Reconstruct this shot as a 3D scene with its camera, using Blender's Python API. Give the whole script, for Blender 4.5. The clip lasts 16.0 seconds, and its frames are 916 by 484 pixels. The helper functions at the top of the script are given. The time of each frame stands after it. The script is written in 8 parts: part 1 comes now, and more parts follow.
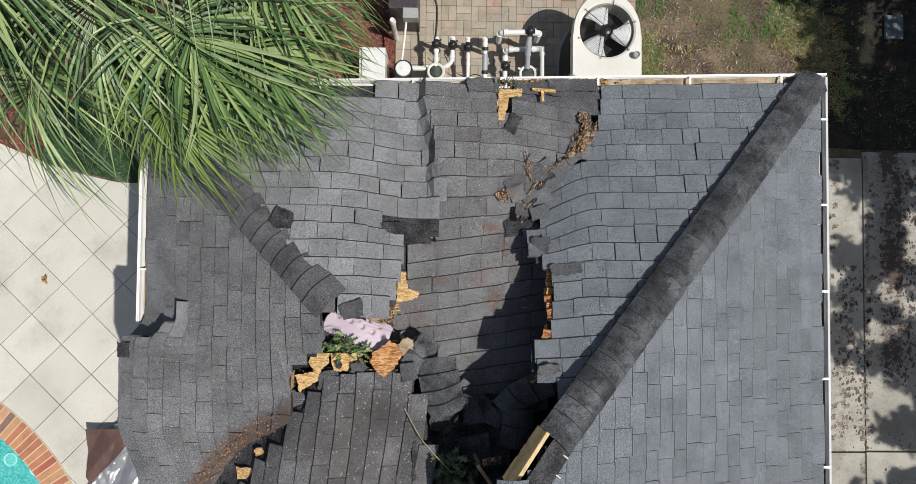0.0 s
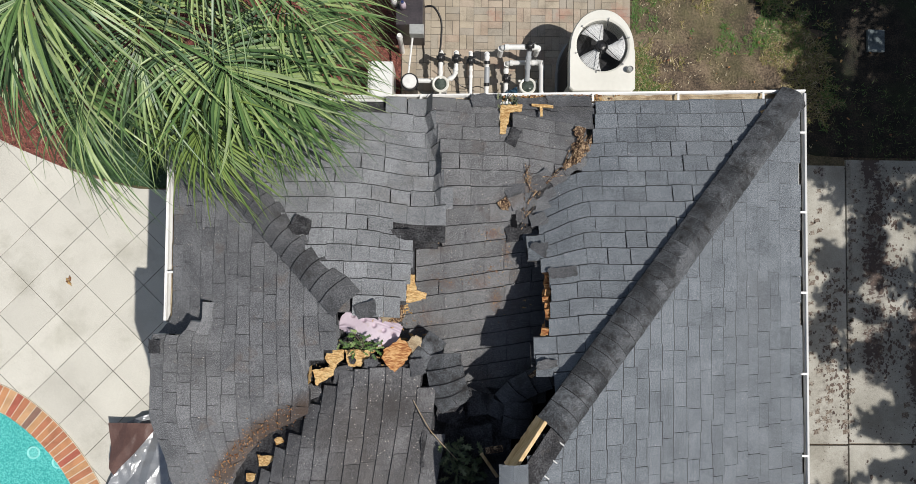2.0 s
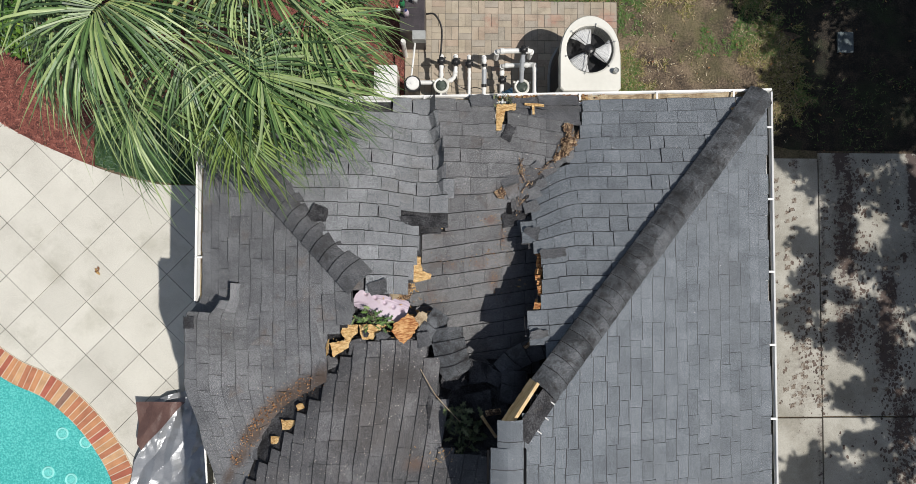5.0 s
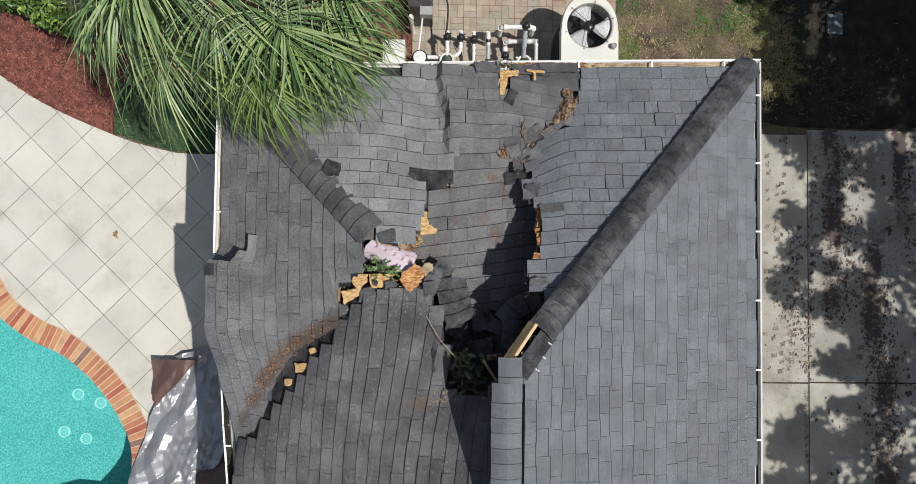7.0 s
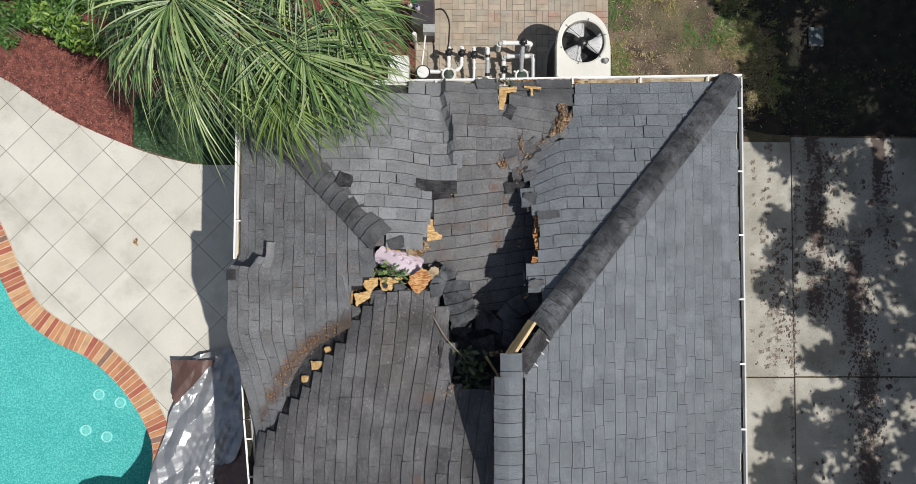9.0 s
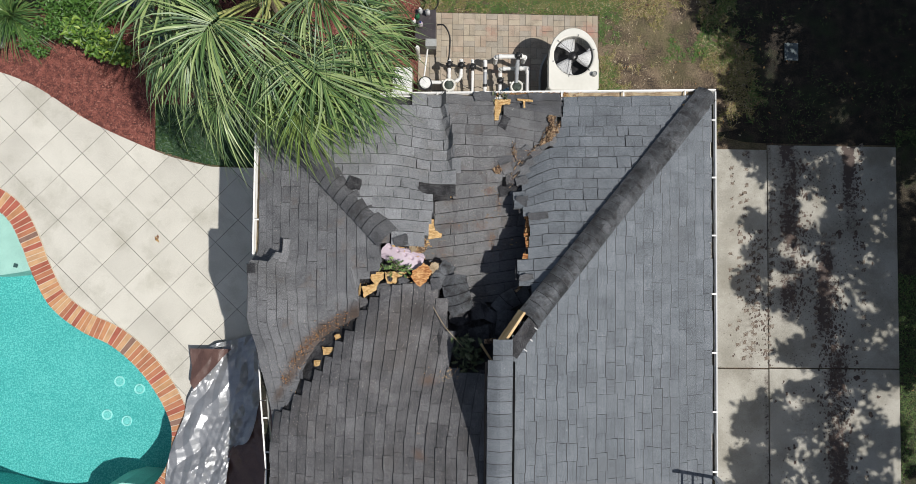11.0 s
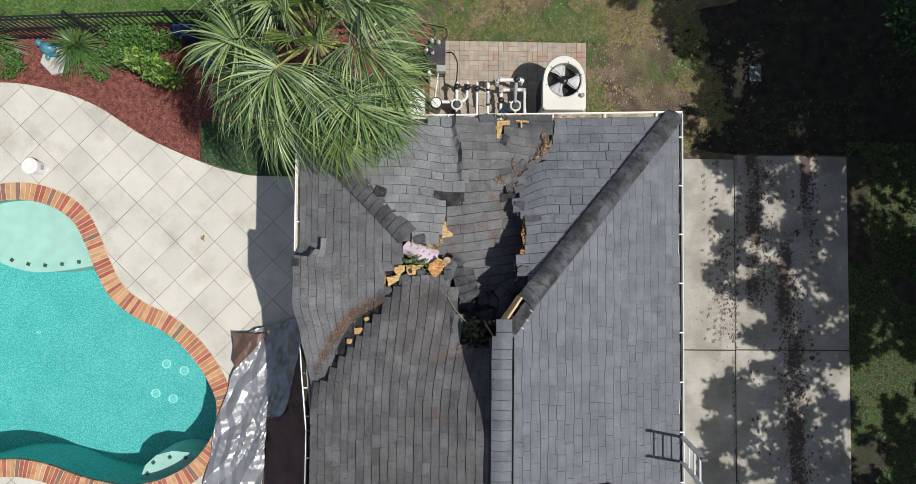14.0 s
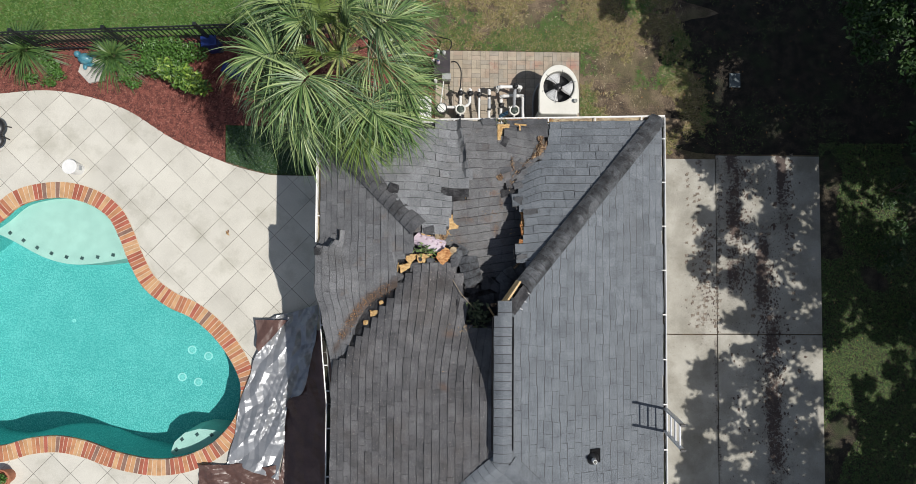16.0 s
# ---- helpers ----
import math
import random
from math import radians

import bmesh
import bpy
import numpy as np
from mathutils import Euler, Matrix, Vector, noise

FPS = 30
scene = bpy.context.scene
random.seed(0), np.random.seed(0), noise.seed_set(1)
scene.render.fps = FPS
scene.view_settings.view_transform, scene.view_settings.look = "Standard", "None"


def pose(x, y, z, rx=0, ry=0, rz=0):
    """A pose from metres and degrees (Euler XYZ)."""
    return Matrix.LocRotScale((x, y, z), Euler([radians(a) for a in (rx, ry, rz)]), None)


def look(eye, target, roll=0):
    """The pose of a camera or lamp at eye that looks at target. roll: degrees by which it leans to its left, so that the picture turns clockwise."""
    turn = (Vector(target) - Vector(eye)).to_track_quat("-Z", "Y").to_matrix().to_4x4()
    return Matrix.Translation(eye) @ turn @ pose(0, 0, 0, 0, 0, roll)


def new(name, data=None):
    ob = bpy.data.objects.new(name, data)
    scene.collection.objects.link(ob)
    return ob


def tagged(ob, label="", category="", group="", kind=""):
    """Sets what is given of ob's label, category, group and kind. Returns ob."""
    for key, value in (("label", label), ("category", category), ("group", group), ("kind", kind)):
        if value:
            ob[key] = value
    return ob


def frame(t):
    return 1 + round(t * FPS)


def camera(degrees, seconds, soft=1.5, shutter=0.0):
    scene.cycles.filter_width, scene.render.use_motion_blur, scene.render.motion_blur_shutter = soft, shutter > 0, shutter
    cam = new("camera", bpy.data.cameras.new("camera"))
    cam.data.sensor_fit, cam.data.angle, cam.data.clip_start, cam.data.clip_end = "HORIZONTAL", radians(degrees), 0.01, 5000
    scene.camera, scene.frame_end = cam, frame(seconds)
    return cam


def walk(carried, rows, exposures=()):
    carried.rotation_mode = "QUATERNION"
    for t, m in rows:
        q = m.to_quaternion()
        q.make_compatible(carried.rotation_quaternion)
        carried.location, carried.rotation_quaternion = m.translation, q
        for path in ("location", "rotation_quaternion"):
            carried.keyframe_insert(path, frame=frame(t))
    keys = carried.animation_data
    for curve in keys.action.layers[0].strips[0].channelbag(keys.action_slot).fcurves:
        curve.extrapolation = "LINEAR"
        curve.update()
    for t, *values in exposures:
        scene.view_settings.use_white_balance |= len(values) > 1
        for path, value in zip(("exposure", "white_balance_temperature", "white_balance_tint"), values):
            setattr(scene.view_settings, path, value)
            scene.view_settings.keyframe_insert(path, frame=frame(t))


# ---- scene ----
cam = camera(72.0, 16.0, soft=0.55)
PATH = [
    (0, (-0.228, 1.437, 8.614), (-0.193, 1.512, 6.616), 25.7),
    (0.5, (-0.242, 1.462, 8.711), (-0.206, 1.536, 6.712), 26.6),
    (1, (-0.25, 1.474, 8.819), (-0.214, 1.547, 6.821), 27.1),
    (1.5, (-0.259, 1.462, 8.933), (-0.222, 1.537, 6.935), 26.8),
    (2, (-0.283, 1.468, 9.07), (-0.248, 1.543, 7.071), 25.7),
    (2.5, (-0.313, 1.499, 9.193), (-0.275, 1.575, 7.195), 26.8),
    (3, (-0.306, 1.503, 9.305), (-0.268, 1.581, 7.306), 26.1),
    (5.5, (-0.329, 1.104, 9.859), (-0.291, 1.179, 7.861), 27.2),
    (6, (-0.344, 0.883, 9.952), (-0.305, 0.959, 7.954), 27.7),
    (6.5, (-0.356, 0.776, 10.048), (-0.317, 0.85, 8.05), 28.3),
    (7, (-0.371, 0.766, 10.159), (-0.333, 0.842, 8.161), 27.4),
    (7.5, (-0.4, 0.775, 10.284), (-0.362, 0.851, 8.286), 27.2),
    (8, (-0.415, 0.782, 10.409), (-0.376, 0.86, 8.411), 27.1),
    (8.5, (-0.428, 0.778, 10.547), (-0.389, 0.859, 8.549), 26.1),
    (9, (-0.435, 0.782, 10.709), (-0.395, 0.865, 8.711), 26.1),
    (11.5, (-0.429, 0.713, 11.769), (-0.388, 0.797, 9.771), 26.8),
    (12, (-0.42, 0.738, 12.042), (-0.379, 0.823, 10.044), 26.5),
    (12.5, (-0.466, 0.78, 12.288), (-0.425, 0.863, 10.29), 27.3),
    (13, (-0.513, 0.779, 12.546), (-0.473, 0.862, 10.548), 26.2),
    (13.5, (-0.562, 0.709, 12.872), (-0.523, 0.793, 10.874), 25.3),
    (14, (-0.605, 0.621, 13.217), (-0.564, 0.704, 11.219), 26.9),
    (14.5, (-0.637, 0.504, 13.546), (-0.594, 0.59, 11.549), 26.9),
    (15, (-0.67, 0.424, 13.841), (-0.627, 0.51, 11.843), 27.0),
    (15.5, (-0.688, 0.378, 14.117), (-0.647, 0.469, 12.12), 24.7),
    (16, (-0.725, 0.363, 14.366), (-0.683, 0.455, 12.368), 25.0),
]
walk(cam, [(t, look(eye, target, roll)) for t, eye, target, roll in PATH])

# ---- world and sun ----
SUN_WAY = Vector((0.54, -0.19, 1.0)).normalized()
world = bpy.data.worlds.new("world")
scene.world = world
world.use_nodes = True
wn = world.node_tree.nodes
sky = wn.new("ShaderNodeTexSky")
sky.sky_type = "NISHITA"
sky.sun_disc = False
sky.sun_elevation = math.asin(SUN_WAY.z)
sky.sun_rotation = math.atan2(SUN_WAY.x, SUN_WAY.y)
wn["Background"].inputs["Strength"].default_value = 0.086
pale = wn.new("ShaderNodeHueSaturation")
pale.inputs["Saturation"].default_value = 0.72
world.node_tree.links.new(sky.outputs[0], pale.inputs["Color"])
world.node_tree.links.new(pale.outputs[0], wn["Background"].inputs["Color"])
sun_data = bpy.data.lights.new("sun", "SUN")
sun_data.energy = 4.15
sun_data.angle = radians(0.55)
sun_data.color = (1.0, 0.96, 0.905)
sun = new("sun", sun_data)
sun.matrix_world = look(SUN_WAY * 40, (0, 0, 0))
scene.view_settings.exposure = 0.0


# ---- helpers of this scene ----
def thing(name, label, category, group="", at=(0, 0, 0), kind=""):
    ob = new(name)
    ob.location = at
    ob.empty_display_size = 0.2
    return tagged(ob, label, category, group, kind)


def finish(name, bm, material, smooth=False):
    me = bpy.data.meshes.new(name)
    bm.to_mesh(me)
    bm.free()
    for m in material if isinstance(material, (list, tuple)) else [material]:
        me.materials.append(m)
    if smooth:
        me.shade_smooth()
    return me


def part(name, bm, material, parent, label="", smooth=False):
    ob = new(name, finish(name, bm, material, smooth))
    ob.parent = parent
    return tagged(ob, label)


def solo(name, bm, material, label, category, group="", kind="", smooth=False):
    return tagged(new(name, finish(name, bm, material, smooth)), label, category, group, kind)


def raw(name, verts, faces, material, parent, label="", edge=None, tops=1):
    """A piece from its corners; with edge, all but its first faces take that second material."""
    me = bpy.data.meshes.new(name)
    me.from_pydata(verts, [], faces)
    me.materials.append(material)
    if edge:
        me.materials.append(edge)
        for f in me.polygons[tops:]:
            f.material_index = 1
    ob = new(name, me)
    ob.parent = parent
    return tagged(ob, label)


def box(bm, c, s, m=None, bevel=0.0):
    """A box of size s round c, turned by m."""
    got = bmesh.ops.create_cube(bm, size=1.0)["verts"]
    mat = Matrix.Translation(c) @ (m or Matrix()) @ Matrix.Diagonal((*s, 1))
    bmesh.ops.transform(bm, matrix=mat, verts=got)
    if bevel:
        edges = list({e for v in got for e in v.link_edges})
        bmesh.ops.bevel(bm, geom=edges, offset=bevel, segments=2, affect="EDGES", profile=0.7)
    return got


def beam(bm, a, b, w, h, up=(0, 0, 1)):
    """A straight bar from a to b."""
    a, b = Vector(a), Vector(b)
    d = (b - a)
    y = d.normalized()
    x = y.cross(Vector(up)).normalized()
    z = x.cross(y)
    m = Matrix((x, y, z)).transposed().to_4x4()
    box(bm, (a + b) / 2, (w, d.length, h), m)


def tube(bm, pts, r, n=10, caps=True):
    """A round tube along points; r is a number or one for each point."""
    pts = [Vector(p) for p in pts]
    rs = r if isinstance(r, (list, tuple)) else [r] * len(pts)
    rings = []
    side = None
    for i, p in enumerate(pts):
        t = (pts[min(i + 1, len(pts) - 1)] - pts[max(i - 1, 0)]).normalized()
        if side is None:
            side = t.orthogonal().normalized()
        side = (side - t * side.dot(t)).normalized()
        other = t.cross(side)
        rings.append([bm.verts.new(p + (side * math.cos(k * math.tau / n) + other * math.sin(k * math.tau / n)) * rs[i]) for k in range(n)])
    for a, b in zip(rings, rings[1:]):
        for k in range(n):
            bm.faces.new((a[k], a[(k + 1) % n], b[(k + 1) % n], b[k]))
    if caps:
        bm.faces.new(rings[0][::-1])
        bm.faces.new(rings[-1])


def turned(bm, c, profile, n=28):
    """A solid of revolution about z at c from (radius, height) pairs."""
    rings = []
    for r, z in profile:
        rings.append([bm.verts.new((c[0] + r * math.cos(k * math.tau / n), c[1] + r * math.sin(k * math.tau / n), c[2] + z)) for k in range(n)])
    for a, b in zip(rings, rings[1:]):
        for k in range(n):
            bm.faces.new((a[k], a[(k + 1) % n], b[(k + 1) % n], b[k]))
    if profile[0][0] > 0.001:
        bm.faces.new(rings[0][::-1])
    if profile[-1][0] > 0.001:
        bm.faces.new(rings[-1])


def prism(bm, poly, z0, z1):
    """A plate with the outline poly between two heights."""
    lo = [bm.verts.new((x, y, z0)) for x, y in poly]
    hi = [bm.verts.new((x, y, z1)) for x, y in poly]
    bm.faces.new(lo[::-1])
    bm.faces.new(hi)
    for i in range(len(poly)):
        j = (i + 1) % len(poly)
        bm.faces.new((lo[i], lo[j], hi[j], hi[i]))


def smooth_line(pts, step, closed=False):
    """Points at even steps on a smooth curve through pts."""
    pts = [Vector((*p, 0)) if len(p) == 2 else Vector(p) for p in pts]
    n = len(pts)
    fine = []
    for i in range(n if closed else n - 1):
        if closed:
            p0, p1, p2, p3 = (pts[(i + k - 1) % n] for k in range(4))
        else:
            p0, p1, p2, p3 = pts[max(i - 1, 0)], pts[i], pts[i + 1], pts[min(i + 2, n - 1)]
        for k in range(24):
            t = k / 24
            fine.append(0.5 * ((2 * p1) + (p2 - p0) * t + (2 * p0 - 5 * p1 + 4 * p2 - p3) * t * t + (3 * p1 - p0 - 3 * p2 + p3) * t ** 3))
    fine.append(pts[0] if closed else pts[-1])
    lengths = [0.0]
    for a, b in zip(fine, fine[1:]):
        lengths.append(lengths[-1] + (b - a).length)
    count = max(2, round(lengths[-1] / step))
    out, k = [], 0
    for i in range(count if closed else count + 1):
        want = lengths[-1] * i / count
        while k < len(fine) - 2 and lengths[k + 1] < want:
            k += 1
        f = (want - lengths[k]) / max(1e-9, lengths[k + 1] - lengths[k])
        out.append(fine[k].lerp(fine[k + 1], f))
    return out


def ramp(f, a, b):
    f = min(1.0, max(0.0, (f - a) / (b - a)))
    return f * f * (3 - 2 * f)


def inside(p, poly):
    hit = False
    x, y = p[0], p[1]
    for (ax, ay), (bx, by) in zip(poly, poly[1:] + poly[:1]):
        if (ay > y) != (by > y) and x < (bx - ax) * (y - ay) / (by - ay) + ax:
            hit = not hit
    return hit


# ---- materials ----
def material(name, tones, rough=0.8, scale=6.0, fine=60.0, bump=0.3, bump_scale=None, vary=0.0, metal=0.0, contrast=0.5, stain=None, depth=0.01,
             island=False, spec=0.5, stretch=(1, 1, 1), broad=1.0, speckle=0.0, speck=230.0):
    """A surface in two or three tones: broad patches, fine grain, relief, and a difference from piece to piece (vary)."""
    m = bpy.data.materials.new(name)
    m.use_nodes = True
    nt = m.node_tree
    n, link = nt.nodes, nt.links.new
    bsdf = n["Principled BSDF"]
    co = n.new("ShaderNodeTexCoord")
    geo = n.new("ShaderNodeNewGeometry")
    mp = n.new("ShaderNodeMapping")
    mp.inputs["Scale"].default_value = stretch
    link(geo.outputs["Position"], mp.inputs["Vector"])
    big = n.new("ShaderNodeTexNoise")
    big.inputs["Scale"].default_value = scale
    big.inputs["Detail"].default_value = 5
    link(mp.outputs[0], big.inputs["Vector"])
    small = n.new("ShaderNodeTexNoise")
    small.inputs["Scale"].default_value = fine
    small.inputs["Detail"].default_value = 3
    link(mp.outputs[0], small.inputs["Vector"])
    mix = n.new("ShaderNodeMath")
    mix.operation = "MULTIPLY_ADD"
    link(small.outputs["Fac"], mix.inputs[0])
    mix.inputs[1].default_value = contrast
    half = n.new("ShaderNodeMath")
    half.operation = "MULTIPLY_ADD"
    link(big.outputs["Fac"], half.inputs[0])
    half.inputs[1].default_value = broad
    half.inputs[2].default_value = (1 - broad) / 2 - contrast / 2
    link(half.outputs[0], mix.inputs[2])
    cr = n.new("ShaderNodeValToRGB")
    while len(cr.color_ramp.elements) < len(tones):
        cr.color_ramp.elements.new(0.5)
    for i, c in enumerate(tones):
        cr.color_ramp.elements[i].position = 0.3 + 0.4 * i / (len(tones) - 1)
        cr.color_ramp.elements[i].color = (*c, 1)
    link(mix.outputs[0], cr.inputs["Fac"])
    col = cr.outputs["Color"]
    if stain:
        tone, sc, lo, hi = stain
        sn = n.new("ShaderNodeTexNoise")
        sn.inputs["Scale"].default_value = sc
        sn.inputs["Detail"].default_value = 6
        sn.inputs["Roughness"].default_value = 0.65
        link(geo.outputs["Position"], sn.inputs["Vector"])
        mr = n.new("ShaderNodeMapRange")
        mr.inputs["From Min"].default_value = lo
        mr.inputs["From Max"].default_value = hi
        link(sn.outputs["Fac"], mr.inputs["Value"])
        mx = n.new("ShaderNodeMix")
        mx.data_type = "RGBA"
        link(mr.outputs[0], mx.inputs["Factor"])
        link(col, mx.inputs["A"])
        mx.inputs["B"].default_value = (*tone, 1)
        col = mx.outputs["Result"]
    if speckle:
        cell = n.new("ShaderNodeTexVoronoi")
        cell.inputs["Scale"].default_value = speck
        link(geo.outputs["Position"], cell.inputs["Vector"])
        sep = n.new("ShaderNodeSeparateColor")
        link(cell.outputs["Color"], sep.inputs[0])
        sr = n.new("ShaderNodeMapRange")
        sr.inputs["To Min"].default_value = 1 - speckle
        sr.inputs["To Max"].default_value = 1 + speckle
        link(sep.outputs[0], sr.inputs["Value"])
        sh = n.new("ShaderNodeHueSaturation")
        link(col, sh.inputs["Color"])
        link(sr.outputs[0], sh.inputs["Value"])
        col = sh.outputs["Color"]
    if vary:
        info = n.new("ShaderNodeObjectInfo")
        rnd = info.outputs["Random"]
        if island:
            rnd = geo.outputs["Random Per Island"]
        mr = n.new("ShaderNodeMapRange")
        mr.inputs["To Min"].default_value = 1 - vary
        mr.inputs["To Max"].default_value = 1 + vary
        link(rnd, mr.inputs["Value"])
        hsv = n.new("ShaderNodeHueSaturation")
        link(col, hsv.inputs["Color"])
        link(mr.outputs[0], hsv.inputs["Value"])
        col = hsv.outputs["Color"]
    link(col, bsdf.inputs["Base Color"])
    bsdf.inputs["Roughness"].default_value = rough
    bsdf.inputs["Metallic"].default_value = metal
    bsdf.inputs["Specular IOR Level"].default_value = spec
    if bump:
        bp = n.new("ShaderNodeBump")
        bp.inputs["Strength"].default_value = bump
        bp.inputs["Distance"].default_value = depth
        src = small
        if bump_scale:
            src = n.new("ShaderNodeTexNoise")
            src.inputs["Scale"].default_value = bump_scale
            src.inputs["Detail"].default_value = 4
            link(mp.outputs[0], src.inputs["Vector"])
        link(src.outputs["Fac"], bp.inputs["Height"])
        link(bp.outputs[0], bsdf.inputs["Normal"])
    return m


def palette(m, colours, island=False):
    """Gives a material one of several colours, piece by piece."""
    nt = m.node_tree
    n, link = nt.nodes, nt.links.new
    bsdf = n["Principled BSDF"]
    old = bsdf.inputs["Base Color"].links[0].from_socket
    src = n.new("ShaderNodeNewGeometry").outputs["Random Per Island"] if island else n.new("ShaderNodeObjectInfo").outputs["Random"]
    cr = n.new("ShaderNodeValToRGB")
    cr.color_ramp.interpolation = "CONSTANT"
    while len(cr.color_ramp.elements) < len(colours):
        cr.color_ramp.elements.new(0.5)
    for i, c in enumerate(colours):
        cr.color_ramp.elements[i].position = i / len(colours)
        cr.color_ramp.elements[i].color = (*c, 1)
    link(src, cr.inputs["Fac"])
    mx = n.new("ShaderNodeMix")
    mx.data_type = "RGBA"
    mx.blend_type = "MULTIPLY"
    mx.inputs["Factor"].default_value = 1.0
    link(cr.outputs["Color"], mx.inputs["A"])
    link(old, mx.inputs["B"])
    link(mx.outputs["Result"], bsdf.inputs["Base Color"])
    return m


SHINGLE = material("asphalt_shingle", [(0.073, 0.083, 0.095), (0.144, 0.159, 0.176), (0.232, 0.252, 0.272)], 0.92, 4, 130, 0.7, 120, vary=0.10, contrast=1.5, depth=0.004,
                   stain=((0.130, 0.140, 0.152), 1.3, 0.50, 0.85), spec=0.25, broad=0.35, speckle=0.20)
# Brighter copy of the shingle: the rippled slope's brightness is put into its tones.
SHINGLE_BRIGHT = material("brightened_asphalt_shingle", [(0.105, 0.110, 0.118), (0.202, 0.210, 0.220), (0.322, 0.331, 0.340)], 0.92, 4, 130, 0.7, 120, vary=0.12, contrast=1.5, depth=0.004,
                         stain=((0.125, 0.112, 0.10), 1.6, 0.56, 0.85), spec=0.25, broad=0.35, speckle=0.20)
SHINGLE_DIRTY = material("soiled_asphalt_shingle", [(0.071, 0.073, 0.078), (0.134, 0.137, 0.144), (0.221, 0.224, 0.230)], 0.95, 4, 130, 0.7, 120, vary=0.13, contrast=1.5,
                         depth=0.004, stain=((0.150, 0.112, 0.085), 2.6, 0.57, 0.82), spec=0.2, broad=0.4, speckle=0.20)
SHINGLE_RUST = material("rust_stained_shingle", [(0.073, 0.074, 0.077), (0.135, 0.136, 0.140), (0.222, 0.222, 0.226)], 0.95, 4, 130, 0.7, 120, vary=0.13, contrast=1.5,
                        depth=0.004, stain=((0.110, 0.090, 0.080), 3.6, 0.56, 0.78), spec=0.2, broad=0.4, speckle=0.20)
SHINGLE_BROWN = material("rain_stained_shingle", [(0.058, 0.058, 0.061), (0.108, 0.107, 0.111), (0.190, 0.188, 0.192)], 0.95, 4, 130, 0.7, 120, vary=0.15, contrast=1.5,
                         depth=0.004, stain=((0.092, 0.083, 0.078), 1.3, 0.48, 0.80), spec=0.2, broad=0.5, speckle=0.20)
CAP = material("ridge_cap_shingle", [(0.050, 0.051, 0.055), (0.092, 0.094, 0.100), (0.155, 0.158, 0.165)], 0.92, 3, 95, 0.7, 120, vary=0.08, contrast=1.1, depth=0.004, spec=0.2,
               stain=((0.045, 0.043, 0.043), 4, 0.5, 0.72), broad=0.5, speckle=0.25)
CAP_OLD = material("weathered_cap_shingle", [(0.031, 0.033, 0.036), (0.066, 0.070, 0.076), (0.135, 0.142, 0.152)], 0.92, 3.5, 95, 0.7, 120, vary=0.26, contrast=0.9, depth=0.004, spec=0.2,
                   stain=((0.024, 0.023, 0.023), 11, 0.50, 0.68), broad=0.9, speckle=0.25)


def blotched(m, tone, spots, scale=9.0, hard=0.35):
    """Works stains and darker tone into a material: soft patches (x, y, half length, half width, turn, strength) broken
    up by grain.
    """
    nt = m.node_tree
    n, link = nt.nodes, nt.links.new
    bsdf = n["Principled BSDF"]
    old = bsdf.inputs["Base Color"].links[0].from_socket
    geo = n.new("ShaderNodeNewGeometry")
    total = None
    for x, y, rx, ry, turn, strength in spots:
        mp = n.new("ShaderNodeMapping")
        mp.vector_type = "TEXTURE"
        mp.inputs["Location"].default_value = (x, y, 0)
        mp.inputs["Rotation"].default_value = (0, 0, radians(turn))
        mp.inputs["Scale"].default_value = (rx, ry, 100)
        link(geo.outputs["Position"], mp.inputs["Vector"])
        ln = n.new("ShaderNodeVectorMath")
        ln.operation = "LENGTH"
        link(mp.outputs[0], ln.inputs[0])
        mr = n.new("ShaderNodeMapRange")
        mr.inputs["From Min"].default_value = 1.0
        mr.inputs["From Max"].default_value = 0.1
        mr.inputs["To Max"].default_value = strength
        link(ln.outputs["Value"], mr.inputs["Value"])
        if total is None:
            total = mr.outputs[0]
        else:
            mx = n.new("ShaderNodeMath")
            mx.operation = "MAXIMUM"
            link(total, mx.inputs[0])
            link(mr.outputs[0], mx.inputs[1])
            total = mx.outputs[0]
    grain = n.new("ShaderNodeTexNoise")
    grain.inputs["Scale"].default_value = scale
    grain.inputs["Detail"].default_value = 8
    grain.inputs["Roughness"].default_value = 0.75
    link(geo.outputs["Position"], grain.inputs["Vector"])
    add = n.new("ShaderNodeMath")
    add.operation = "MULTIPLY_ADD"
    link(grain.outputs["Fac"], add.inputs[0])
    add.inputs[1].default_value = 1.3
    link(total, add.inputs[2])
    fade = n.new("ShaderNodeMapRange")
    fade.inputs["From Min"].default_value = 1.05
    fade.inputs["From Max"].default_value = 1.05 + hard
    fade.inputs["To Max"].default_value = 0.68
    link(add.outputs[0], fade.inputs["Value"])
    mix = n.new("ShaderNodeMix")
    mix.data_type = "RGBA"
    link(fade.outputs[0], mix.inputs["Factor"])
    link(old, mix.inputs["A"])
    mix.inputs["B"].default_value = (*tone, 1)
    link(mix.outputs["Result"], bsdf.inputs["Base Color"])


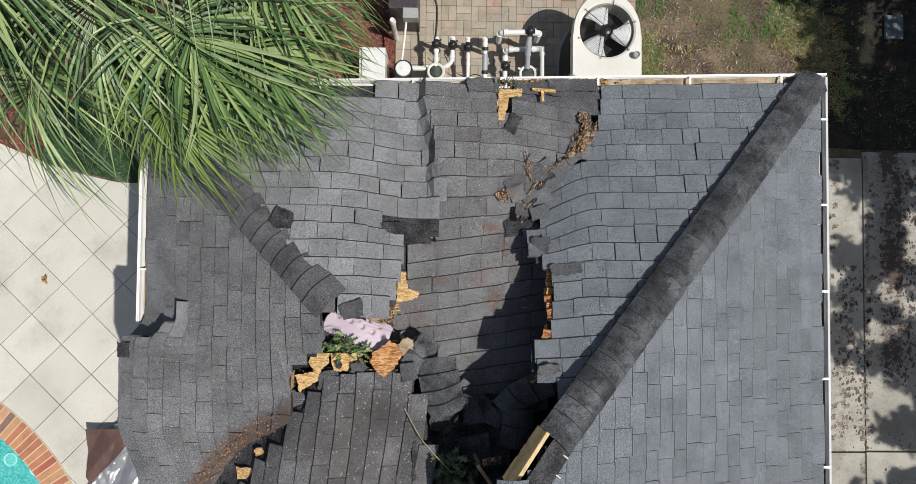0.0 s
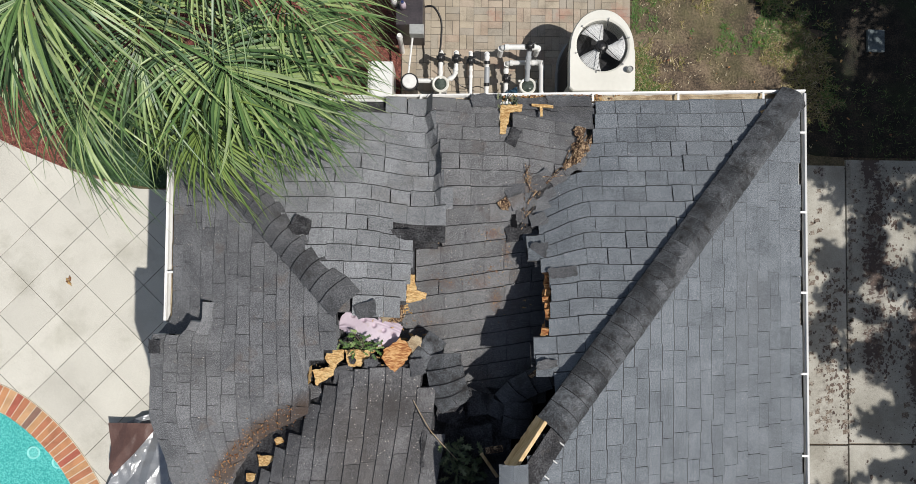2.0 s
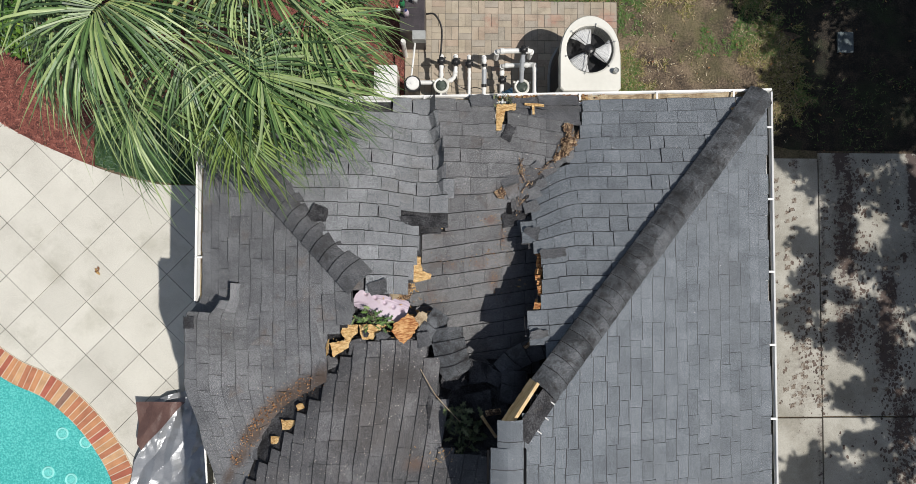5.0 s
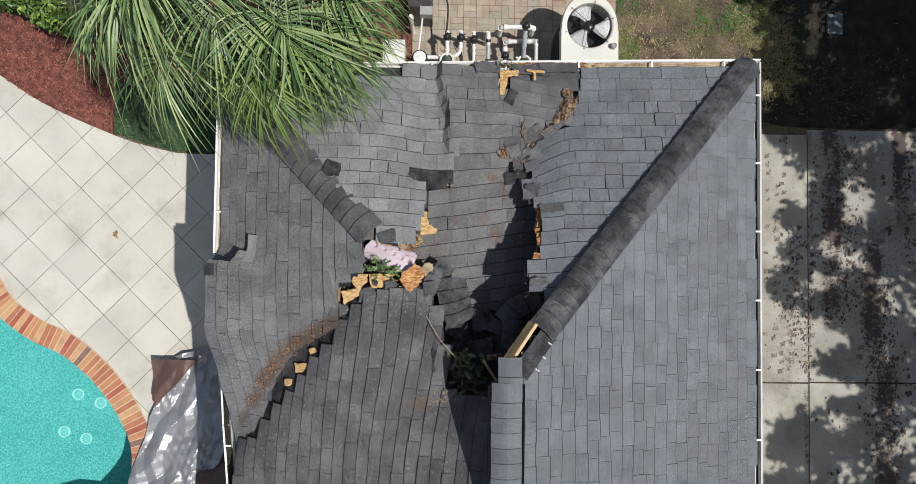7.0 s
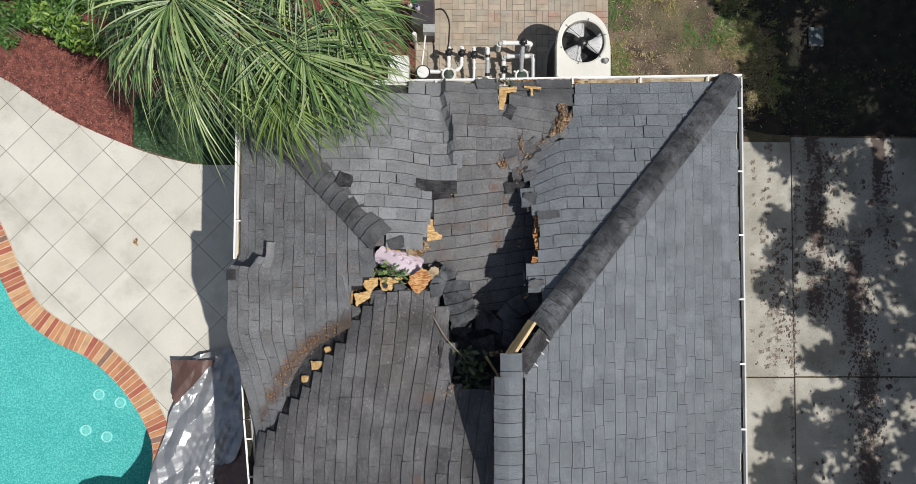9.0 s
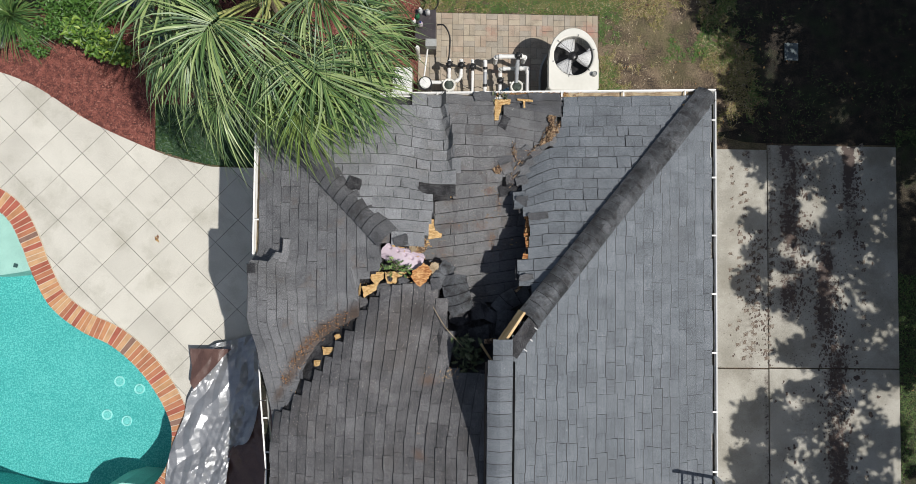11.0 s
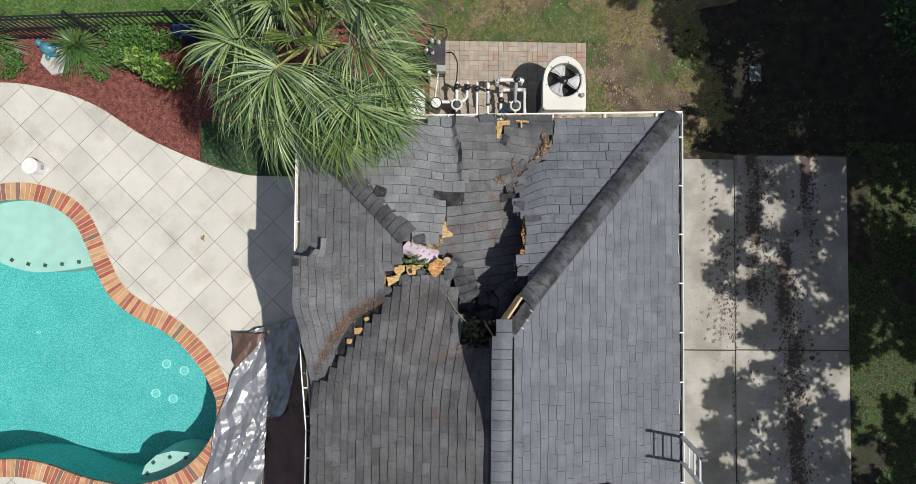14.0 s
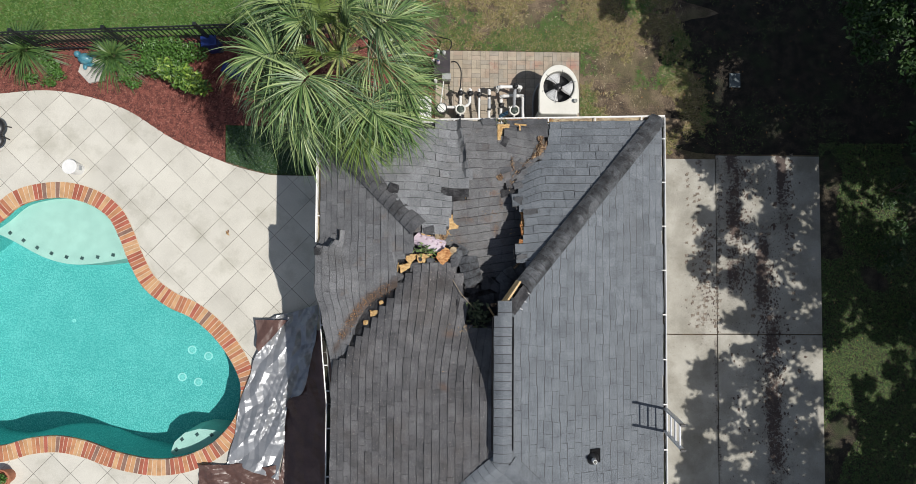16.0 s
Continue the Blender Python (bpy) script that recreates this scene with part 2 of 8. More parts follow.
def flecked(m, tone, scale, share):
    """Scatters pale chips of grit and paint over a material, a share of its cells."""
    nt = m.node_tree
    n, link = nt.nodes, nt.links.new
    bsdf = n["Principled BSDF"]
    old = bsdf.inputs["Base Color"].links[0].from_socket
    geo = n.new("ShaderNodeNewGeometry")
    cell = n.new("ShaderNodeTexVoronoi")
    cell.inputs["Scale"].default_value = scale
    link(geo.outputs["Position"], cell.inputs["Vector"])
    near = n.new("ShaderNodeMapRange")
    near.inputs["From Min"].default_value = 0.30
    near.inputs["From Max"].default_value = 0.22
    link(cell.outputs["Distance"], near.inputs["Value"])
    sep = n.new("ShaderNodeSeparateColor")
    link(cell.outputs["Color"], sep.inputs[0])
    pick = n.new("ShaderNodeMapRange")
    pick.inputs["From Min"].default_value = 1 - share
    pick.inputs["From Max"].default_value = 1 - share * 0.3
    link(sep.outputs[1], pick.inputs["Value"])
    both = n.new("ShaderNodeMath")
    both.operation = "MULTIPLY"
    link(near.outputs[0], both.inputs[0])
    link(pick.outputs[0], both.inputs[1])
    mix = n.new("ShaderNodeMix")
    mix.data_type = "RGBA"
    link(both.outputs[0], mix.inputs["Factor"])
    link(old, mix.inputs["A"])
    mix.inputs["B"].default_value = (*tone, 1)
    link(mix.outputs["Result"], bsdf.inputs["Base Color"])


blotched(SHINGLE_DIRTY, (0.080, 0.047, 0.027), ((-1.62, 0.10, 0.40, 0.26, 40, 0.95), (-1.85, -0.03, 0.42, 0.22, 33, 1.15), (-2.05, -0.16, 0.42, 0.21, 38, 1.25), (-2.23, -0.33, 0.40, 0.20, 45, 1.25), (-2.38, -0.52, 0.40, 0.19, 52, 1.15), (-2.52, -0.76, 0.42, 0.17, 58, 1.05), (-2.68, -1.02, 0.42, 0.15, 58, 0.85)), 80.0, 0.5)
blotched(SHINGLE_RUST, (0.150, 0.082, 0.055), ((0.06, 1.30, 0.30, 0.24, 0, 0.60), (0.20, 1.12, 0.16, 0.26, 0, 0.72), (0.17, 1.78, 0.15, 0.12, 0, 0.85), (0.30, 1.60, 0.12, 0.26, 0, 0.65), (-0.24, 1.28, 0.24, 0.18, 0, 0.55), (-0.48, 0.98, 0.30, 0.30, 0, 0.55), (0.55, 2.2, 0.16, 0.34, 10, 0.75), (0.0, 0.85, 0.5, 0.3, 0, 0.42)), 40.0, 0.5)
blotched(SHINGLE_BROWN, (0.150, 0.096, 0.070), ((-0.62, -0.74, 0.26, 0.14, 8, 0.95), (-0.72, -1.62, 0.14, 0.20, 60, 0.95), (-0.95, -1.25, 0.6, 0.6, 0, 0.36), (-1.2, -2.1, 0.7, 0.5, 0, 0.34), (-0.62, -1.35, 0.14, 0.26, 0, 0.45), (-0.45, -0.9, 0.36, 0.3, 0, 0.38)), 60.0, 0.6)
# Darker blotches over the sagging upper end beside the hole.
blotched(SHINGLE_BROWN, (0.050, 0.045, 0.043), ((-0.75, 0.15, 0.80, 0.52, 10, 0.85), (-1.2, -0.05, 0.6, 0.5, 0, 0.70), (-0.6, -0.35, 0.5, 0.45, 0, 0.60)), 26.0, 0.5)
blotched(SHINGLE_BROWN, (0.220, 0.160, 0.125), ((-1.0, -1.6, 0.8, 0.5, 20, 0.36), (-1.3, -2.5, 0.9, 0.6, 0, 0.36), (-0.5, -2.2, 0.6, 0.6, 0, 0.38), (-1.7, -1.5, 0.6, 0.5, 0, 0.30), (-0.8, -0.35, 0.7, 0.3, 0, 0.30)), 44.0, 0.5)
flecked(SHINGLE_BROWN, (0.44, 0.40, 0.36), 48.0, 0.13)
flecked(SHINGLE_DIRTY, (0.46, 0.42, 0.37), 62.0, 0.04)
flecked(SHINGLE_RUST, (0.48, 0.44, 0.38), 62.0, 0.05)
flecked(SHINGLE, (0.44, 0.44, 0.43), 50.0, 0.012)
ASPHALT = material("cut_asphalt_edge", [(0.022, 0.022, 0.025), (0.05, 0.05, 0.054)], 0.9, 8, 90, 0.2)
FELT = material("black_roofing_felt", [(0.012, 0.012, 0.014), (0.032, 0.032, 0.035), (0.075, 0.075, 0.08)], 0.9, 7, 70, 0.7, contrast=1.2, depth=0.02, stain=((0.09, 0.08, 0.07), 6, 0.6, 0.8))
OSB = material("strand_board", [(0.36, 0.19, 0.065), (0.56, 0.36, 0.145), (0.70, 0.50, 0.25)], 0.75, 16, 55, 0.6, 60, contrast=1.4, stretch=(0.7, 2.4, 1), speckle=0.15, speck=70)
LUMBER = material("pine_lumber", [(0.48, 0.31, 0.14), (0.66, 0.47, 0.24), (0.74, 0.56, 0.33)], 0.7, 5, 30, 0.3, stretch=(1, 0.2, 4), contrast=0.8)
ROTTEN = material("rotten_wood", [(0.030, 0.016, 0.010), (0.12, 0.066, 0.036), (0.46, 0.33, 0.20)], 0.9, 25, 80, 0.8, contrast=1.5)
GUTTER = material("white_gutter_paint", [(0.66, 0.66, 0.64), (0.78, 0.78, 0.76)], 0.4, 3, 30, 0.05, contrast=0.3, stain=((0.42, 0.40, 0.35), 6, 0.62, 0.8))
SOIL = material("gutter_soil", [(0.20, 0.14, 0.085), (0.36, 0.28, 0.18), (0.5, 0.42, 0.29)], 0.95, 10, 140, 0.5, contrast=1.0)
STUCCO = material("painted_stucco", [(0.58, 0.55, 0.48), (0.66, 0.63, 0.56)], 0.9, 2, 80, 0.3)
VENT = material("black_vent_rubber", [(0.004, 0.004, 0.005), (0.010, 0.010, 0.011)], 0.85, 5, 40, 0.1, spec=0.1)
# Near-black: the darkness inside the roof space is put into this colour.
ATTIC = material("darkened_attic_lining", [(0.02, 0.017, 0.014), (0.05, 0.04, 0.032)], 0.95, 5, 40, 0.3)
CONCRETE = material("deck_concrete", [(0.46, 0.44, 0.385), (0.56, 0.54, 0.475), (0.62, 0.60, 0.53)], 0.85, 1.4, 60, 0.25, contrast=0.35, vary=0.06,
                    stain=((0.36, 0.345, 0.28), 1.1, 0.52, 0.80), broad=0.6, speckle=0.05, speck=110)
JOINT = material("joint_dirt", [(0.10, 0.095, 0.085), (0.17, 0.16, 0.14)], 0.95, 6, 60, 0.3)
DRIVE = material("driveway_concrete", [(0.275, 0.263, 0.225), (0.365, 0.350, 0.305), (0.43, 0.415, 0.368)], 0.85, 1.6, 60, 0.3, contrast=0.4, vary=0.05,
                 stain=((0.22, 0.205, 0.165), 1.1, 0.50, 0.75), speckle=0.08, speck=120)
TREAD = material("thin_dried_mud", [(0.13, 0.095, 0.072), (0.215, 0.18, 0.145), (0.31, 0.28, 0.235)], 0.9, 14, 70, 0.4, contrast=1.3)
MUD = material("tracked_mud", [(0.060, 0.043, 0.036), (0.105, 0.076, 0.063), (0.17, 0.13, 0.108)], 0.9, 8, 60, 0.6, contrast=0.8)


def tyre_tracks(m, lanes):
    """Works smeared lanes of reddish mud into a concrete: (middle, half width, from, to, strength, tread)."""
    nt = m.node_tree
    n, link = nt.nodes, nt.links.new
    bsdf = n["Principled BSDF"]
    old = bsdf.inputs["Base Color"].links[0].from_socket
    geo = n.new("ShaderNodeNewGeometry")
    sep = n.new("ShaderNodeSeparateXYZ")
    link(geo.outputs["Position"], sep.inputs[0])

    def calc(op, a, b=None, c=None):
        k = n.new("ShaderNodeMath")
        k.operation = op
        for i, v in enumerate((a, b, c)):
            if v is None:
                continue
            if isinstance(v, (int, float)):
                k.inputs[i].default_value = v
            else:
                link(v, k.inputs[i])
        return k.outputs[0]

    def grain(scale, stretch, rough=0.7):
        mp = n.new("ShaderNodeMapping")
        mp.inputs["Scale"].default_value = stretch
        link(geo.outputs["Position"], mp.inputs["Vector"])
        t = n.new("ShaderNodeTexNoise")
        t.inputs["Scale"].default_value = scale
        t.inputs["Detail"].default_value = 7
        t.inputs["Roughness"].default_value = rough
        link(mp.outputs[0], t.inputs["Vector"])
        return t.outputs["Fac"]

    def fade(v, a, b):
        r = n.new("ShaderNodeMapRange")
        r.inputs["From Min"].default_value = a
        r.inputs["From Max"].default_value = b
        link(v, r.inputs["Value"])
        return r.outputs[0]
    x, y = sep.outputs[0], sep.outputs[1]
    x = calc("SUBTRACT", x, calc("MULTIPLY", calc("SINE", calc("MULTIPLY", y, 0.9)), 0.05))
    flakes, smear, broad = grain(13, (1, 1.3, 1), 0.72), grain(7, (2.5, 0.8, 1), 0.7), grain(1.3, (1, 1, 1), 0.5)
    treads = calc("SINE", calc("ADD", calc("MULTIPLY", y, math.tau / 0.085), calc("MULTIPLY", flakes, 16.0)))
    total = None
    for mid, half, y0, y1, strength, tread in lanes:
        d = calc("ABSOLUTE", calc("SUBTRACT", x, mid))
        a = calc("MULTIPLY", fade(d, half, half * 0.25), calc("MULTIPLY", fade(y, y0 - 0.5, y0 + 0.5), fade(y, y1 + 0.5, y1 - 0.5)))
        if tread:
            a = calc("MULTIPLY", a, calc("MULTIPLY_ADD", treads, 0.4, 0.6))
        a = calc("MULTIPLY", a, strength)
        total = a if total is None else calc("MAXIMUM", total, a)
    total = calc("MULTIPLY", total, fade(broad, 0.12, 0.5))
    level = calc("MULTIPLY_ADD", total, 0.38, calc("ADD", flakes, calc("MULTIPLY", smear, 0.3)))
    heavy, thin = fade(level, 0.98, 1.03), calc("MULTIPLY", fade(level, 0.80, 1.10), 0.62)
    specks = calc("MULTIPLY", fade(grain(34, (1, 1, 1), 0.5), 0.69, 0.73), 0.7)
    amount = calc("MAXIMUM", calc("MAXIMUM", heavy, thin), specks)
    mx = n.new("ShaderNodeMix")
    mx.data_type = "RGBA"
    link(amount, mx.inputs["Factor"])
    link(old, mx.inputs["A"])
    mx.inputs["B"].default_value = (0.088, 0.066, 0.058, 1)
    link(mx.outputs["Result"], bsdf.inputs["Base Color"])


tyre_tracks(DRIVE, ((5.13, 0.10, 2.4, 3.6, 1.1, False), (5.22, 0.34, -1.4, 1.3, 0.55, False), (5.88, 0.30, -0.2, 3.6, 1.25, False), (7.03, 0.24, 1.5, 3.6, 1.35, False), (6.56, 0.28, -0.6, 1.4, 1.3, False),
                    (6.82, 0.34, -20.0, -0.6, 1.15, False), (7.12, 0.25, -20.0, -1.5, 0.55, True), (6.15, 0.3, -20.0, -1.2, 0.5, True), (5.53, 0.08, -20.0, 3.6, 0.8, False)))
BRICK = palette(material("coping_brick", [(0.72, 0.72, 0.72), (0.92, 0.92, 0.92), (1, 1, 1)], 0.8, 7, 70, 0.35, contrast=0.5, vary=0.12),
                [(0.42, 0.125, 0.075), (0.56, 0.31, 0.15), (0.47, 0.19, 0.10), (0.60, 0.36, 0.19), (0.52, 0.25, 0.12), (0.24, 0.14, 0.105), (0.55, 0.33, 0.17), (0.38, 0.11, 0.07)])
MORTAR = material("pale_mortar", [(0.54, 0.46, 0.36), (0.66, 0.58, 0.46)], 0.95, 8, 60, 0.3)
PAVER = palette(material("clay_paver", [(0.7, 0.7, 0.7), (0.92, 0.92, 0.92), (1, 1, 1)], 0.85, 5, 60, 0.35, contrast=0.6, vary=0.08, stain=((0.80, 0.78, 0.74), 1.3, 0.50, 0.70)),
                [(0.40, 0.340, 0.265), (0.42, 0.362, 0.28), (0.38, 0.338, 0.275), (0.41, 0.325, 0.25), (0.44, 0.378, 0.29), (0.36, 0.318, 0.262), (0.41, 0.34, 0.265)])
blotched(PAVER, (0.38, 0.17, 0.125), ((0.36, 5.12, 0.34, 0.30, 0, 0.60), (1.35, 5.14, 0.50, 0.30, 0, 0.58), (2.2, 5.15, 0.40, 0.40, 0, 0.75), (0.50, 4.35, 0.40, 0.24, 0, 0.50), (0.0, 3.85, 0.5, 0.24, 0, 0.5)), 7.0, 0.4)
# Strong mottling paints the water's ripple light onto the plaster.
PLASTER = material("pool_plaster", [(0.065, 0.36, 0.355), (0.11, 0.45, 0.44), (0.21, 0.59, 0.575)], 0.7, 2.0, 34, 0.3, 5, contrast=1.5, broad=0.25)
SHELF = material("pale_pool_plaster", [(0.48, 0.56, 0.51), (0.57, 0.65, 0.59)], 0.7, 4, 30, 0.2, contrast=0.5)
FITTING = material("pale_fitting", [(0.42, 0.76, 0.74), (0.54, 0.84, 0.82)], 0.5, 6, 40, 0.0)
COVER = material("turquoise_cover", [(0.17, 0.52, 0.50), (0.30, 0.68, 0.66)], 0.5, 30, 60, 0.0, contrast=1.2)
MULCH = material("red_mulch_soil", [(0.07, 0.024, 0.018), (0.17, 0.055, 0.042), (0.27, 0.095, 0.07)], 0.95, 9, 45, 0.9, contrast=1.0, depth=0.03)
DIRT = material("bare_ground", [(0.045, 0.034, 0.025), (0.120, 0.088, 0.060), (0.215, 0.163, 0.108)], 0.95, 2.6, 34, 0.8, contrast=0.9, depth=0.03, stain=((0.12, 0.115, 0.050), 0.9, 0.50, 0.75))
LAWN = material("lawn_soil", [(0.035, 0.08, 0.012), (0.06, 0.13, 0.02), (0.11, 0.115, 0.045)], 0.95, 2.5, 40, 0.8, contrast=0.8, depth=0.03)
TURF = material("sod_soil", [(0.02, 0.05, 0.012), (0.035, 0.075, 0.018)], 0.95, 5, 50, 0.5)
GRASS = palette(material("grass_blade", [(0.75, 0.75, 0.75), (1, 1, 1)], 0.6, 3, 30, 0.0, contrast=0.5), [(0.055, 0.135, 0.018), (0.085, 0.185, 0.03), (0.13, 0.19, 0.045), (0.07, 0.155, 0.022)], True)
SPIKE = palette(material("spiky_leaf", [(0.75, 0.78, 0.75), (1, 1, 1)], 0.45, 4, 40, 0.0, contrast=0.5, spec=0.45), [(0.06, 0.13, 0.035), (0.09, 0.17, 0.045), (0.13, 0.20, 0.06), (0.05, 0.11, 0.035)], True)
SIDE_GRASS = palette(material("clover_grass_blade", [(0.75, 0.75, 0.75), (1, 1, 1)], 0.6, 3, 30, 0.0, contrast=0.5), [(0.045, 0.098, 0.016), (0.085, 0.165, 0.030), (0.17, 0.185, 0.065), (0.055, 0.115, 0.020), (0.018, 0.040, 0.008), (0.095, 0.165, 0.034)], True)
# Near-black ground tone: the trees' shade is put into the colour.
DARKENED_SOIL = material("leaf_mould", [(0.007, 0.006, 0.004), (0.018, 0.014, 0.010), (0.050, 0.038, 0.026)], 0.95, 5, 45, 0.9, contrast=1.0, depth=0.03, stain=((0.022, 0.034, 0.012), 1.4, 0.5, 0.7))
DRY_GRASS = palette(material("dry_grass_blade", [(0.75, 0.75, 0.75), (1, 1, 1)], 0.7, 3, 30, 0.0, contrast=0.5),
                    [(0.31, 0.23, 0.11), (0.15, 0.18, 0.035), (0.38, 0.30, 0.16), (0.27, 0.23, 0.07), (0.46, 0.38, 0.22), (0.19, 0.14, 0.075), (0.22, 0.21, 0.05)], True)
STRAW = palette(material("dry_straw", [(0.8, 0.8, 0.8), (1, 1, 1)], 0.7, 3, 30, 0.0, contrast=0.5), [(0.58, 0.49, 0.32), (0.46, 0.36, 0.21), (0.66, 0.58, 0.42), (0.36, 0.27, 0.15)], True)
FROND = palette(material("palm_leaf", [(0.75, 0.78, 0.75), (1, 1, 1)], 0.42, 4, 40, 0.0, contrast=0.5, spec=0.42),
                [(0.075, 0.138, 0.048), (0.180, 0.275, 0.095), (0.140, 0.222, 0.115), (0.320, 0.405, 0.165), (0.046, 0.088, 0.034), (0.120, 0.210, 0.070), (0.240, 0.330, 0.135), (0.30, 0.37, 0.19)], True)
FROND_NEW = palette(material("young_palm_leaf", [(0.8, 0.8, 0.8), (1, 1, 1)], 0.55, 4, 40, 0.0, contrast=0.5, spec=0.3),
                    [(0.155, 0.225, 0.055), (0.19, 0.265, 0.068), (0.125, 0.20, 0.052)], True)
PETIOLE = material("palm_stalk", [(0.24, 0.28, 0.08), (0.40, 0.42, 0.16)], 0.5, 6, 40, 0.1)
BARK = material("palm_bark", [(0.10, 0.075, 0.05), (0.22, 0.17, 0.12)], 0.95, 6, 30, 0.8)
TREE_BARK = material("tree_bark", [(0.07, 0.055, 0.04), (0.16, 0.13, 0.10)], 0.95, 6, 30, 0.8)
LEAF = palette(material("glossy_leaf", [(0.8, 0.8, 0.8), (1, 1, 1)], 0.42, 5, 40, 0.0, spec=0.4), [(0.025, 0.06, 0.014), (0.04, 0.085, 0.02), (0.03, 0.07, 0.02)], True)
SHRUB = palette(material("shrub_leaf", [(0.8, 0.8, 0.8), (1, 1, 1)], 0.45, 5, 40, 0.0, spec=0.5), [(0.06, 0.15, 0.02), (0.085, 0.19, 0.03), (0.05, 0.12, 0.02)], True)
SHRUB_LIGHT = palette(material("lime_shrub_leaf", [(0.8, 0.8, 0.8), (1, 1, 1)], 0.45, 5, 40, 0.0, spec=0.5), [(0.13, 0.235, 0.03), (0.18, 0.29, 0.04), (0.085, 0.175, 0.025), (0.05, 0.11, 0.02), (0.25, 0.35, 0.05)], True)
PVC = material("white_pvc", [(0.70, 0.70, 0.68), (0.80, 0.80, 0.78)], 0.35, 5, 40, 0.02, contrast=0.3)
GREY_PVC = material("grey_pvc", [(0.30, 0.32, 0.34), (0.38, 0.40, 0.42)], 0.4, 5, 40, 0.02)
BLACK = material("black_plastic", [(0.010, 0.010, 0.011), (0.022, 0.022, 0.024)], 0.38, 6, 50, 0.05)
SHELL = material("cream_enamel", [(0.64, 0.63, 0.57), (0.74, 0.73, 0.67)], 0.38, 2, 20, 0.02, contrast=0.3)
GREY_METAL = material("grey_enamel", [(0.30, 0.31, 0.30), (0.40, 0.41, 0.40)], 0.45, 3, 30, 0.03)
ALU = material("aluminium", [(0.66, 0.67, 0.68), (0.80, 0.81, 0.82)], 0.4, 5, 60, 0.05, metal=0.2)
FAN = material("fan_blade_metal", [(0.58, 0.59, 0.59), (0.70, 0.71, 0.71)], 0.45, 5, 40, 0.02)
IRON = material("black_fence_paint", [(0.008, 0.010, 0.011), (0.02, 0.023, 0.025)], 0.45, 6, 40, 0.05)
TARP_SILVER = material("silver_tarp", [(0.28, 0.29, 0.305), (0.38, 0.39, 0.405)], 0.36, 3, 40, 0.10, 40, metal=0.5, contrast=0.3, spec=0.5, depth=0.006)
TARP_BROWN = material("brown_tarp", [(0.085, 0.046, 0.038), (0.135, 0.076, 0.062)], 0.40, 3, 40, 0.25, 26, contrast=0.4, spec=0.6, depth=0.01)
FOAM = material("lilac_foam_board", [(0.47, 0.39, 0.455), (0.56, 0.475, 0.54)], 0.6, 4, 30, 0.15, stain=((0.40, 0.33, 0.28), 9, 0.6, 0.75))
ORANGE_OSB = material("orange_strand_board", [(0.26, 0.085, 0.025), (0.48, 0.22, 0.075), (0.68, 0.42, 0.19)], 0.8, 14, 60, 0.9, 45, contrast=1.3, stretch=(0.5, 2.6, 1), depth=0.02)
OAK = palette(material("oak_leaf", [(0.8, 0.8, 0.8), (1, 1, 1)], 0.5, 5, 40, 0.0), [(0.075, 0.105, 0.045), (0.12, 0.155, 0.07), (0.042, 0.062, 0.028), (0.17, 0.19, 0.095)], True)
OAK_FRESH = palette(material("fresh_oak_leaf", [(0.8, 0.8, 0.8), (1, 1, 1)], 0.5, 5, 40, 0.0), [(0.12, 0.21, 0.05), (0.18, 0.29, 0.085), (0.07, 0.13, 0.035), (0.27, 0.36, 0.14)], True)
# Blade greens darkened to hold the shade of the palm crown.
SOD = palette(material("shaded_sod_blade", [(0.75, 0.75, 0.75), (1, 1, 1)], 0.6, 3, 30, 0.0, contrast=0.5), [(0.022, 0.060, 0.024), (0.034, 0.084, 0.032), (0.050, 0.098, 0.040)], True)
DEAD_LEAF = palette(material("dead_leaf", [(0.8, 0.8, 0.8), (1, 1, 1)], 0.7, 5, 40, 0.0), [(0.30, 0.15, 0.05), (0.42, 0.26, 0.10), (0.20, 0.09, 0.04)], True)
BLUE = material("glazed_blue_ceramic", [(0.03, 0.15, 0.21), (0.12, 0.30, 0.35)], 0.35, 8, 40, 0.05)
DARK_BLUE = material("dark_blue_plastic", [(0.008, 0.02, 0.11), (0.015, 0.04, 0.18)], 0.4, 5, 40, 0.03)
STONE = material("pale_stone", [(0.40, 0.38, 0.34), (0.52, 0.50, 0.46)], 0.85, 5, 50, 0.4)
TILE = material("dark_mosaic_tile", [(0.04, 0.06, 0.06), (0.10, 0.13, 0.13)], 0.3, 12, 40, 0.05)
RED = material("red_plastic", [(0.5, 0.03, 0.03), (0.6, 0.05, 0.05)], 0.4, 5, 40, 0.0)
GREEN = material("green_plastic", [(0.02, 0.16, 0.06), (0.03, 0.22, 0.09)], 0.4, 5, 40, 0.0)
TERRACOTTA = material("terracotta", [(0.34, 0.13, 0.07), (0.45, 0.19, 0.11)], 0.85, 6, 50, 0.2)


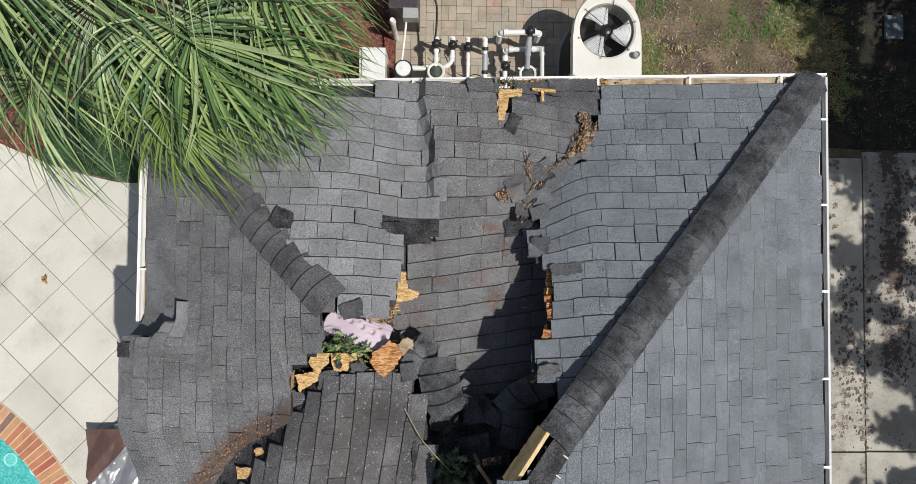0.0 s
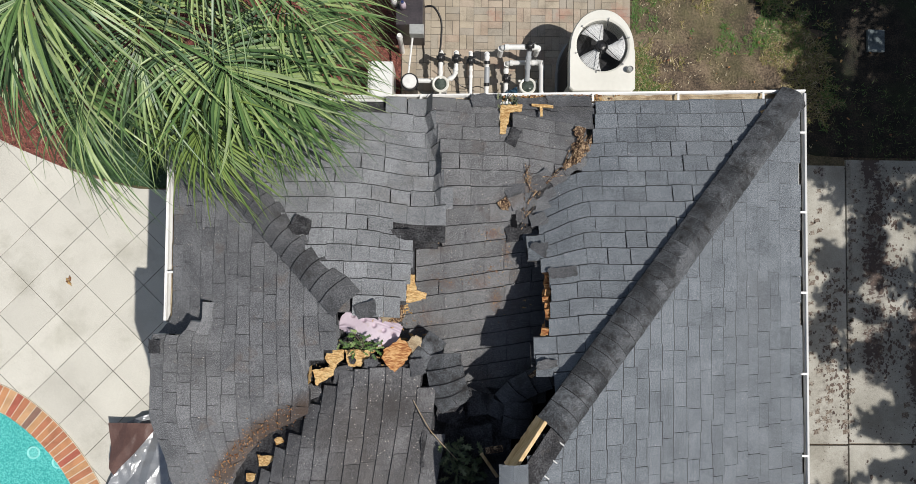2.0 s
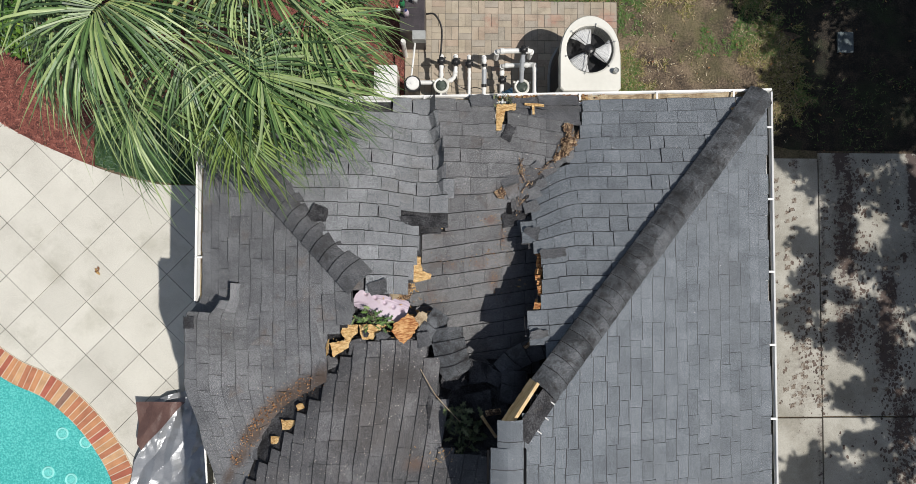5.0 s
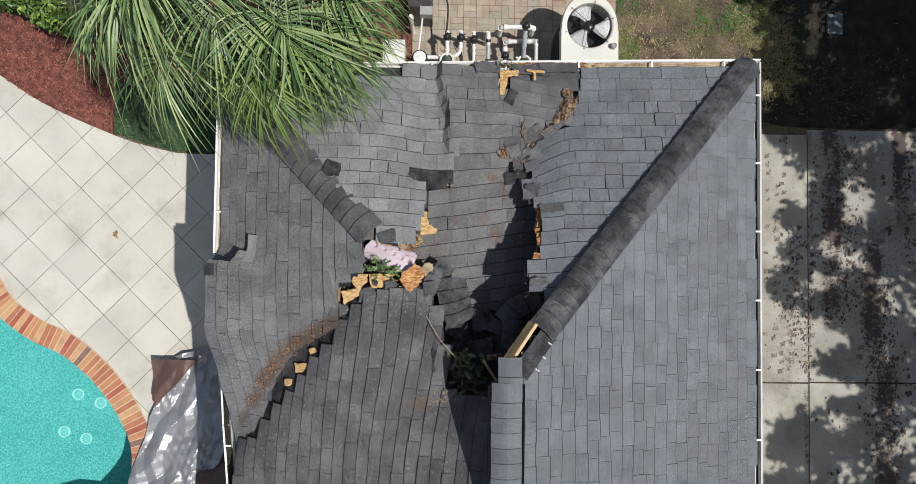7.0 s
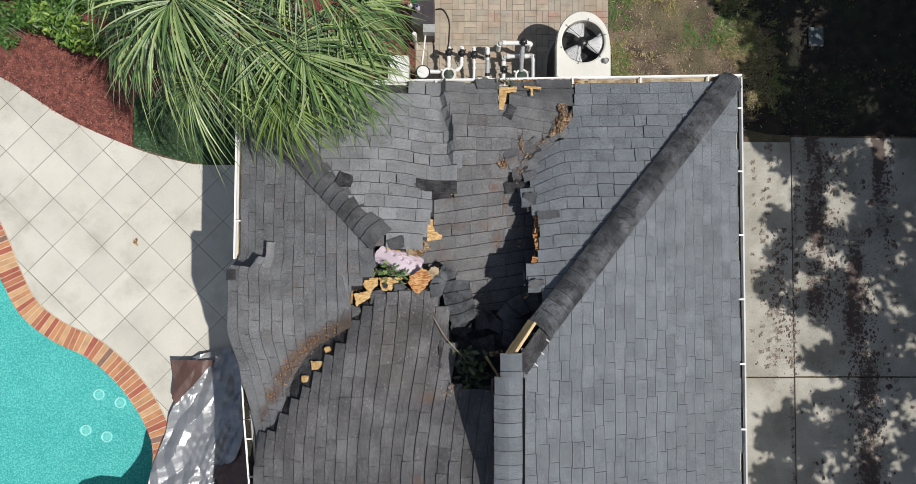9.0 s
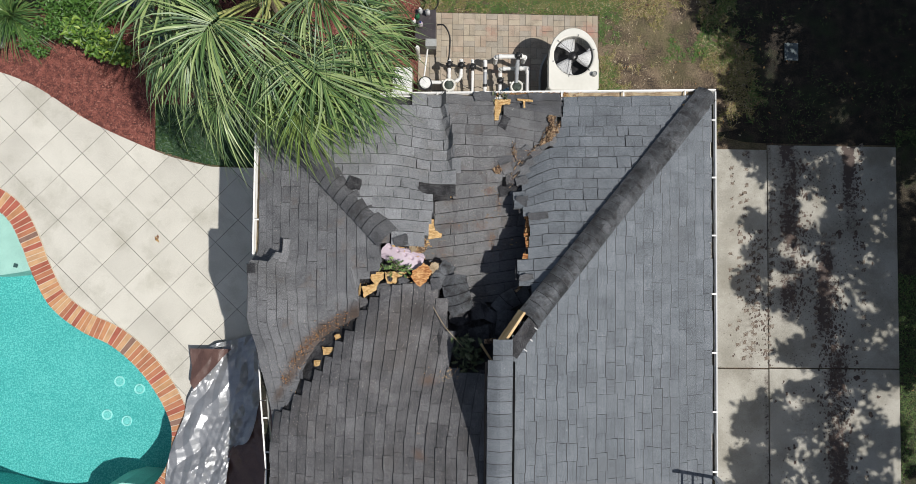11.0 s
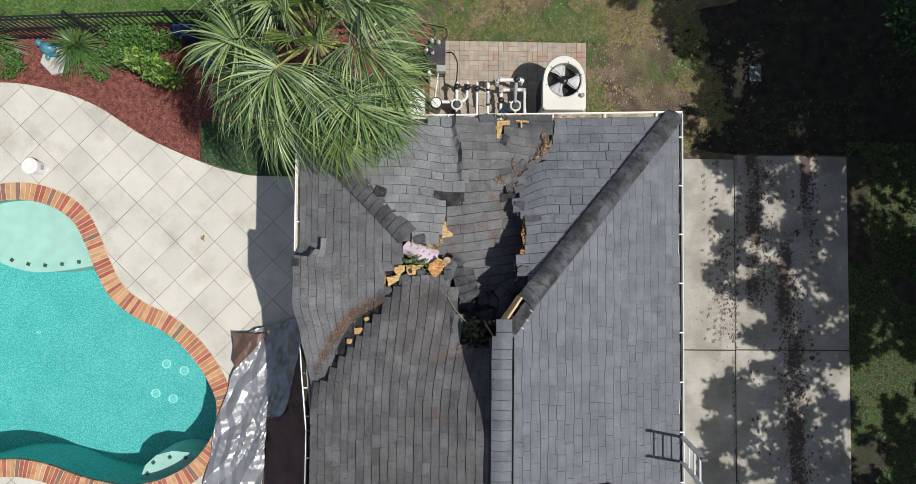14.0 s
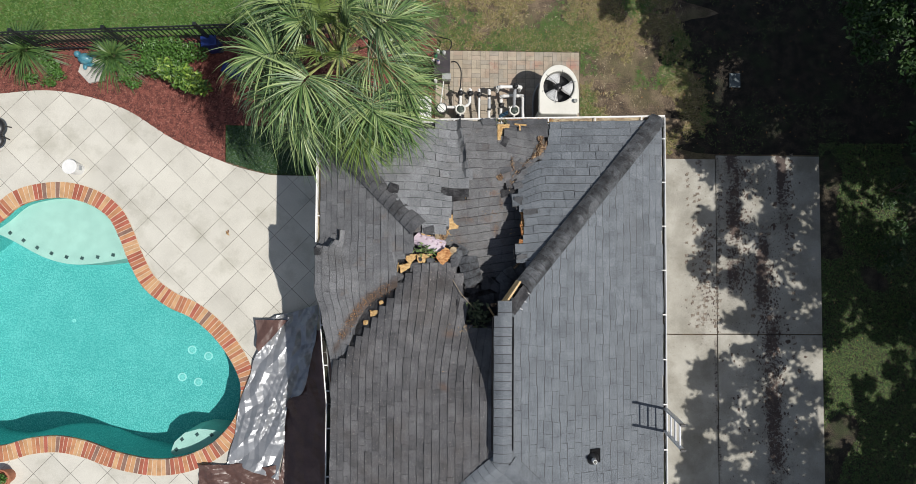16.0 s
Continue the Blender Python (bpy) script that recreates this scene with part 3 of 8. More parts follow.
def water_material():
    """Clear water: what lies under it shows tinted, and the sky glints on it."""
    m = bpy.data.materials.new("pool_water")
    m.use_nodes = True
    nt = m.node_tree
    n, link = nt.nodes, nt.links.new
    n.remove(n["Principled BSDF"])
    clear = n.new("ShaderNodeBsdfTransparent")
    clear.inputs["Color"].default_value = (0.80, 0.97, 0.96, 1)
    gloss = n.new("ShaderNodeBsdfGlossy")
    gloss.inputs["Roughness"].default_value = 0.06
    fres = n.new("ShaderNodeFresnel")
    fres.inputs["IOR"].default_value = 1.33
    geo = n.new("ShaderNodeNewGeometry")
    wave = n.new("ShaderNodeTexNoise")
    wave.inputs["Scale"].default_value = 9.0
    wave.inputs["Detail"].default_value = 4
    wave.inputs["Distortion"].default_value = 1.0
    link(geo.outputs["Position"], wave.inputs["Vector"])
    bp = n.new("ShaderNodeBump")
    bp.inputs["Strength"].default_value = 0.5
    bp.inputs["Distance"].default_value = 0.03
    link(wave.outputs["Fac"], bp.inputs["Height"])
    link(bp.outputs[0], gloss.inputs["Normal"])
    link(bp.outputs[0], fres.inputs["Normal"])
    mx = n.new("ShaderNodeMixShader")
    link(fres.outputs[0], mx.inputs[0])
    link(clear.outputs[0], mx.inputs[1])
    link(gloss.outputs[0], mx.inputs[2])
    link(mx.outputs[0], n["Material Output"].inputs["Surface"])
    return m


WATER = water_material()

from mathutils import geometry

# ---- ground, pool and paving ----
POOL = [(-10.73, 1.42), (-10.23, 1.82), (-9.45, 1.97), (-8.80, 1.84), (-8.33, 1.54), (-8.06, 1.08), (-7.84, 0.56), (-7.50, -0.03), (-6.97, -0.45), (-6.37, -0.74),
        (-5.84, -1.20), (-5.43, -1.78), (-5.25, -2.30), (-5.34, -2.88), (-5.66, -3.34), (-6.04, -3.63), (-6.55, -3.83), (-7.19, -3.88), (-7.97, -3.73), (-8.62, -3.50),
        (-9.26, -3.38), (-9.90, -3.43), (-10.6, -3.60), (-11.4, -3.45), (-12.1, -2.6), (-12.4, -1.0), (-12.1, 0.2), (-11.4, 0.9)]
pool_line = [(p.x, p.y) for p in smooth_line(POOL, 0.092, closed=True)]
BRICK_LONG = 0.335


def outward(line, d):
    out = []
    n = len(line)
    for i, (x, y) in enumerate(line):
        (ax, ay), (bx, by) = line[i - 1], line[(i + 1) % n]
        t = Vector((bx - ax, by - ay)).normalized()
        out.append((x - t.y * d, y + t.x * d))
    return out


pool_outer = outward(pool_line, BRICK_LONG)
DECK_NORTH = [(-14.6, 4.0), (-12.2, 4.15), (-10.85, 4.31), (-9.80, 4.40), (-8.88, 4.27), (-7.95, 3.95), (-6.88, 3.29), (-5.68, 2.77), (-5.01, 2.58), (-4.55, 2.51), (-2.7, 2.51)]
deck_north = [(p.x, p.y) for p in smooth_line(DECK_NORTH, 0.25)]

def filled(bm, line, z):
    """A flat sheet inside a curved line."""
    vs = [bm.verts.new((x, y, z)) for x, y in line]
    for t in geometry.tessellate_polygon([[v.co for v in vs]]):
        f = bm.faces.new([vs[i] for i in t])
        f.normal_update()
        if f.normal.z < 0:
            f.normal_flip()


# the ground: one sheet to the horizon, open under the pool
bm = bmesh.new()
HX0, HX1, HY0, HY1 = -13.2, -4.95, -4.3, 2.35
for x0, x1, y0, y1 in ((-900, HX0, -900, 900), (HX1, 900, -900, 900), (HX0, HX1, -900, HY0), (HX0, HX1, HY1, 900)):
    bm.faces.new([bm.verts.new((x, y, -0.03)) for x, y in ((x0, y0), (x1, y0), (x1, y1), (x0, y1))])
ground = solo("ground", bm, DIRT, "patchy bare brown ground with thin dry grass", "ground", kind="structure")


def sheet(name, poly, z, mat, label, rough=0.0):
    """A patch of soil laid on the ground, gently uneven."""
    bm = bmesh.new()
    prism(bm, poly, z - 0.05, z)
    return solo(name, bm, mat, label, name.split("_")[-1], kind="structure")


LAWN_POLY = [(-30, 5.42), (-5.0, 5.75), (-3.6, 5.8), (-3.4, 14), (-30, 14)]
MULCH_POLY = deck_north[:-12] + [(-5.74, 2.80), (-5.76, 3.66), (-3.0, 3.6), (-1.0, 3.45), (-0.95, 5.75), (-3.0, 5.8), (-5.0, 5.75), (-10.9, 5.42), (-14.6, 5.3)]
TURF_POLY = [(-5.73, 2.82), (-5.0, 2.60), (-4.5, 2.53), (-2.75, 2.53), (-2.75, 3.60), (-5.75, 3.65)]
sheet("lawn", LAWN_POLY, -0.012, LAWN, "mown green lawn behind the fence")
# Outline of the ground sheet whose colour carries the tree shade.
TREE_SHADE_POLY = [(40, 3.12), (40, 30), (5.0, 30)] + [(4.75 + 1.1 * noise.noise((k * 0.05, 2.0, 5.0)) + 0.8 * noise.noise((k * 0.17, 7.0, 5.0)) + 0.35 * noise.noise((k * 0.6, 4.0, 5.0)), 16 - k * 0.05) for k in range(256)] + [(5.1, 3.14), (5.5, 3.12)]
sheet("leaf_mould", TREE_SHADE_POLY, -0.024, DARKENED_SOIL, "ground under the trees, darkened in colour for their shade")
# Soil darkened in colour, standing in for shade the trees don't give here.
sheet("side_soil", [(7.97, 3.12), (7.97, -30), (40, -30), (40, 3.12)], -0.022, material("shaded_topsoil", [(0.016, 0.013, 0.009), (0.042, 0.034, 0.023), (0.085, 0.070, 0.046)], 0.95, 5, 45, 0.9, contrast=1.0, depth=0.03, stain=((0.03, 0.045, 0.014), 1.4, 0.5, 0.7)), "topsoil beside the driveway, darkened in colour for tree shade")
sheet("mulch_bed", MULCH_POLY, 0.004, MULCH, "planting bed of red wood mulch")
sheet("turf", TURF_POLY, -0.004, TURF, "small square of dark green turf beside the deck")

# deck: a bed with concrete tiles set cornerwise
deck_poly = deck_north + [(-2.7, -7.0), (-14.6, -7.0), (-14.6, -1.0), (-12.9, -1.0)]
start = min(range(len(pool_outer)), key=lambda i: abs(pool_outer[i][1] + 1.0) + (50 if pool_outer[i][0] > -11 else 0))
loop = pool_outer[start:] + pool_outer[:start + 1]
deck_poly = deck_poly[:-1] + loop + [(-14.6, -0.99)]


def signed(poly):
    return sum(a[0] * b[1] - b[0] * a[1] for a, b in zip(poly, poly[1:] + poly[:1]))


# the hole must run against the outer edge
if signed(loop) * signed(deck_north + [(-2.7, -7.0), (-14.6, -7.0)]) > 0:
    deck_poly = deck_north + [(-2.7, -7.0), (-14.6, -7.0), (-14.6, -1.0)] + loop[::-1] + [(-14.6, -0.99)]


bm = bmesh.new()
prism(bm, deck_poly, -0.07, -0.012)
deck = solo("deck", bm, JOINT, "pale concrete pool deck of square tiles laid cornerwise, lightly stained", "pool deck", kind="structure")
SIDE = 0.572
ORIGIN = Vector((-9.89, 3.90))
U, V = Vector((0.7165, -0.6976)), Vector((0.6976, 0.7165))
tile_polys = []
for i in range(-30, 31):
    for j in range(-30, 31):
        g = 0.004
        c = [ORIGIN + U * (SIDE * a) + V * (SIDE * b) for a, b in ((i + g / SIDE, j + g / SIDE), (i + 1 - g / SIDE, j + g / SIDE), (i + 1 - g / SIDE, j + 1 - g / SIDE), (i + g / SIDE, j + 1 - g / SIDE))]
        m = sum(c, Vector((0, 0))) / 4
        if not (-14.6 < m.x < -2.4 and -6 < m.y < 5):
            continue
        quad = [(p.x, p.y) for p in c]
        if signed(quad) < 0:
            quad.reverse()
        near = [p for p in pool_outer + deck_north if abs(p[0] - m.x) < 0.75 and abs(p[1] - m.y) < 0.75]
        if near or all(inside(p, deck_poly) for p in quad):
            tile_polys.append((quad, bool(near)))
borders = [list(zip(pool_outer, pool_outer[1:] + pool_outer[:1])), list(zip(deck_north, deck_north[1:]))]
for quad, cut in tile_polys:
    z = random.uniform(-0.002, 0.002)
    if not cut:
        raw("tile", [(x, y, -0.04) for x, y in quad] + [(x, y, z) for x, y in quad], [(4, 5, 6, 7), (0, 1, 5, 4), (1, 2, 6, 5), (2, 3, 7, 6), (3, 0, 4, 7)], CONCRETE, deck)
        continue
    mx, my = sum(p[0] for p in quad) / 4, sum(p[1] for p in quad) / 4
    pts = [Vector(p) for p in quad]
    edges = [(0, 1), (1, 2), (2, 3), (3, 0)]
    for line in borders:
        for a, b in line:
            if abs(a[0] - mx) < 0.8 and abs(a[1] - my) < 0.8:
                edges.append((len(pts), len(pts) + 1))
                pts += [Vector(a), Vector(b)]
    vs, _, fs, _, _, _ = geometry.delaunay_2d_cdt(pts, edges, [], 0, 1e-5)
    keep = []
    for f in fs:
        c = sum((vs[k] for k in f), Vector((0, 0))) / len(f)
        if inside(c, quad) and inside(c, deck_poly):
            a, b, d = (vs[k] for k in f[:3])
            keep.append(tuple(f) if (b - a).cross(d - a) > 0 else tuple(f[::-1]))
    if keep:
        raw("tile", [(v.x, v.y, z) for v in vs], keep, CONCRETE, deck)

# pool shell, shelf, water, coping
pool = thing("swimming_pool", "kidney-shaped swimming pool with clear turquoise water and brick coping", "swimming pool", kind="structure")
bm = bmesh.new()
filled(bm, pool_line, -1.30)
part("pool_floor", bm, PLASTER, pool)
bm = bmesh.new()
hi = [bm.verts.new((x, y, -0.03)) for x, y in pool_line]
lo = [bm.verts.new((x, y, -1.31)) for x, y in pool_line]
for i in range(len(pool_line)):
    j = (i + 1) % len(pool_line)
    bm.faces.new((hi[j], hi[i], lo[i], lo[j]))
wall = part("pool_wall", bm, PLASTER, pool)
sol = wall.modifiers.new("thick", "SOLIDIFY")
sol.thickness, sol.offset = 0.12, -1
shelf_edge = [(p.x, p.y) for p in smooth_line([(-12.3, 1.5), (-11.3, 1.25), (-10.72, 1.02), (-9.92, 0.61), (-9.27, 0.45), (-8.62, 0.49), (-7.91, 0.62), (-7.3, 0.75)], 0.1)]
inner_line = outward(pool_line, -0.004)
shelf_poly = [p for p in shelf_edge if inside(p, inner_line)]
top = sorted((p for p in inner_line if p[1] > 0.57 and p[0] > -11.4 and not (p[0] < -10.9 and p[1] < 1.1)), key=lambda p: math.atan2(p[1] - 0.7, p[0] + 9.4))
bm = bmesh.new()
prism(bm, shelf_poly + top, -1.32, -0.30)
shelf = part("sun_shelf", bm, SHELF, pool, "pale shallow ledge")
bm = bmesh.new()
step_poly = [(-6.93, -3.82), (-6.85, -3.58), (-6.62, -3.37), (-6.29, -3.28), (-5.96, -3.31), (-5.76, -3.37), (-6.01, -3.61), (-6.28, -3.75), (-6.80, -3.89)]
prism(bm, step_poly, -1.31, -0.34)
corner_step = part("step", bm, SHELF, pool, "pale rounded corner step")
for k, p in enumerate(smooth_line([(-10.7, 1.16), (-9.92, 0.76), (-9.27, 0.60), (-8.62, 0.63), (-8.0, 0.74)], 0.36)):
    bm = bmesh.new()
    box(bm, (p.x, p.y, -0.296), (0.075, 0.075, 0.012), pose(0, 0, 0, 0, 0, 45 + k * 5), 0.003)
    part("mosaic_tile", bm, TILE, shelf)
for x, y in ((-6.68, -3.52), (-6.34, -3.41), (-6.01, -3.42), (-6.80, -3.75)):
    bm = bmesh.new()
    box(bm, (x, y, -0.336), (0.075, 0.075, 0.012), pose(0, 0, 0, 0, 0, 40), 0.003)
    part("mosaic_tile", bm, TILE, corner_step)
for x, y in ((-6.88, -1.61), (-6.48, -1.76), (-7.10, -2.27), (-6.71, -2.39), (-9.75, -0.92)):
    bm = bmesh.new()
    r = 0.105 if x > -9 else 0.04
    turned(bm, (x, y, -1.30), [(r, 0.0), (r, 0.012), (r * 0.93, 0.02), (r * 0.72, 0.014), (r * 0.70, 0.0)], 24)
    ring = part("floor_fitting", bm, FITTING, pool, "round pale floor fitting")
    bm = bmesh.new()
    turned(bm, (x, y, -1.30), [(r * 0.69, 0.0), (r * 0.66, 0.012), (0.001, 0.016)], 20)
    part("cover", bm, COVER, ring, "turquoise slotted cover")
bm = bmesh.new()
filled(bm, pool_line, -0.10)
water = part("water", bm, WATER, pool, "clear turquoise rippled water")
bm = bmesh.new()
mid_in, mid_out = outward(pool_line, -0.012), outward(pool_line, BRICK_LONG + 0.008)
for i in range(len(pool_line)):
    j = (i + 1) % len(pool_line)
    q = [mid_in[i], mid_in[j], mid_out[j], mid_out[i]]
    a = [bm.verts.new((x, y, 0.017)) for x, y in q]
    b = [bm.verts.new((x, y, -0.05)) for x, y in q]
    bm.faces.new(a)
    bm.faces.new((a[0], b[0], b[1], a[1]))
    bm.faces.new((a[2], b[2], b[3], a[3]))
coping = part("coping", bm, MORTAR, pool, "brick coping set in pale mortar")
edge_in, edge_out = outward(pool_line, -0.022), outward(pool_line, BRICK_LONG)
for i in range(len(pool_line)):
    j = (i + 1) % len(pool_line)
    f = 0.075

    def mixed(a, b, t):
        return (a[0] + (b[0] - a[0]) * t, a[1] + (b[1] - a[1]) * t)
    q = [mixed(edge_in[i], edge_in[j], f), mixed(edge_in[i], edge_in[j], 1 - f), mixed(edge_out[i], edge_out[j], 1 - f), mixed(edge_out[i], edge_out[j], f)]
    z = 0.024 + random.uniform(-0.003, 0.003)
    mids = [mixed(q[0], q[3], 0.06), mixed(q[1], q[2], 0.06)]
    vs = [(*p, -0.055) for p in q] + [(*q[0], z - 0.018), (*q[1], z - 0.018), (*q[2], z), (*q[3], z), (*mids[0], z), (*mids[1], z)]
    raw("brick", vs, [(4, 5, 9, 8), (8, 9, 6, 7), (0, 1, 5, 4), (2, 3, 7, 6), (1, 2, 6, 9, 5), (3, 0, 4, 8, 7)], BRICK, coping)

# driveway: poured slabs with open joints
drive = thing("driveway", "poured concrete driveway with straight joints, muddy tyre marks and leaf stains", "driveway", kind="structure")
for x0, x1, y0, y1 in ((2.95, 5.515, -1.03, 2.99), (5.535, 7.95, -1.02, 3.08), (2.95, 5.515, -5.6, -1.055), (5.535, 7.95, -5.6, -1.045), (2.95, 5.515, -10.2, -5.625), (5.535, 7.95, -10.2, -5.625),
                       (2.95, 5.515, -40, -10.225), (5.535, 7.95, -40, -10.225)):
    bm = bmesh.new()
    box(bm, ((x0 + x1) / 2, (y0 + y1) / 2, -0.045), (x1 - x0, y1 - y0, 0.11), None, 0.006)
    part("slab", bm, DRIVE, drive)


def blot(bm, x, y, z, r, ang, long=1.0, n=9, rng=random):
    """A flat ragged flake."""
    c, s = math.cos(ang), math.sin(ang)
    vs = []
    for k in range(n):
        a = k * math.tau / n
        q = r * rng.uniform(0.55, 1.15)
        px, py = q * math.cos(a) * long, q * math.sin(a)
        vs.append(bm.verts.new((x + px * c - py * s, y + px * s + py * c, z)))
    bm.faces.new(vs)


rng = random.Random(5)
bm = bmesh.new()
LANES = ((6.02, 0.16, -0.4, 3.0, 900), (7.0, 0.13, 0.9, 3.0, 700), (6.68, 0.16, -0.8, 1.2, 760), (6.84, 0.16, -9.0, -0.6, 3000), (6.2, 0.5, -9.0, -1.2, 360), (5.35, 0.22, -1.0, 1.5, 420))
k = 0
for lane, wide, y0, y1, count in LANES:
    for _ in range(count):
        y = rng.uniform(y0, y1)
        x = rng.gauss(lane, wide) + 0.05 * math.sin(y * 0.9)
        if not 3.5 < x < 7.9 or noise.noise((x * 1.8, y * 1.1, 3.0)) < -0.1:
            continue
        k += 1
        blot(bm, x, y, 0.0112 + 0.000004 * (k % 500), rng.uniform(0.006, 0.030) * rng.choice((0.4, 0.6, 0.9, 1.1)), rng.uniform(1.0, 2.1), rng.uniform(1, 1.8), 8, rng)
for _ in range(1500):
    x, y = rng.gauss(6.5, 0.5), rng.uniform(-1.0, 3.0)
    if 5.5 < x < 7.9 and noise.noise((x * 2.2, y * 1.3, 7.0)) > -0.05:
        blot(bm, x, y, 0.0128 + rng.uniform(0, 0.0005), rng.uniform(0.004, 0.013), rng.uniform(0, 3), 1.3, 7, rng)
for _ in range(900):
    blot(bm, rng.uniform(4.5, 7.9), rng.uniform(-8, 3.0), 0.0135, rng.uniform(0.003, 0.009), rng.uniform(0, 3), 1.0, 7, rng)
for x, y, r in ((7.16, -1.18, 0.055), (7.40, -1.85, 0.05), (5.87, -2.48, 0.04), (5.98, -2.46, 0.03), (7.55, -1.55, 0.03), (5.96, 2.21, 0.085), (6.21, 2.67, 0.05), (5.87, 1.93, 0.055), (6.05, 1.93, 0.06),
                (5.83, 1.75, 0.05), (5.85, 1.44, 0.05), (6.86, 1.45, 0.06), (6.52, 0.41, 0.055), (6.90, 1.95, 0.05), (6.48, 0.02, 0.06), (5.80, 1.55, 0.04)):
    for _ in range(7):
        blot(bm, x + rng.gauss(0, r * 0.5), y + rng.gauss(0, r * 0.5), 0.0140 + rng.uniform(0, 0.0008), r * rng.uniform(0.3, 0.8), rng.uniform(0, 3), 1.2, 12, rng)
treads = bmesh.new()
for lane_x, slant, y0, y1, chance in ((5.40, 0.16, -1.0, 1.45, 0.85), (5.20, 0.14, -1.0, 1.1, 0.8), (5.03, 0.05, -0.9, 2.2, 0.6), (4.86, 0.03, -0.4, 2.6, 0.45), (5.58, 0.10, -1.0, 1.0, 0.8), (5.12, 0.02, 1.6, 3.0, 0.6), (5.28, 0.08, -1.1, 1.3, 0.8), (5.66, 0.05, -1.0, 2.9, 0.45), (6.56, 0.20, -0.9, 1.3, 0.7), (6.74, 0.20, -0.9, 1.3, 0.6),
                                      (6.0, 0.0, 0.0, 3.0, 0.5), (7.3, 0.0, -4.0, 3.0, 0.35)):
    y = y0
    while y < y1:
        y += 0.145
        x = lane_x + slant * (y - y1) * 0.5 + rng.uniform(-0.02, 0.02)
        if rng.random() < chance:
            hx, hy = rng.uniform(0.030, 0.050), rng.uniform(0.026, 0.042)
            treads.faces.new([treads.verts.new((x + a * hx + rng.uniform(-0.01, 0.01), y + b * hy + 0.25 * a * hx + rng.uniform(-0.01, 0.01), 0.0114)) for a, b in ((-1, -1), (0.1, -0.8), (1, -1), (0.9, 0), (1, 1), (0, 0.8), (-1, 1), (-0.8, 0.2))])
            for _ in range(4):
                blot(bm, x + rng.uniform(-0.05, 0.05), y + rng.uniform(-0.042, 0.042), 0.0124 + rng.uniform(0, 0.0005), rng.uniform(0.003, 0.014), rng.uniform(0, 3), 1.3, 9, rng)
solo("tread_marks", treads, TREAD, "pale brown tyre tread blocks printed in mud on the driveway", "mud", kind="stuff")
mud = solo("tyre_mud", bm, MUD, "dark brown dried mud tracked over the driveway", "mud", kind="stuff")

# brick pavers behind the house
pad = thing("paver_pad", "weathered red and buff brick paver pad under the pool equipment", "paving", kind="structure")
bm = bmesh.new()
box(bm, (0.694, 4.41, -0.03), (3.336, 2.09, 0.06))
part("sand_bed", bm, JOINT, pad)
rng = random.Random(11)
BW, BL = 0.104, 0.208
rows = 10
for r in range(rows):
    for c in range(16):
        x, y = -0.97 + c * BL, 3.37 + r * BL
        if (c + r) % 2:
            bits = [(x, y, BL, BW), (x, y + BW, BL, BW)]
        else:
            bits = [(x, y, BW, BL), (x + BW, y, BW, BL)]
        for bx, by, w, h in bits:
            z = 0.008 + rng.uniform(-0.003, 0.003)
            g = 0.003
            vs = [(bx + g, by + g, -0.02), (bx + w - g, by + g, -0.02), (bx + w - g, by + h - g, -0.02), (bx + g, by + h - g, -0.02)]
            vs += [(p[0], p[1], z) for p in vs]
            raw("paver", vs, [(4, 5, 6, 7), (0, 1, 5, 4), (1, 2, 6, 5), (2, 3, 7, 6), (3, 0, 4, 7)], PAVER, pad)

# ---- the house ----
house = thing("house", "small outbuilding with a storm-torn, caved-in grey shingled hip roof", "house")
RX, RZ = 0.28, 3.93
NE_Y, EE_X, WE_X, SE_Y, RS_Y, EAVE = 3.16, 3.33, -3.10, -5.77, -2.72, 2.66
RN_Y = -0.30
PN = (RZ - EAVE) / (NE_Y - RN_Y)
PE = (RZ - EAVE) / (EE_X - RX)
PW = (RZ - EAVE) / (RX - WE_X)
PS = (RZ - EAVE) / (RS_Y - SE_Y)

bm = bmesh.new()
for c, s in (((0.115, 2.84, 1.26), (5.63, 0.2, 2.52)), ((0.115, -5.3, 1.26), (5.63, 0.2, 2.52)), ((-2.6, -1.23, 1.26), (0.2, 7.94, 2.52)), ((2.83, -1.23, 1.26), (0.2, 7.94, 2.52))):
    box(bm, c, s)
part("wall", bm, STUCCO, house, "plain pale stucco walls")
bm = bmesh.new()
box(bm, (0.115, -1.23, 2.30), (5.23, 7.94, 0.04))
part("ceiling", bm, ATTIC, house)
bm = bmesh.new()
for y0, y1 in ((2.94, 3.14), (-5.75, -5.4)):
    box(bm, (0.115, (y0 + y1) / 2, 2.53), (6.2, y1 - y0, 0.016))
box(bm, (3.115, -1.23, 2.53), (0.37, 8.2, 0.016))
box(bm, (-2.85, 1.90, 2.53), (0.30, 2.0, 0.016))
part("soffit", bm, STUCCO, house)
bm = bmesh.new()
box(bm, (0.115, 3.150, 2.585), (6.43, 0.02, 0.13))
box(bm, (3.335, -1.30, 2.585), (0.02, 8.9, 0.13))
part("fascia", bm, GUTTER, house)


# surfaces of the roof: (along the eave, up the slope in plan) -> place
def crease(x, y):
    a, b = Vector((-1.45, 0.50)), Vector((-2.95, -1.25))
    p = Vector((x, y))
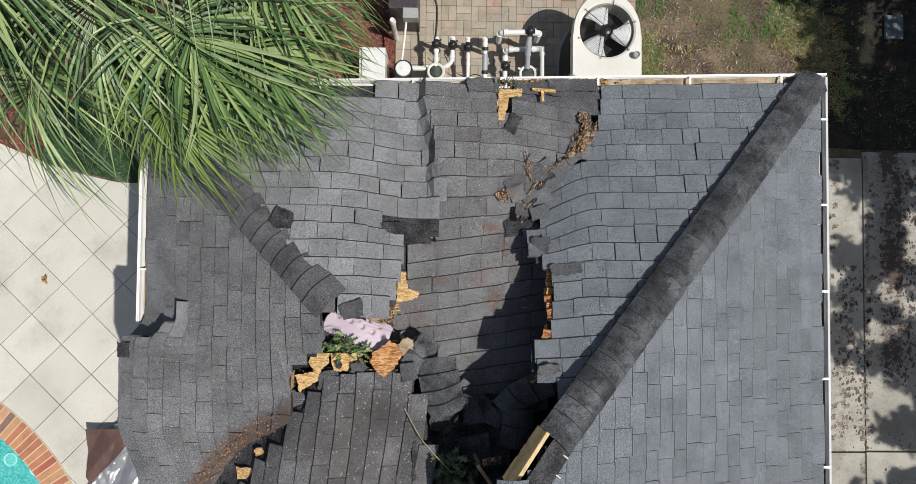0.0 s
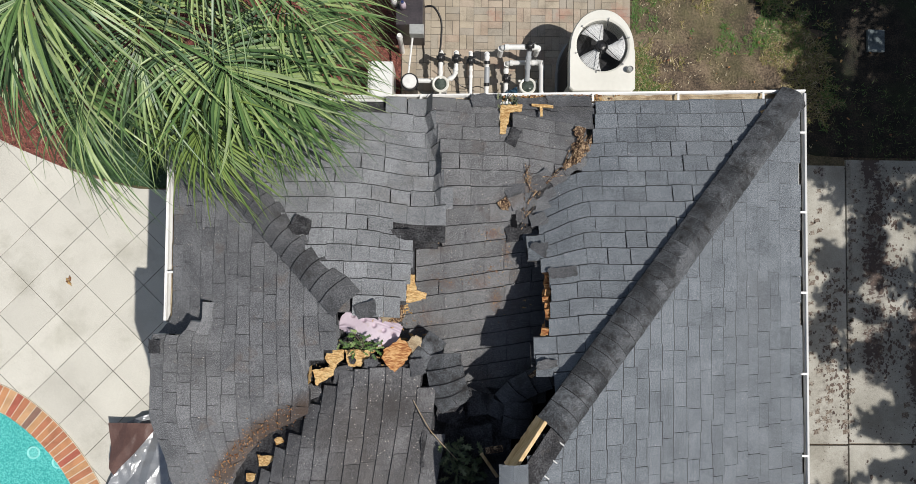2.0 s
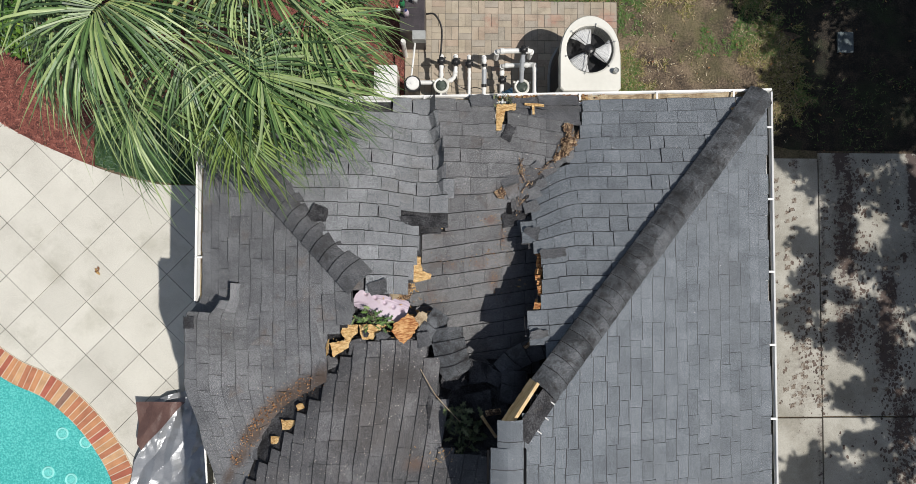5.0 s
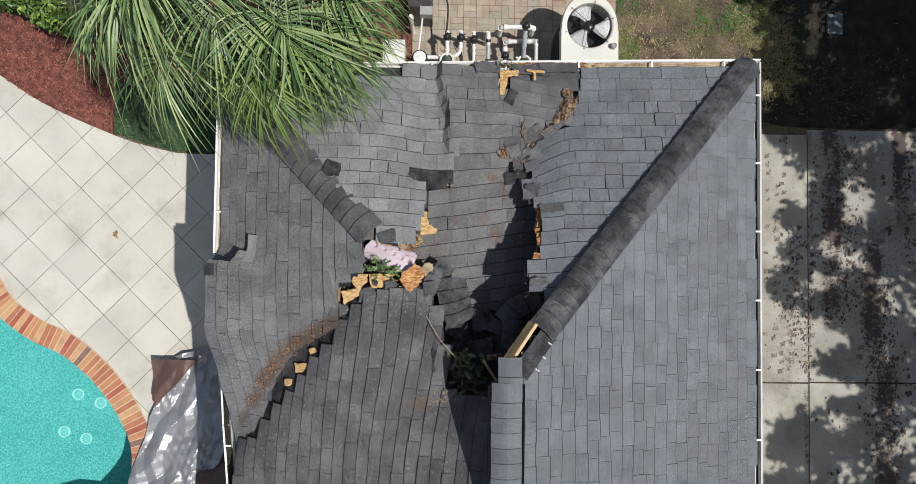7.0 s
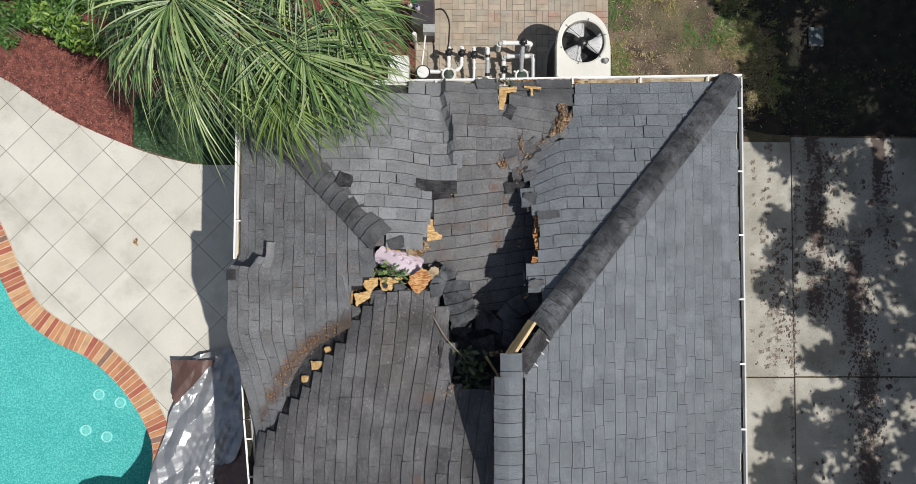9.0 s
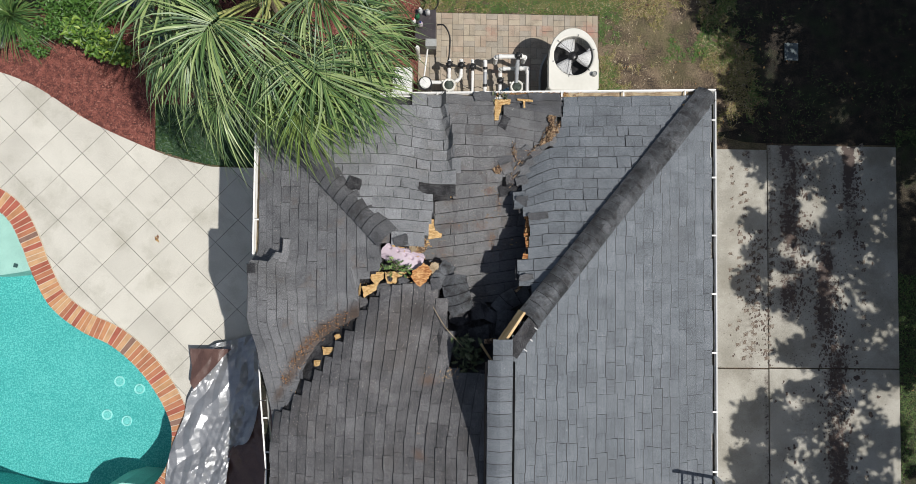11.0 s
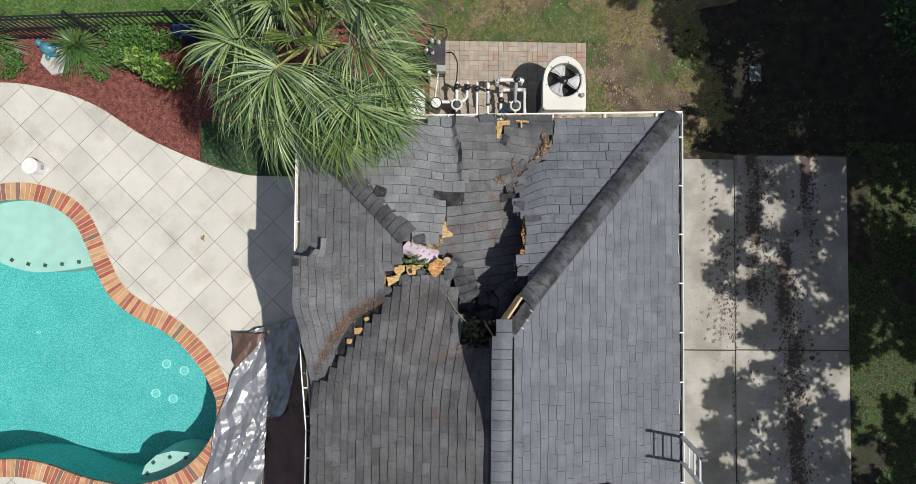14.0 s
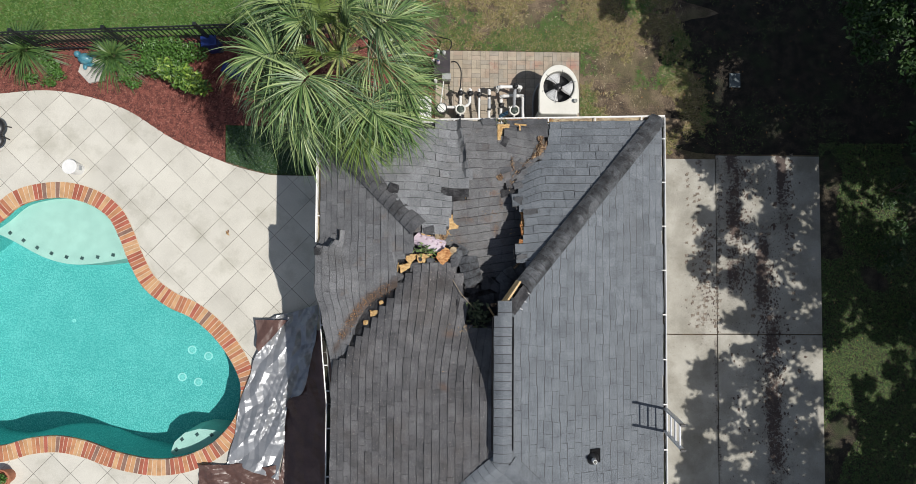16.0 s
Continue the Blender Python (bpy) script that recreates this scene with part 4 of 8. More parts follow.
    t = min(1, max(0, (p - a).dot(b - a) / (b - a).length_squared))
    return (p - a - (b - a) * t).length


def at_east(a, b):
    return Vector((EE_X - b, a, EAVE + PE * b + 0.012 * math.sin(a * 1.7) * ramp(b, 0.2, 1)))


def bend_nr(x, b):
    return -0.19 * (1 - ramp(x, 0.52, 1.10)) * ramp(b, 0.50, 0.85) * (1 - 0.75 * ramp(b, 1.15, 1.8))


def at_nr(a, b):
    y = NE_Y - b + bend_nr(a, b) + 0.030 * (a - 1.0) * (1 - ramp(b, 0.0, 1.6))
    dip = 0.10 * (1 - ramp(a, 1.0, 1.5)) * ramp(b, 0.1, 0.5) * (1 - ramp(b, 0.8, 1.6)) + 0.05 * (1 - ramp(a, 0.45, 1.0)) * ramp(b, 1.2, 1.6)
    return Vector((a, y, EAVE + PN * b - dip + 0.02 * math.sin(a * 5 + b * 3) * ramp(b, 0.3, 1)))


def tilt_nc(x, b):
    return 0.15 * (x - 0.75) * ramp(b, 0.7, 1.5) - 0.16 * max(0.0, x - 0.4) * (1 - ramp(b, 0.6, 1.0))


def fold_x(b):
    """Where the sunken strip stands up against the rippled slope."""
    return -0.45 + 0.11 * ramp(b, 0.1, 0.65)


def at_nc(a, b):
    y = NE_Y - b + tilt_nc(a, b)
    z = EAVE + PN * b - 0.087 * b * ramp(b, 0.5, 1.1) - 0.38 * ramp(b, 0.95, 2.5) - 0.24 * max(0.0, b - 1.4)
    z -= 0.07 * ramp(a, 0.2, 0.8) * ramp(b, 0.2, 0.8)
    z += 0.07 * (1 - ramp(a - fold_x(b), 0.0, 0.45)) * (1 - ramp(b, 0.75, 1.2))
    return Vector((a, y, z + 0.012 * math.sin(a * 6 + b * 2)))


def at_nl(a, b):
    held = 1 - ramp(b, 1.25, 1.7)
    y = NE_Y - b - 0.075 * ramp(a, -1.25, -0.50) * ramp(b, 0.03, 0.25) * held - 0.03 * ramp(a, -1.2, -0.4) * ramp(b, 1.2, 1.6)
    step = ramp(a - fold_x(b), -0.06, 0.0) * (1 - ramp(b, 0.75, 1.2))
    z = EAVE + PN * b - 0.05 * ramp(b, 1.6, 2.1) + 0.075 * step - 0.03 * ramp(a, -0.9, -0.55) * held
    z += 0.02 * math.sin(a * 4.0 + 1) * ramp(b, 0.1, 0.5) + 0.03 * ramp(a, -1.05, -0.85) * (1 - ramp(b, 0.3, 0.8))
    return Vector((a, y + 0.055 * step, z))


def west_edge(y, b=0.0):
    bulge = 0.14 * (1 - ramp(b, 0.1, 1.0)) * (1 - ramp(y, 0.68, 0.95)) * (1 - ramp(-y, 0.0, 0.9))
    return WE_X - bulge + 0.07 * ramp(y, 0.745, 0.765) * (1 - ramp(b, 0.0, 0.4)) + 0.09 * ramp(-y, 0.0, 0.6) + 0.23 * ramp(-y, 0.6, 1.6)


def lever(y, b, course):
    """How far the eave sprang up beside the break, where the middle of the roof sank."""
    tear = 0.752 if course < 0.275 else 0.892 if course < 0.413 else 1.092
    if y > tear:
        return 0.0
    return 0.45 * (1 - ramp(-y, -0.2, 1.6)) * (1 - ramp(b, 0.0, 0.64 + 0.5 * ramp(0.8 - y, 0.0, 0.8)))


WL = RX - WE_X


def at_wu(a, b, course=None):
    x = RX - (RX - west_edge(a, b)) * (1 - b / WL)
    z = EAVE + PW * b - 0.13 * math.exp(-(crease(x, a) / 0.34) ** 2) - 0.12 * ramp(b, 1.3, 1.9) * (1 - ramp(a, 0.6, 1.3))
    up = lever(a, b, b if course is None else course)
    return Vector((x + 0.50 * up, a + 0.17 * (1.5 - a) * up, z + 0.012 * math.sin(a * 4 + b * 3) + up))


W_IN, W_PER = -2.76, (RX + 2.76) / WL


def at_wl(a, b):
    x = W_IN + b * W_PER * (1 + 0.125 * ramp(a, -1.7, 0.6))
    z = EAVE + PW * (x - WE_X) - 0.62 * ramp(x, -1.8, -0.1) * (1 - ramp(-a, 0.2, 1.95)) - 0.25 * math.exp(-(crease(x, a) / 0.27) ** 2)
    up = lever(a, b, b)
    return Vector((x + 0.50 * up, a + 0.17 * (1.5 - a) * up, z + 0.015 * math.sin(a * 3.1 + b * 2) + up))


def at_south(a, b):
    return Vector((a, SE_Y + b, EAVE + PS * b))


def flat(place, x, y, along_x):
    """Eave coordinates of a spot of the plan on a surface; along_x: the eave runs in x."""
    a, b = (x, NE_Y - y) if along_x else (y, x - WE_X)
    for _ in range(30):
        p = place(a, b)
        if along_x:
            a, b = a + 0.8 * (x - p.x), b - 0.8 * (y - p.y)
        else:
            a, b = a + 0.8 * (y - p.y), b + 0.8 * (x - p.x)
    return a, max(0.0, b)


def spans(poly, b):
    xs = []
    for (a0, b0), (a1, b1) in zip(poly, poly[1:] + poly[:1]):
        if (b0 > b) != (b1 > b):
            xs.append(a0 + (b - b0) * (a1 - a0) / (b1 - b0))
    xs.sort()
    return list(zip(xs[::2], xs[1::2]))


EXPO = 0.133


def span_near(poly, b, lo, hi):
    """The stretch of the polygon at height b that overlaps [lo, hi] most, or None."""
    best, most = None, 0.0
    for c0, c1 in spans(poly, b):
        if min(c1, hi) - max(c0, lo) > most:
            best, most = (c0, c1), min(c1, hi) - max(c0, lo)
    return best


def lay(parent, place, poly, mat, rng, top, lift=0.004, gap=0.0035, most=300, keep=None, widths=(0.17, 0.35), expo=EXPO, bend=0.5, lip=0.0065, torn=0.0, trim=None, jag=0.004, by_course=False):
    """Courses of shingles over the polygon, in eave coordinates: the first ones as pieces, the rest joined.
    trim: the stretch of the eave in which the pieces are cut along the outline instead of square. by_course: tell the surface which course it bears."""
    rest = []
    made = 0
    z = Vector((0, 0, 1))
    for r in range(int(top / expo) + 1):
        b0 = r * expo

        def put(q, b):
            return place(q, b, b0 + expo * 0.5) if by_course else place(q, b)
        for a0, a1 in spans(poly, b0 + expo * 0.5):
            low, high = (a0, a1), (a0, a1)
            if trim:
                under = span_near(poly, b0 + 0.002, a0, a1) or low
                above = span_near(poly, b0 + expo - 0.002, a0, a1) or high
                fits = [trim[0] < c < trim[1] for c in (a0, a1)]
                low = tuple(u if f else c for u, c, f in zip(under, low, fits))
                high = tuple(u if f else c for u, c, f in zip(above, high, fits))
                a0, a1 = min(low[0], high[0]), max(low[1], high[1])
            a = a0 - (rng.uniform(0, 0.2) if trim else 0)
            while a < a1 - 0.03:
                w = rng.triangular(*widths)
                e = a + w
                if a1 - e < 0.09:
                    e = a1
                thick = rng.random() < 0.45
                up = 0.014 + rng.random() * lift + (0.006 if thick else 0)
                g = gap * rng.choice((0.25, 0.3, 0.35, 0.45))
                slide = rng.uniform(-jag, jag) - (jag if thick else 0)
                if rng.random() < torn:
                    g, slide, up = 0.008, rng.uniform(-0.02, 0.012), up + 0.006
                skew = rng.uniform(-0.003, 0.003)
                cells = max(1, round((e - a) / bend))
                xs = [a + g + (e - a - 2 * g) * k / cells for k in range(cells + 1)]
                lows = [min(max(q, low[0]), low[1]) for q in xs]
                tops = [min(max(q, high[0]), high[1]) for q in xs]
                a = e
                if lows[-1] - lows[0] + tops[-1] - tops[0] < 0.02:
                    continue
                los = [b0 - 0.004 + slide + skew * k / cells for k in range(cells + 1)]
                vs = [put(q, b - lip) + z * (up - 0.010) for q, b in zip(lows, los)]
                vs += [put(q, b) + z * up for q, b in zip(lows, los)]
                vs += [put(q, b0 + expo + 0.02) + z * 0.003 for q in tops]
                vs += [put(q, b0 + expo + 0.02) - z * 0.004 for q in (tops[0], tops[-1])]
                m = cells + 1
                fs = [(m + k, m + k + 1, 2 * m + k + 1, 2 * m + k) for k in range(cells)] + [(k, k + 1, m + k + 1, m + k) for k in range(cells)]
                fs += [(cells, 3 * m + 1, 3 * m - 1, 2 * m - 1), (3 * m, 0, m, 2 * m)]
                if made < most and (keep is None or keep(xs[0], b0)):
                    raw("shingle", vs, fs, mat, parent, edge=ASPHALT, tops=cells)
                    made += 1
                else:
                    rest.append((vs, fs, cells))
    if rest:
        bm = bmesh.new()
        for vs, fs, tops in rest:
            got = [bm.verts.new(v) for v in vs]
            for k, f in enumerate(fs):
                bm.faces.new([got[i] for i in f]).material_index = 1 if k >= tops else 0
        ob = part("shingles", bm, [mat, ASPHALT], parent)
        tagged(ob, kind="stuff")


def sheathing(name, place, poly, label, step=0.07, mat=None, low=-0.032):
    """The boarded and felted deck under one field of shingles."""
    bm = bmesh.new()
    seen = {}
    a_min, a_max = min(p[0] for p in poly), max(p[0] for p in poly)
    b_min, b_max = min(p[1] for p in poly), max(p[1] for p in poly)

    def vert(i, j):
        if (i, j) not in seen:
            seen[i, j] = bm.verts.new(place(a_min + i * step, b_min + j * step) + Vector((0, 0, low)))
        return seen[i, j]
    for i in range(int((a_max - a_min) / step) + 1):
        for j in range(int((b_max - b_min) / step) + 1):
            if inside((a_min + (i + 0.5) * step, b_min + (j + 0.5) * step), poly):
                four = (vert(i, j), vert(i + 1, j), vert(i + 1, j + 1), vert(i, j + 1))
                if max(v.co.z for v in four) - min(v.co.z for v in four) < step * 1.6:
                    bm.faces.new(four)
    bmesh.ops.delete(bm, geom=[v for v in bm.verts if not v.link_faces], context="VERTS")
    bmesh.ops.recalc_face_normals(bm, faces=bm.faces)
    if bm.faces and sum(f.normal.z for f in bm.faces) < 0:
        bmesh.ops.reverse_faces(bm, faces=bm.faces)
    ob = part(name, bm, mat or FELT, house, label)
    sol = ob.modifiers.new("thick", "SOLIDIFY")
    sol.thickness, sol.offset = 0.016, -1
    return ob


E_POLY = [(NE_Y, 0.0), (RN_Y, EE_X - RX), (RS_Y, EE_X - RX), (SE_Y, 0.0)]
NR_PLAN = [(1.23, 3.16), (1.19, 2.81), (1.06, 2.51), (1.03, 2.40), (0.64, 2.25), (0.55, 1.90), (0.67, 1.75), (0.47, 1.70), (0.48, 1.52), (0.65, 1.47), (0.67, 1.23),
           (0.63, 0.86), (0.49, 0.78), (0.51, 0.56), (0.64, 0.54), (0.72, 0.23), (3.33, 3.16)]
NR_POLY = [flat(at_nr, x, y, True) for x, y in NR_PLAN]
NC_PLAN = [(-0.47, 3.16), (0.24, 3.16), (0.22, 2.80), (0.30, 2.80), (0.42, 3.04), (1.12, 2.94), (1.10, 2.50), (0.62, 2.20), (0.60, 1.80), (0.78, 1.60), (0.95, 0.75), (0.90, 0.40), (0.60, 0.02), (0.22, -0.10), (0.02, 0.06),
           (-0.10, 0.30), (-0.20, 0.52), (-0.56, 0.66), (-0.75, 0.70), (-0.77, 0.90), (-0.73, 1.12), (-0.62, 1.18), (-0.58, 1.37), (-0.58, 1.58), (-0.33, 1.66), (-0.33, 1.86), (-0.29, 2.14), (-0.35, 2.30), (-0.355, 2.60), (-0.42, 2.88)]
NC_POLY = [flat(at_nc, x, y, True) for x, y in NC_PLAN]
NL_PLAN = [(-3.10, 3.06), (-0.93, 3.06), (-0.92, 3.16), (-0.45, 3.16), (-0.40, 2.88), (-0.335, 2.61), (-0.33, 2.32), (-0.22, 2.14), (-0.28, 2.04), (-0.31, 1.86), (-0.80, 1.84), (-0.74, 1.68), (-0.60, 1.66),
           (-0.59, 1.52), (-0.62, 1.32), (-0.67, 1.15), (-0.70, 1.08), (-1.08, 1.06)]
NL_POLY = [flat(at_nl, x, y, True) for x, y in NL_PLAN]
CREASE_LIP = [(-1.69, 0.28), (-1.54, 0.24), (-1.58, 0.07), (-1.79, -0.06), (-1.94, -0.13), (-2.19, -0.31), (-2.33, -0.48), (-2.44, -0.66), (-2.56, -0.88), (-2.68, -1.11), (-2.82, -1.33), (-2.98, -1.47)]
WU_TEAR = [(-3.10, 0.745), (-2.825, 0.745), (-2.825, 0.885), (-2.687, 0.885), (-2.687, 1.085), (-2.549, 1.085), (-2.549, 1.10), (-2.69, 1.10), (-2.69, 0.90), (-2.828, 0.90), (-2.828, 0.76), (-3.10, 0.76)]
WU_PLAN = [(-3.10, 3.16), (-1.12, 1.10), (-1.30, 1.00), (-1.35, 0.69), (-1.52, 0.56), (-1.61, 0.45)] + CREASE_LIP + [(-3.10, -1.47)] + WU_TEAR
WU_POLY = [(y, x - WE_X) for x, y in WU_PLAN]
WL_STEPS = [(-2.87, -1.56), (-2.82, -1.41), (-2.69, -1.38), (-2.68, -1.27), (-2.51, -1.22), (-2.51, -1.03), (-2.36, -1.00), (-2.36, -0.84), (-2.20, -0.81), (-2.21, -0.67), (-2.07, -0.66), (-2.07, -0.48),
            (-1.89, -0.47), (-1.90, -0.28), (-1.76, -0.26), (-1.75, -0.13), (-1.55, -0.11), (-1.55, 0.07), (-1.50, 0.17), (-1.36, 0.30), (-1.32, 0.44)]
WL_REST = [(-1.17, 0.48), (-0.83, 0.52), (-0.53, 0.50), (-0.45, 0.28), (-0.41, 0.01), (-0.34, -0.19), (-0.35, -0.54), (-0.25, -0.64), (0.10, -0.62), (0.19, -1.3), (0.25, -2.72), (-3.10, -5.77)]
WL_PLAN = [(-3.10, -1.60)] + WL_STEPS + WL_REST
WL_POLY = [flat(at_wl, x, y, False) for x, y in WL_PLAN]
WL_BARE = [flat(at_wl, x, y, False) for x, y in [(-3.10, -1.48)] + CREASE_LIP[:0:-1] + [(-1.50, 0.30), (-1.40, 0.60)] + WL_REST]
S_POLY = [(WE_X + 0.25, 0.0), (EE_X, 0.0), (RX, RS_Y - SE_Y)]

rng = random.Random(3)
slope_e = sheathing("east_roof_slope", at_east, E_POLY, "sound grey shingled slope", 0.15)
slope_nr = sheathing("torn_roof_slope", at_nr, NR_POLY, "buckled grey shingled slope with a torn edge")
slope_nc = sheathing("sunken_roof_slope", at_nc, NC_POLY, "caved-in strip of shingles littered with brown debris")
slope_nl = sheathing("rippled_roof_slope", at_nl, [(-3.1, 0.0)] + NL_POLY[2:10] + [flat(at_nl, -0.34, 1.63, True), flat(at_nl, -0.58, 1.60, True)] + NL_POLY[13:], "rippled grey shingled slope")
slope_wu = sheathing("creased_roof_slope", at_wu, WU_POLY[:-12] + [WU_POLY[-12]], "creased dark shingled slope")
slope_wl = sheathing("soiled_roof_slope", at_wl, WL_BARE, "sagging dark shingles with brown stains")
slope_s = sheathing("south_roof_slope", at_south, S_POLY, "plain grey shingled slope", 0.15)
lay(slope_nr, at_nr, NR_POLY, SHINGLE, rng, 3.0, 0.006, expo=0.152, bend=0.08, gap=0.006, lip=0.0075, torn=0.05, widths=(0.15, 0.30))
lay(slope_nc, at_nc, NC_POLY, SHINGLE_RUST, rng, 3.3, 0.006, expo=0.152, bend=0.12, gap=0.0045, lip=0.0075, torn=0.08, widths=(0.15, 0.30))
lay(slope_nl, at_nl, NL_POLY, SHINGLE_BRIGHT, rng, 2.3, 0.008, expo=0.152, bend=0.06, gap=0.006, lip=0.0075, torn=0.12, widths=(0.15, 0.30))
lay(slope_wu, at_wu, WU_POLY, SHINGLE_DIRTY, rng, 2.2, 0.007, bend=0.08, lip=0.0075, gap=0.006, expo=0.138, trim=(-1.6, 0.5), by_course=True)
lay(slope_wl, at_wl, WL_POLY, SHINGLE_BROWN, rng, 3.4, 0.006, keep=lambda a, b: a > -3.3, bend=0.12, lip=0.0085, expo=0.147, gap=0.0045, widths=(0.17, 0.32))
lay(slope_e, at_east, E_POLY, SHINGLE, rng, 3.04, 0.004, gap=0.0045, keep=lambda a, b: a > -1.2, lip=0.009, expo=0.139, jag=0.012, widths=(0.17, 0.31))
lay(slope_s, at_south, S_POLY, SHINGLE, rng, 3.1, 0.003, most=0)


def cap_row(name, a, b, width, label, mat=CAP, drop=0.10, gap=0.146, jitter=0.0, seed=0):
    """Bent cap shingles lapped along a hip or ridge from a up to b."""
    rng = random.Random(seed)
    a, b = Vector(a), Vector(b)
    t = (b - a).normalized()
    side = t.cross(Vector((0, 0, 1))).normalized()
    up = side.cross(t)
    n = int((b - a).length / gap)
    holder = new(name)
    holder.parent = house
    tagged(holder, label)
    bm = bmesh.new()
    for k in range(n):
        p, q = a + t * (k * gap), a + t * (k * gap + gap * 1.25)
        tw = rng.uniform(-jitter, jitter)
        rows = []
        for c, h in ((p, 0.036), (q, 0.010)):
            hi, lo = [], []
            for s in range(9):
                f = s / 8 * 2 - 1
                off = side * (f * width / 2 + tw) - up * (drop * (abs(f) ** 1.5) - h - rng.uniform(0, 0.002))
                hi.append(c + off)
                lo.append(c + off - up * 0.012 - t * 0.010)
            rows.append((hi, lo))
        (h0, l0), (h1, l1) = rows
        vs = h0 + l0 + h1 + l1
        fs = []
        for s in range(8):
            fs.append((s, s + 1, 19 + s, 18 + s))
        for s in range(8):
            fs.append((9 + s, 10 + s, s + 1, s))
        fs += [(0, 18, 27, 9), (8, 17, 35, 26)]
        raw("cap_shingle", vs, fs, mat, holder, edge=ASPHALT, tops=8)
    return holder


zc = 0.02
cap_row("hip_caps", (3.29, 3.265, 2.715 + zc), (0.615, 0.13, 3.84 + zc), 0.31, "dark weathered hip cap shingles with black rain stains", mat=CAP_OLD, seed=1, drop=0.085)
cap_row("hip_caps", (-3.0, 2.95, 2.73 + zc), (-1.17, 1.10, 3.41 + zc), 0.34, "dark hip cap shingles ending at the break", seed=2, drop=0.075)
cap_row("ridge_caps", (RX - 0.035, -2.74, RZ + 0.065), (RX - 0.035, -0.37, RZ + 0.065), 0.30, "grey ridge cap shingles over a vent strip", mat=SHINGLE, seed=3, drop=0.05, jitter=0.003)
cap_row("ridge_caps", (RX - 0.005, -0.45, RZ + 0.045), (RX - 0.005, -0.12, RZ + 0.045), 0.235, "narrow grey ridge cap shingles at the broken end", mat=SHINGLE, seed=6, drop=0.035)
cap_row("hip_caps", (3.26, -5.70, 2.72 + zc), (0.30, -2.74, RZ + zc + 0.01), 0.34, "grey hip cap shingles", mat=SHINGLE, seed=4, drop=0.065)
cap_row("hip_caps", (-2.80, -5.64, 2.74 + zc), (0.26, -2.74, RZ + zc + 0.01), 0.34, "grey hip cap shingles", mat=SHINGLE, seed=5, drop=0.065)
# Vent strips whose black carries the shadow under the caps' overhang.
bm = bmesh.new()
for x in (RX - 0.205, RX + 0.135):
    beam(bm, (x, -2.56, RZ - 0.005), (x, -0.39, RZ - 0.005), 0.020, 0.055)
part("ridge_vent", bm, VENT, house, "vent strip under the ridge caps, black for their overhang shadow")


def gutter(name, a, b, out, label, mat=GUTTER, w=0.13, h=0.115):
    """An open trough along an eave with a rolled outer lip and spacers."""
    a, b, out = Vector(a), Vector(b), Vector(out)
    t = (b - a).normalized()
    prof = [(0.004, -0.035), (0.004, -h), (w * 0.6, -h), (w - 0.01, -h * 0.45), (w - 0.004, 0.0), (w + 0.008, 0.004), (w + 0.008, -0.012), (w - 0.014, -0.012)]
    bm = bmesh.new()
    rings = [[bm.verts.new(p + out * o + Vector((0, 0, z))) for o, z in prof] for p in (a, b)]
    for i in range(len(prof) - 1):
        bm.faces.new((rings[0][i], rings[0][i + 1], rings[1][i + 1], rings[1][i]))
    ob = part(name, bm, mat, house, label)
    sol = ob.modifiers.new("thick", "SOLIDIFY")
    sol.thickness = 0.004
    n = max(2, int((b - a).length / 0.82))
    for k in range(n):
        p = a + (b - a) * ((k + 0.5) / n)
        bm = bmesh.new()
        beam(bm, p + Vector((0, 0, 0.004)), p + out * w + Vector((0, 0, 0.004)), 0.022, 0.008)
        part("gutter_spacer", bm, mat, ob)
    return ob


gutter("gutter", (-1.9, 3.09, 2.65), (3.42, 3.24, 2.65), (0, 1, 0), "white gutter filled with soil and leaves", w=0.085)
gutter("gutter", (3.34, 3.30, 2.65), (3.34, -5.8, 2.65), (1, 0, 0), "narrow white gutter", w=0.075)
gutter("gutter", (-3.02, 2.9, 2.66), (-3.02, 0.86, 2.64), (-1, 0, 0), "white gutter ending at the break", w=0.10)
gutter("gutter", (-3.045, 0.83, 2.58), (-2.895, -1.15, 2.57), (-1, 0, 0), "white gutter bowed below the sprung eave", w=0.08)
gutter("gutter", (-2.895, -1.16, 2.57), (-2.80, -2.1, 2.58), (-1, 0, 0), "white gutter bowed inwards", w=0.08)
gutter("gutter", (-2.80, -2.11, 2.58), (-2.79, -5.6, 2.60), (-1, 0, 0), "narrow white gutter with leaf scraps", w=0.08)

def on_roof(x, y):
    """The height of the highest roof surface over a spot, or None in a gap."""
    found = []
    for plan, place in ((NR_PLAN, at_nr), (NC_PLAN, at_nc), (NL_PLAN, at_nl)):
        if inside((x, y), plan):
            found.append(place(*flat(place, x, y, True)).z)
    for plan, place in ((WU_PLAN, at_wu), (WL_PLAN, at_wl)):
        if inside((x, y), plan):
            found.append(place(*flat(place, x, y, False)).z)
    return max(found) if found else None


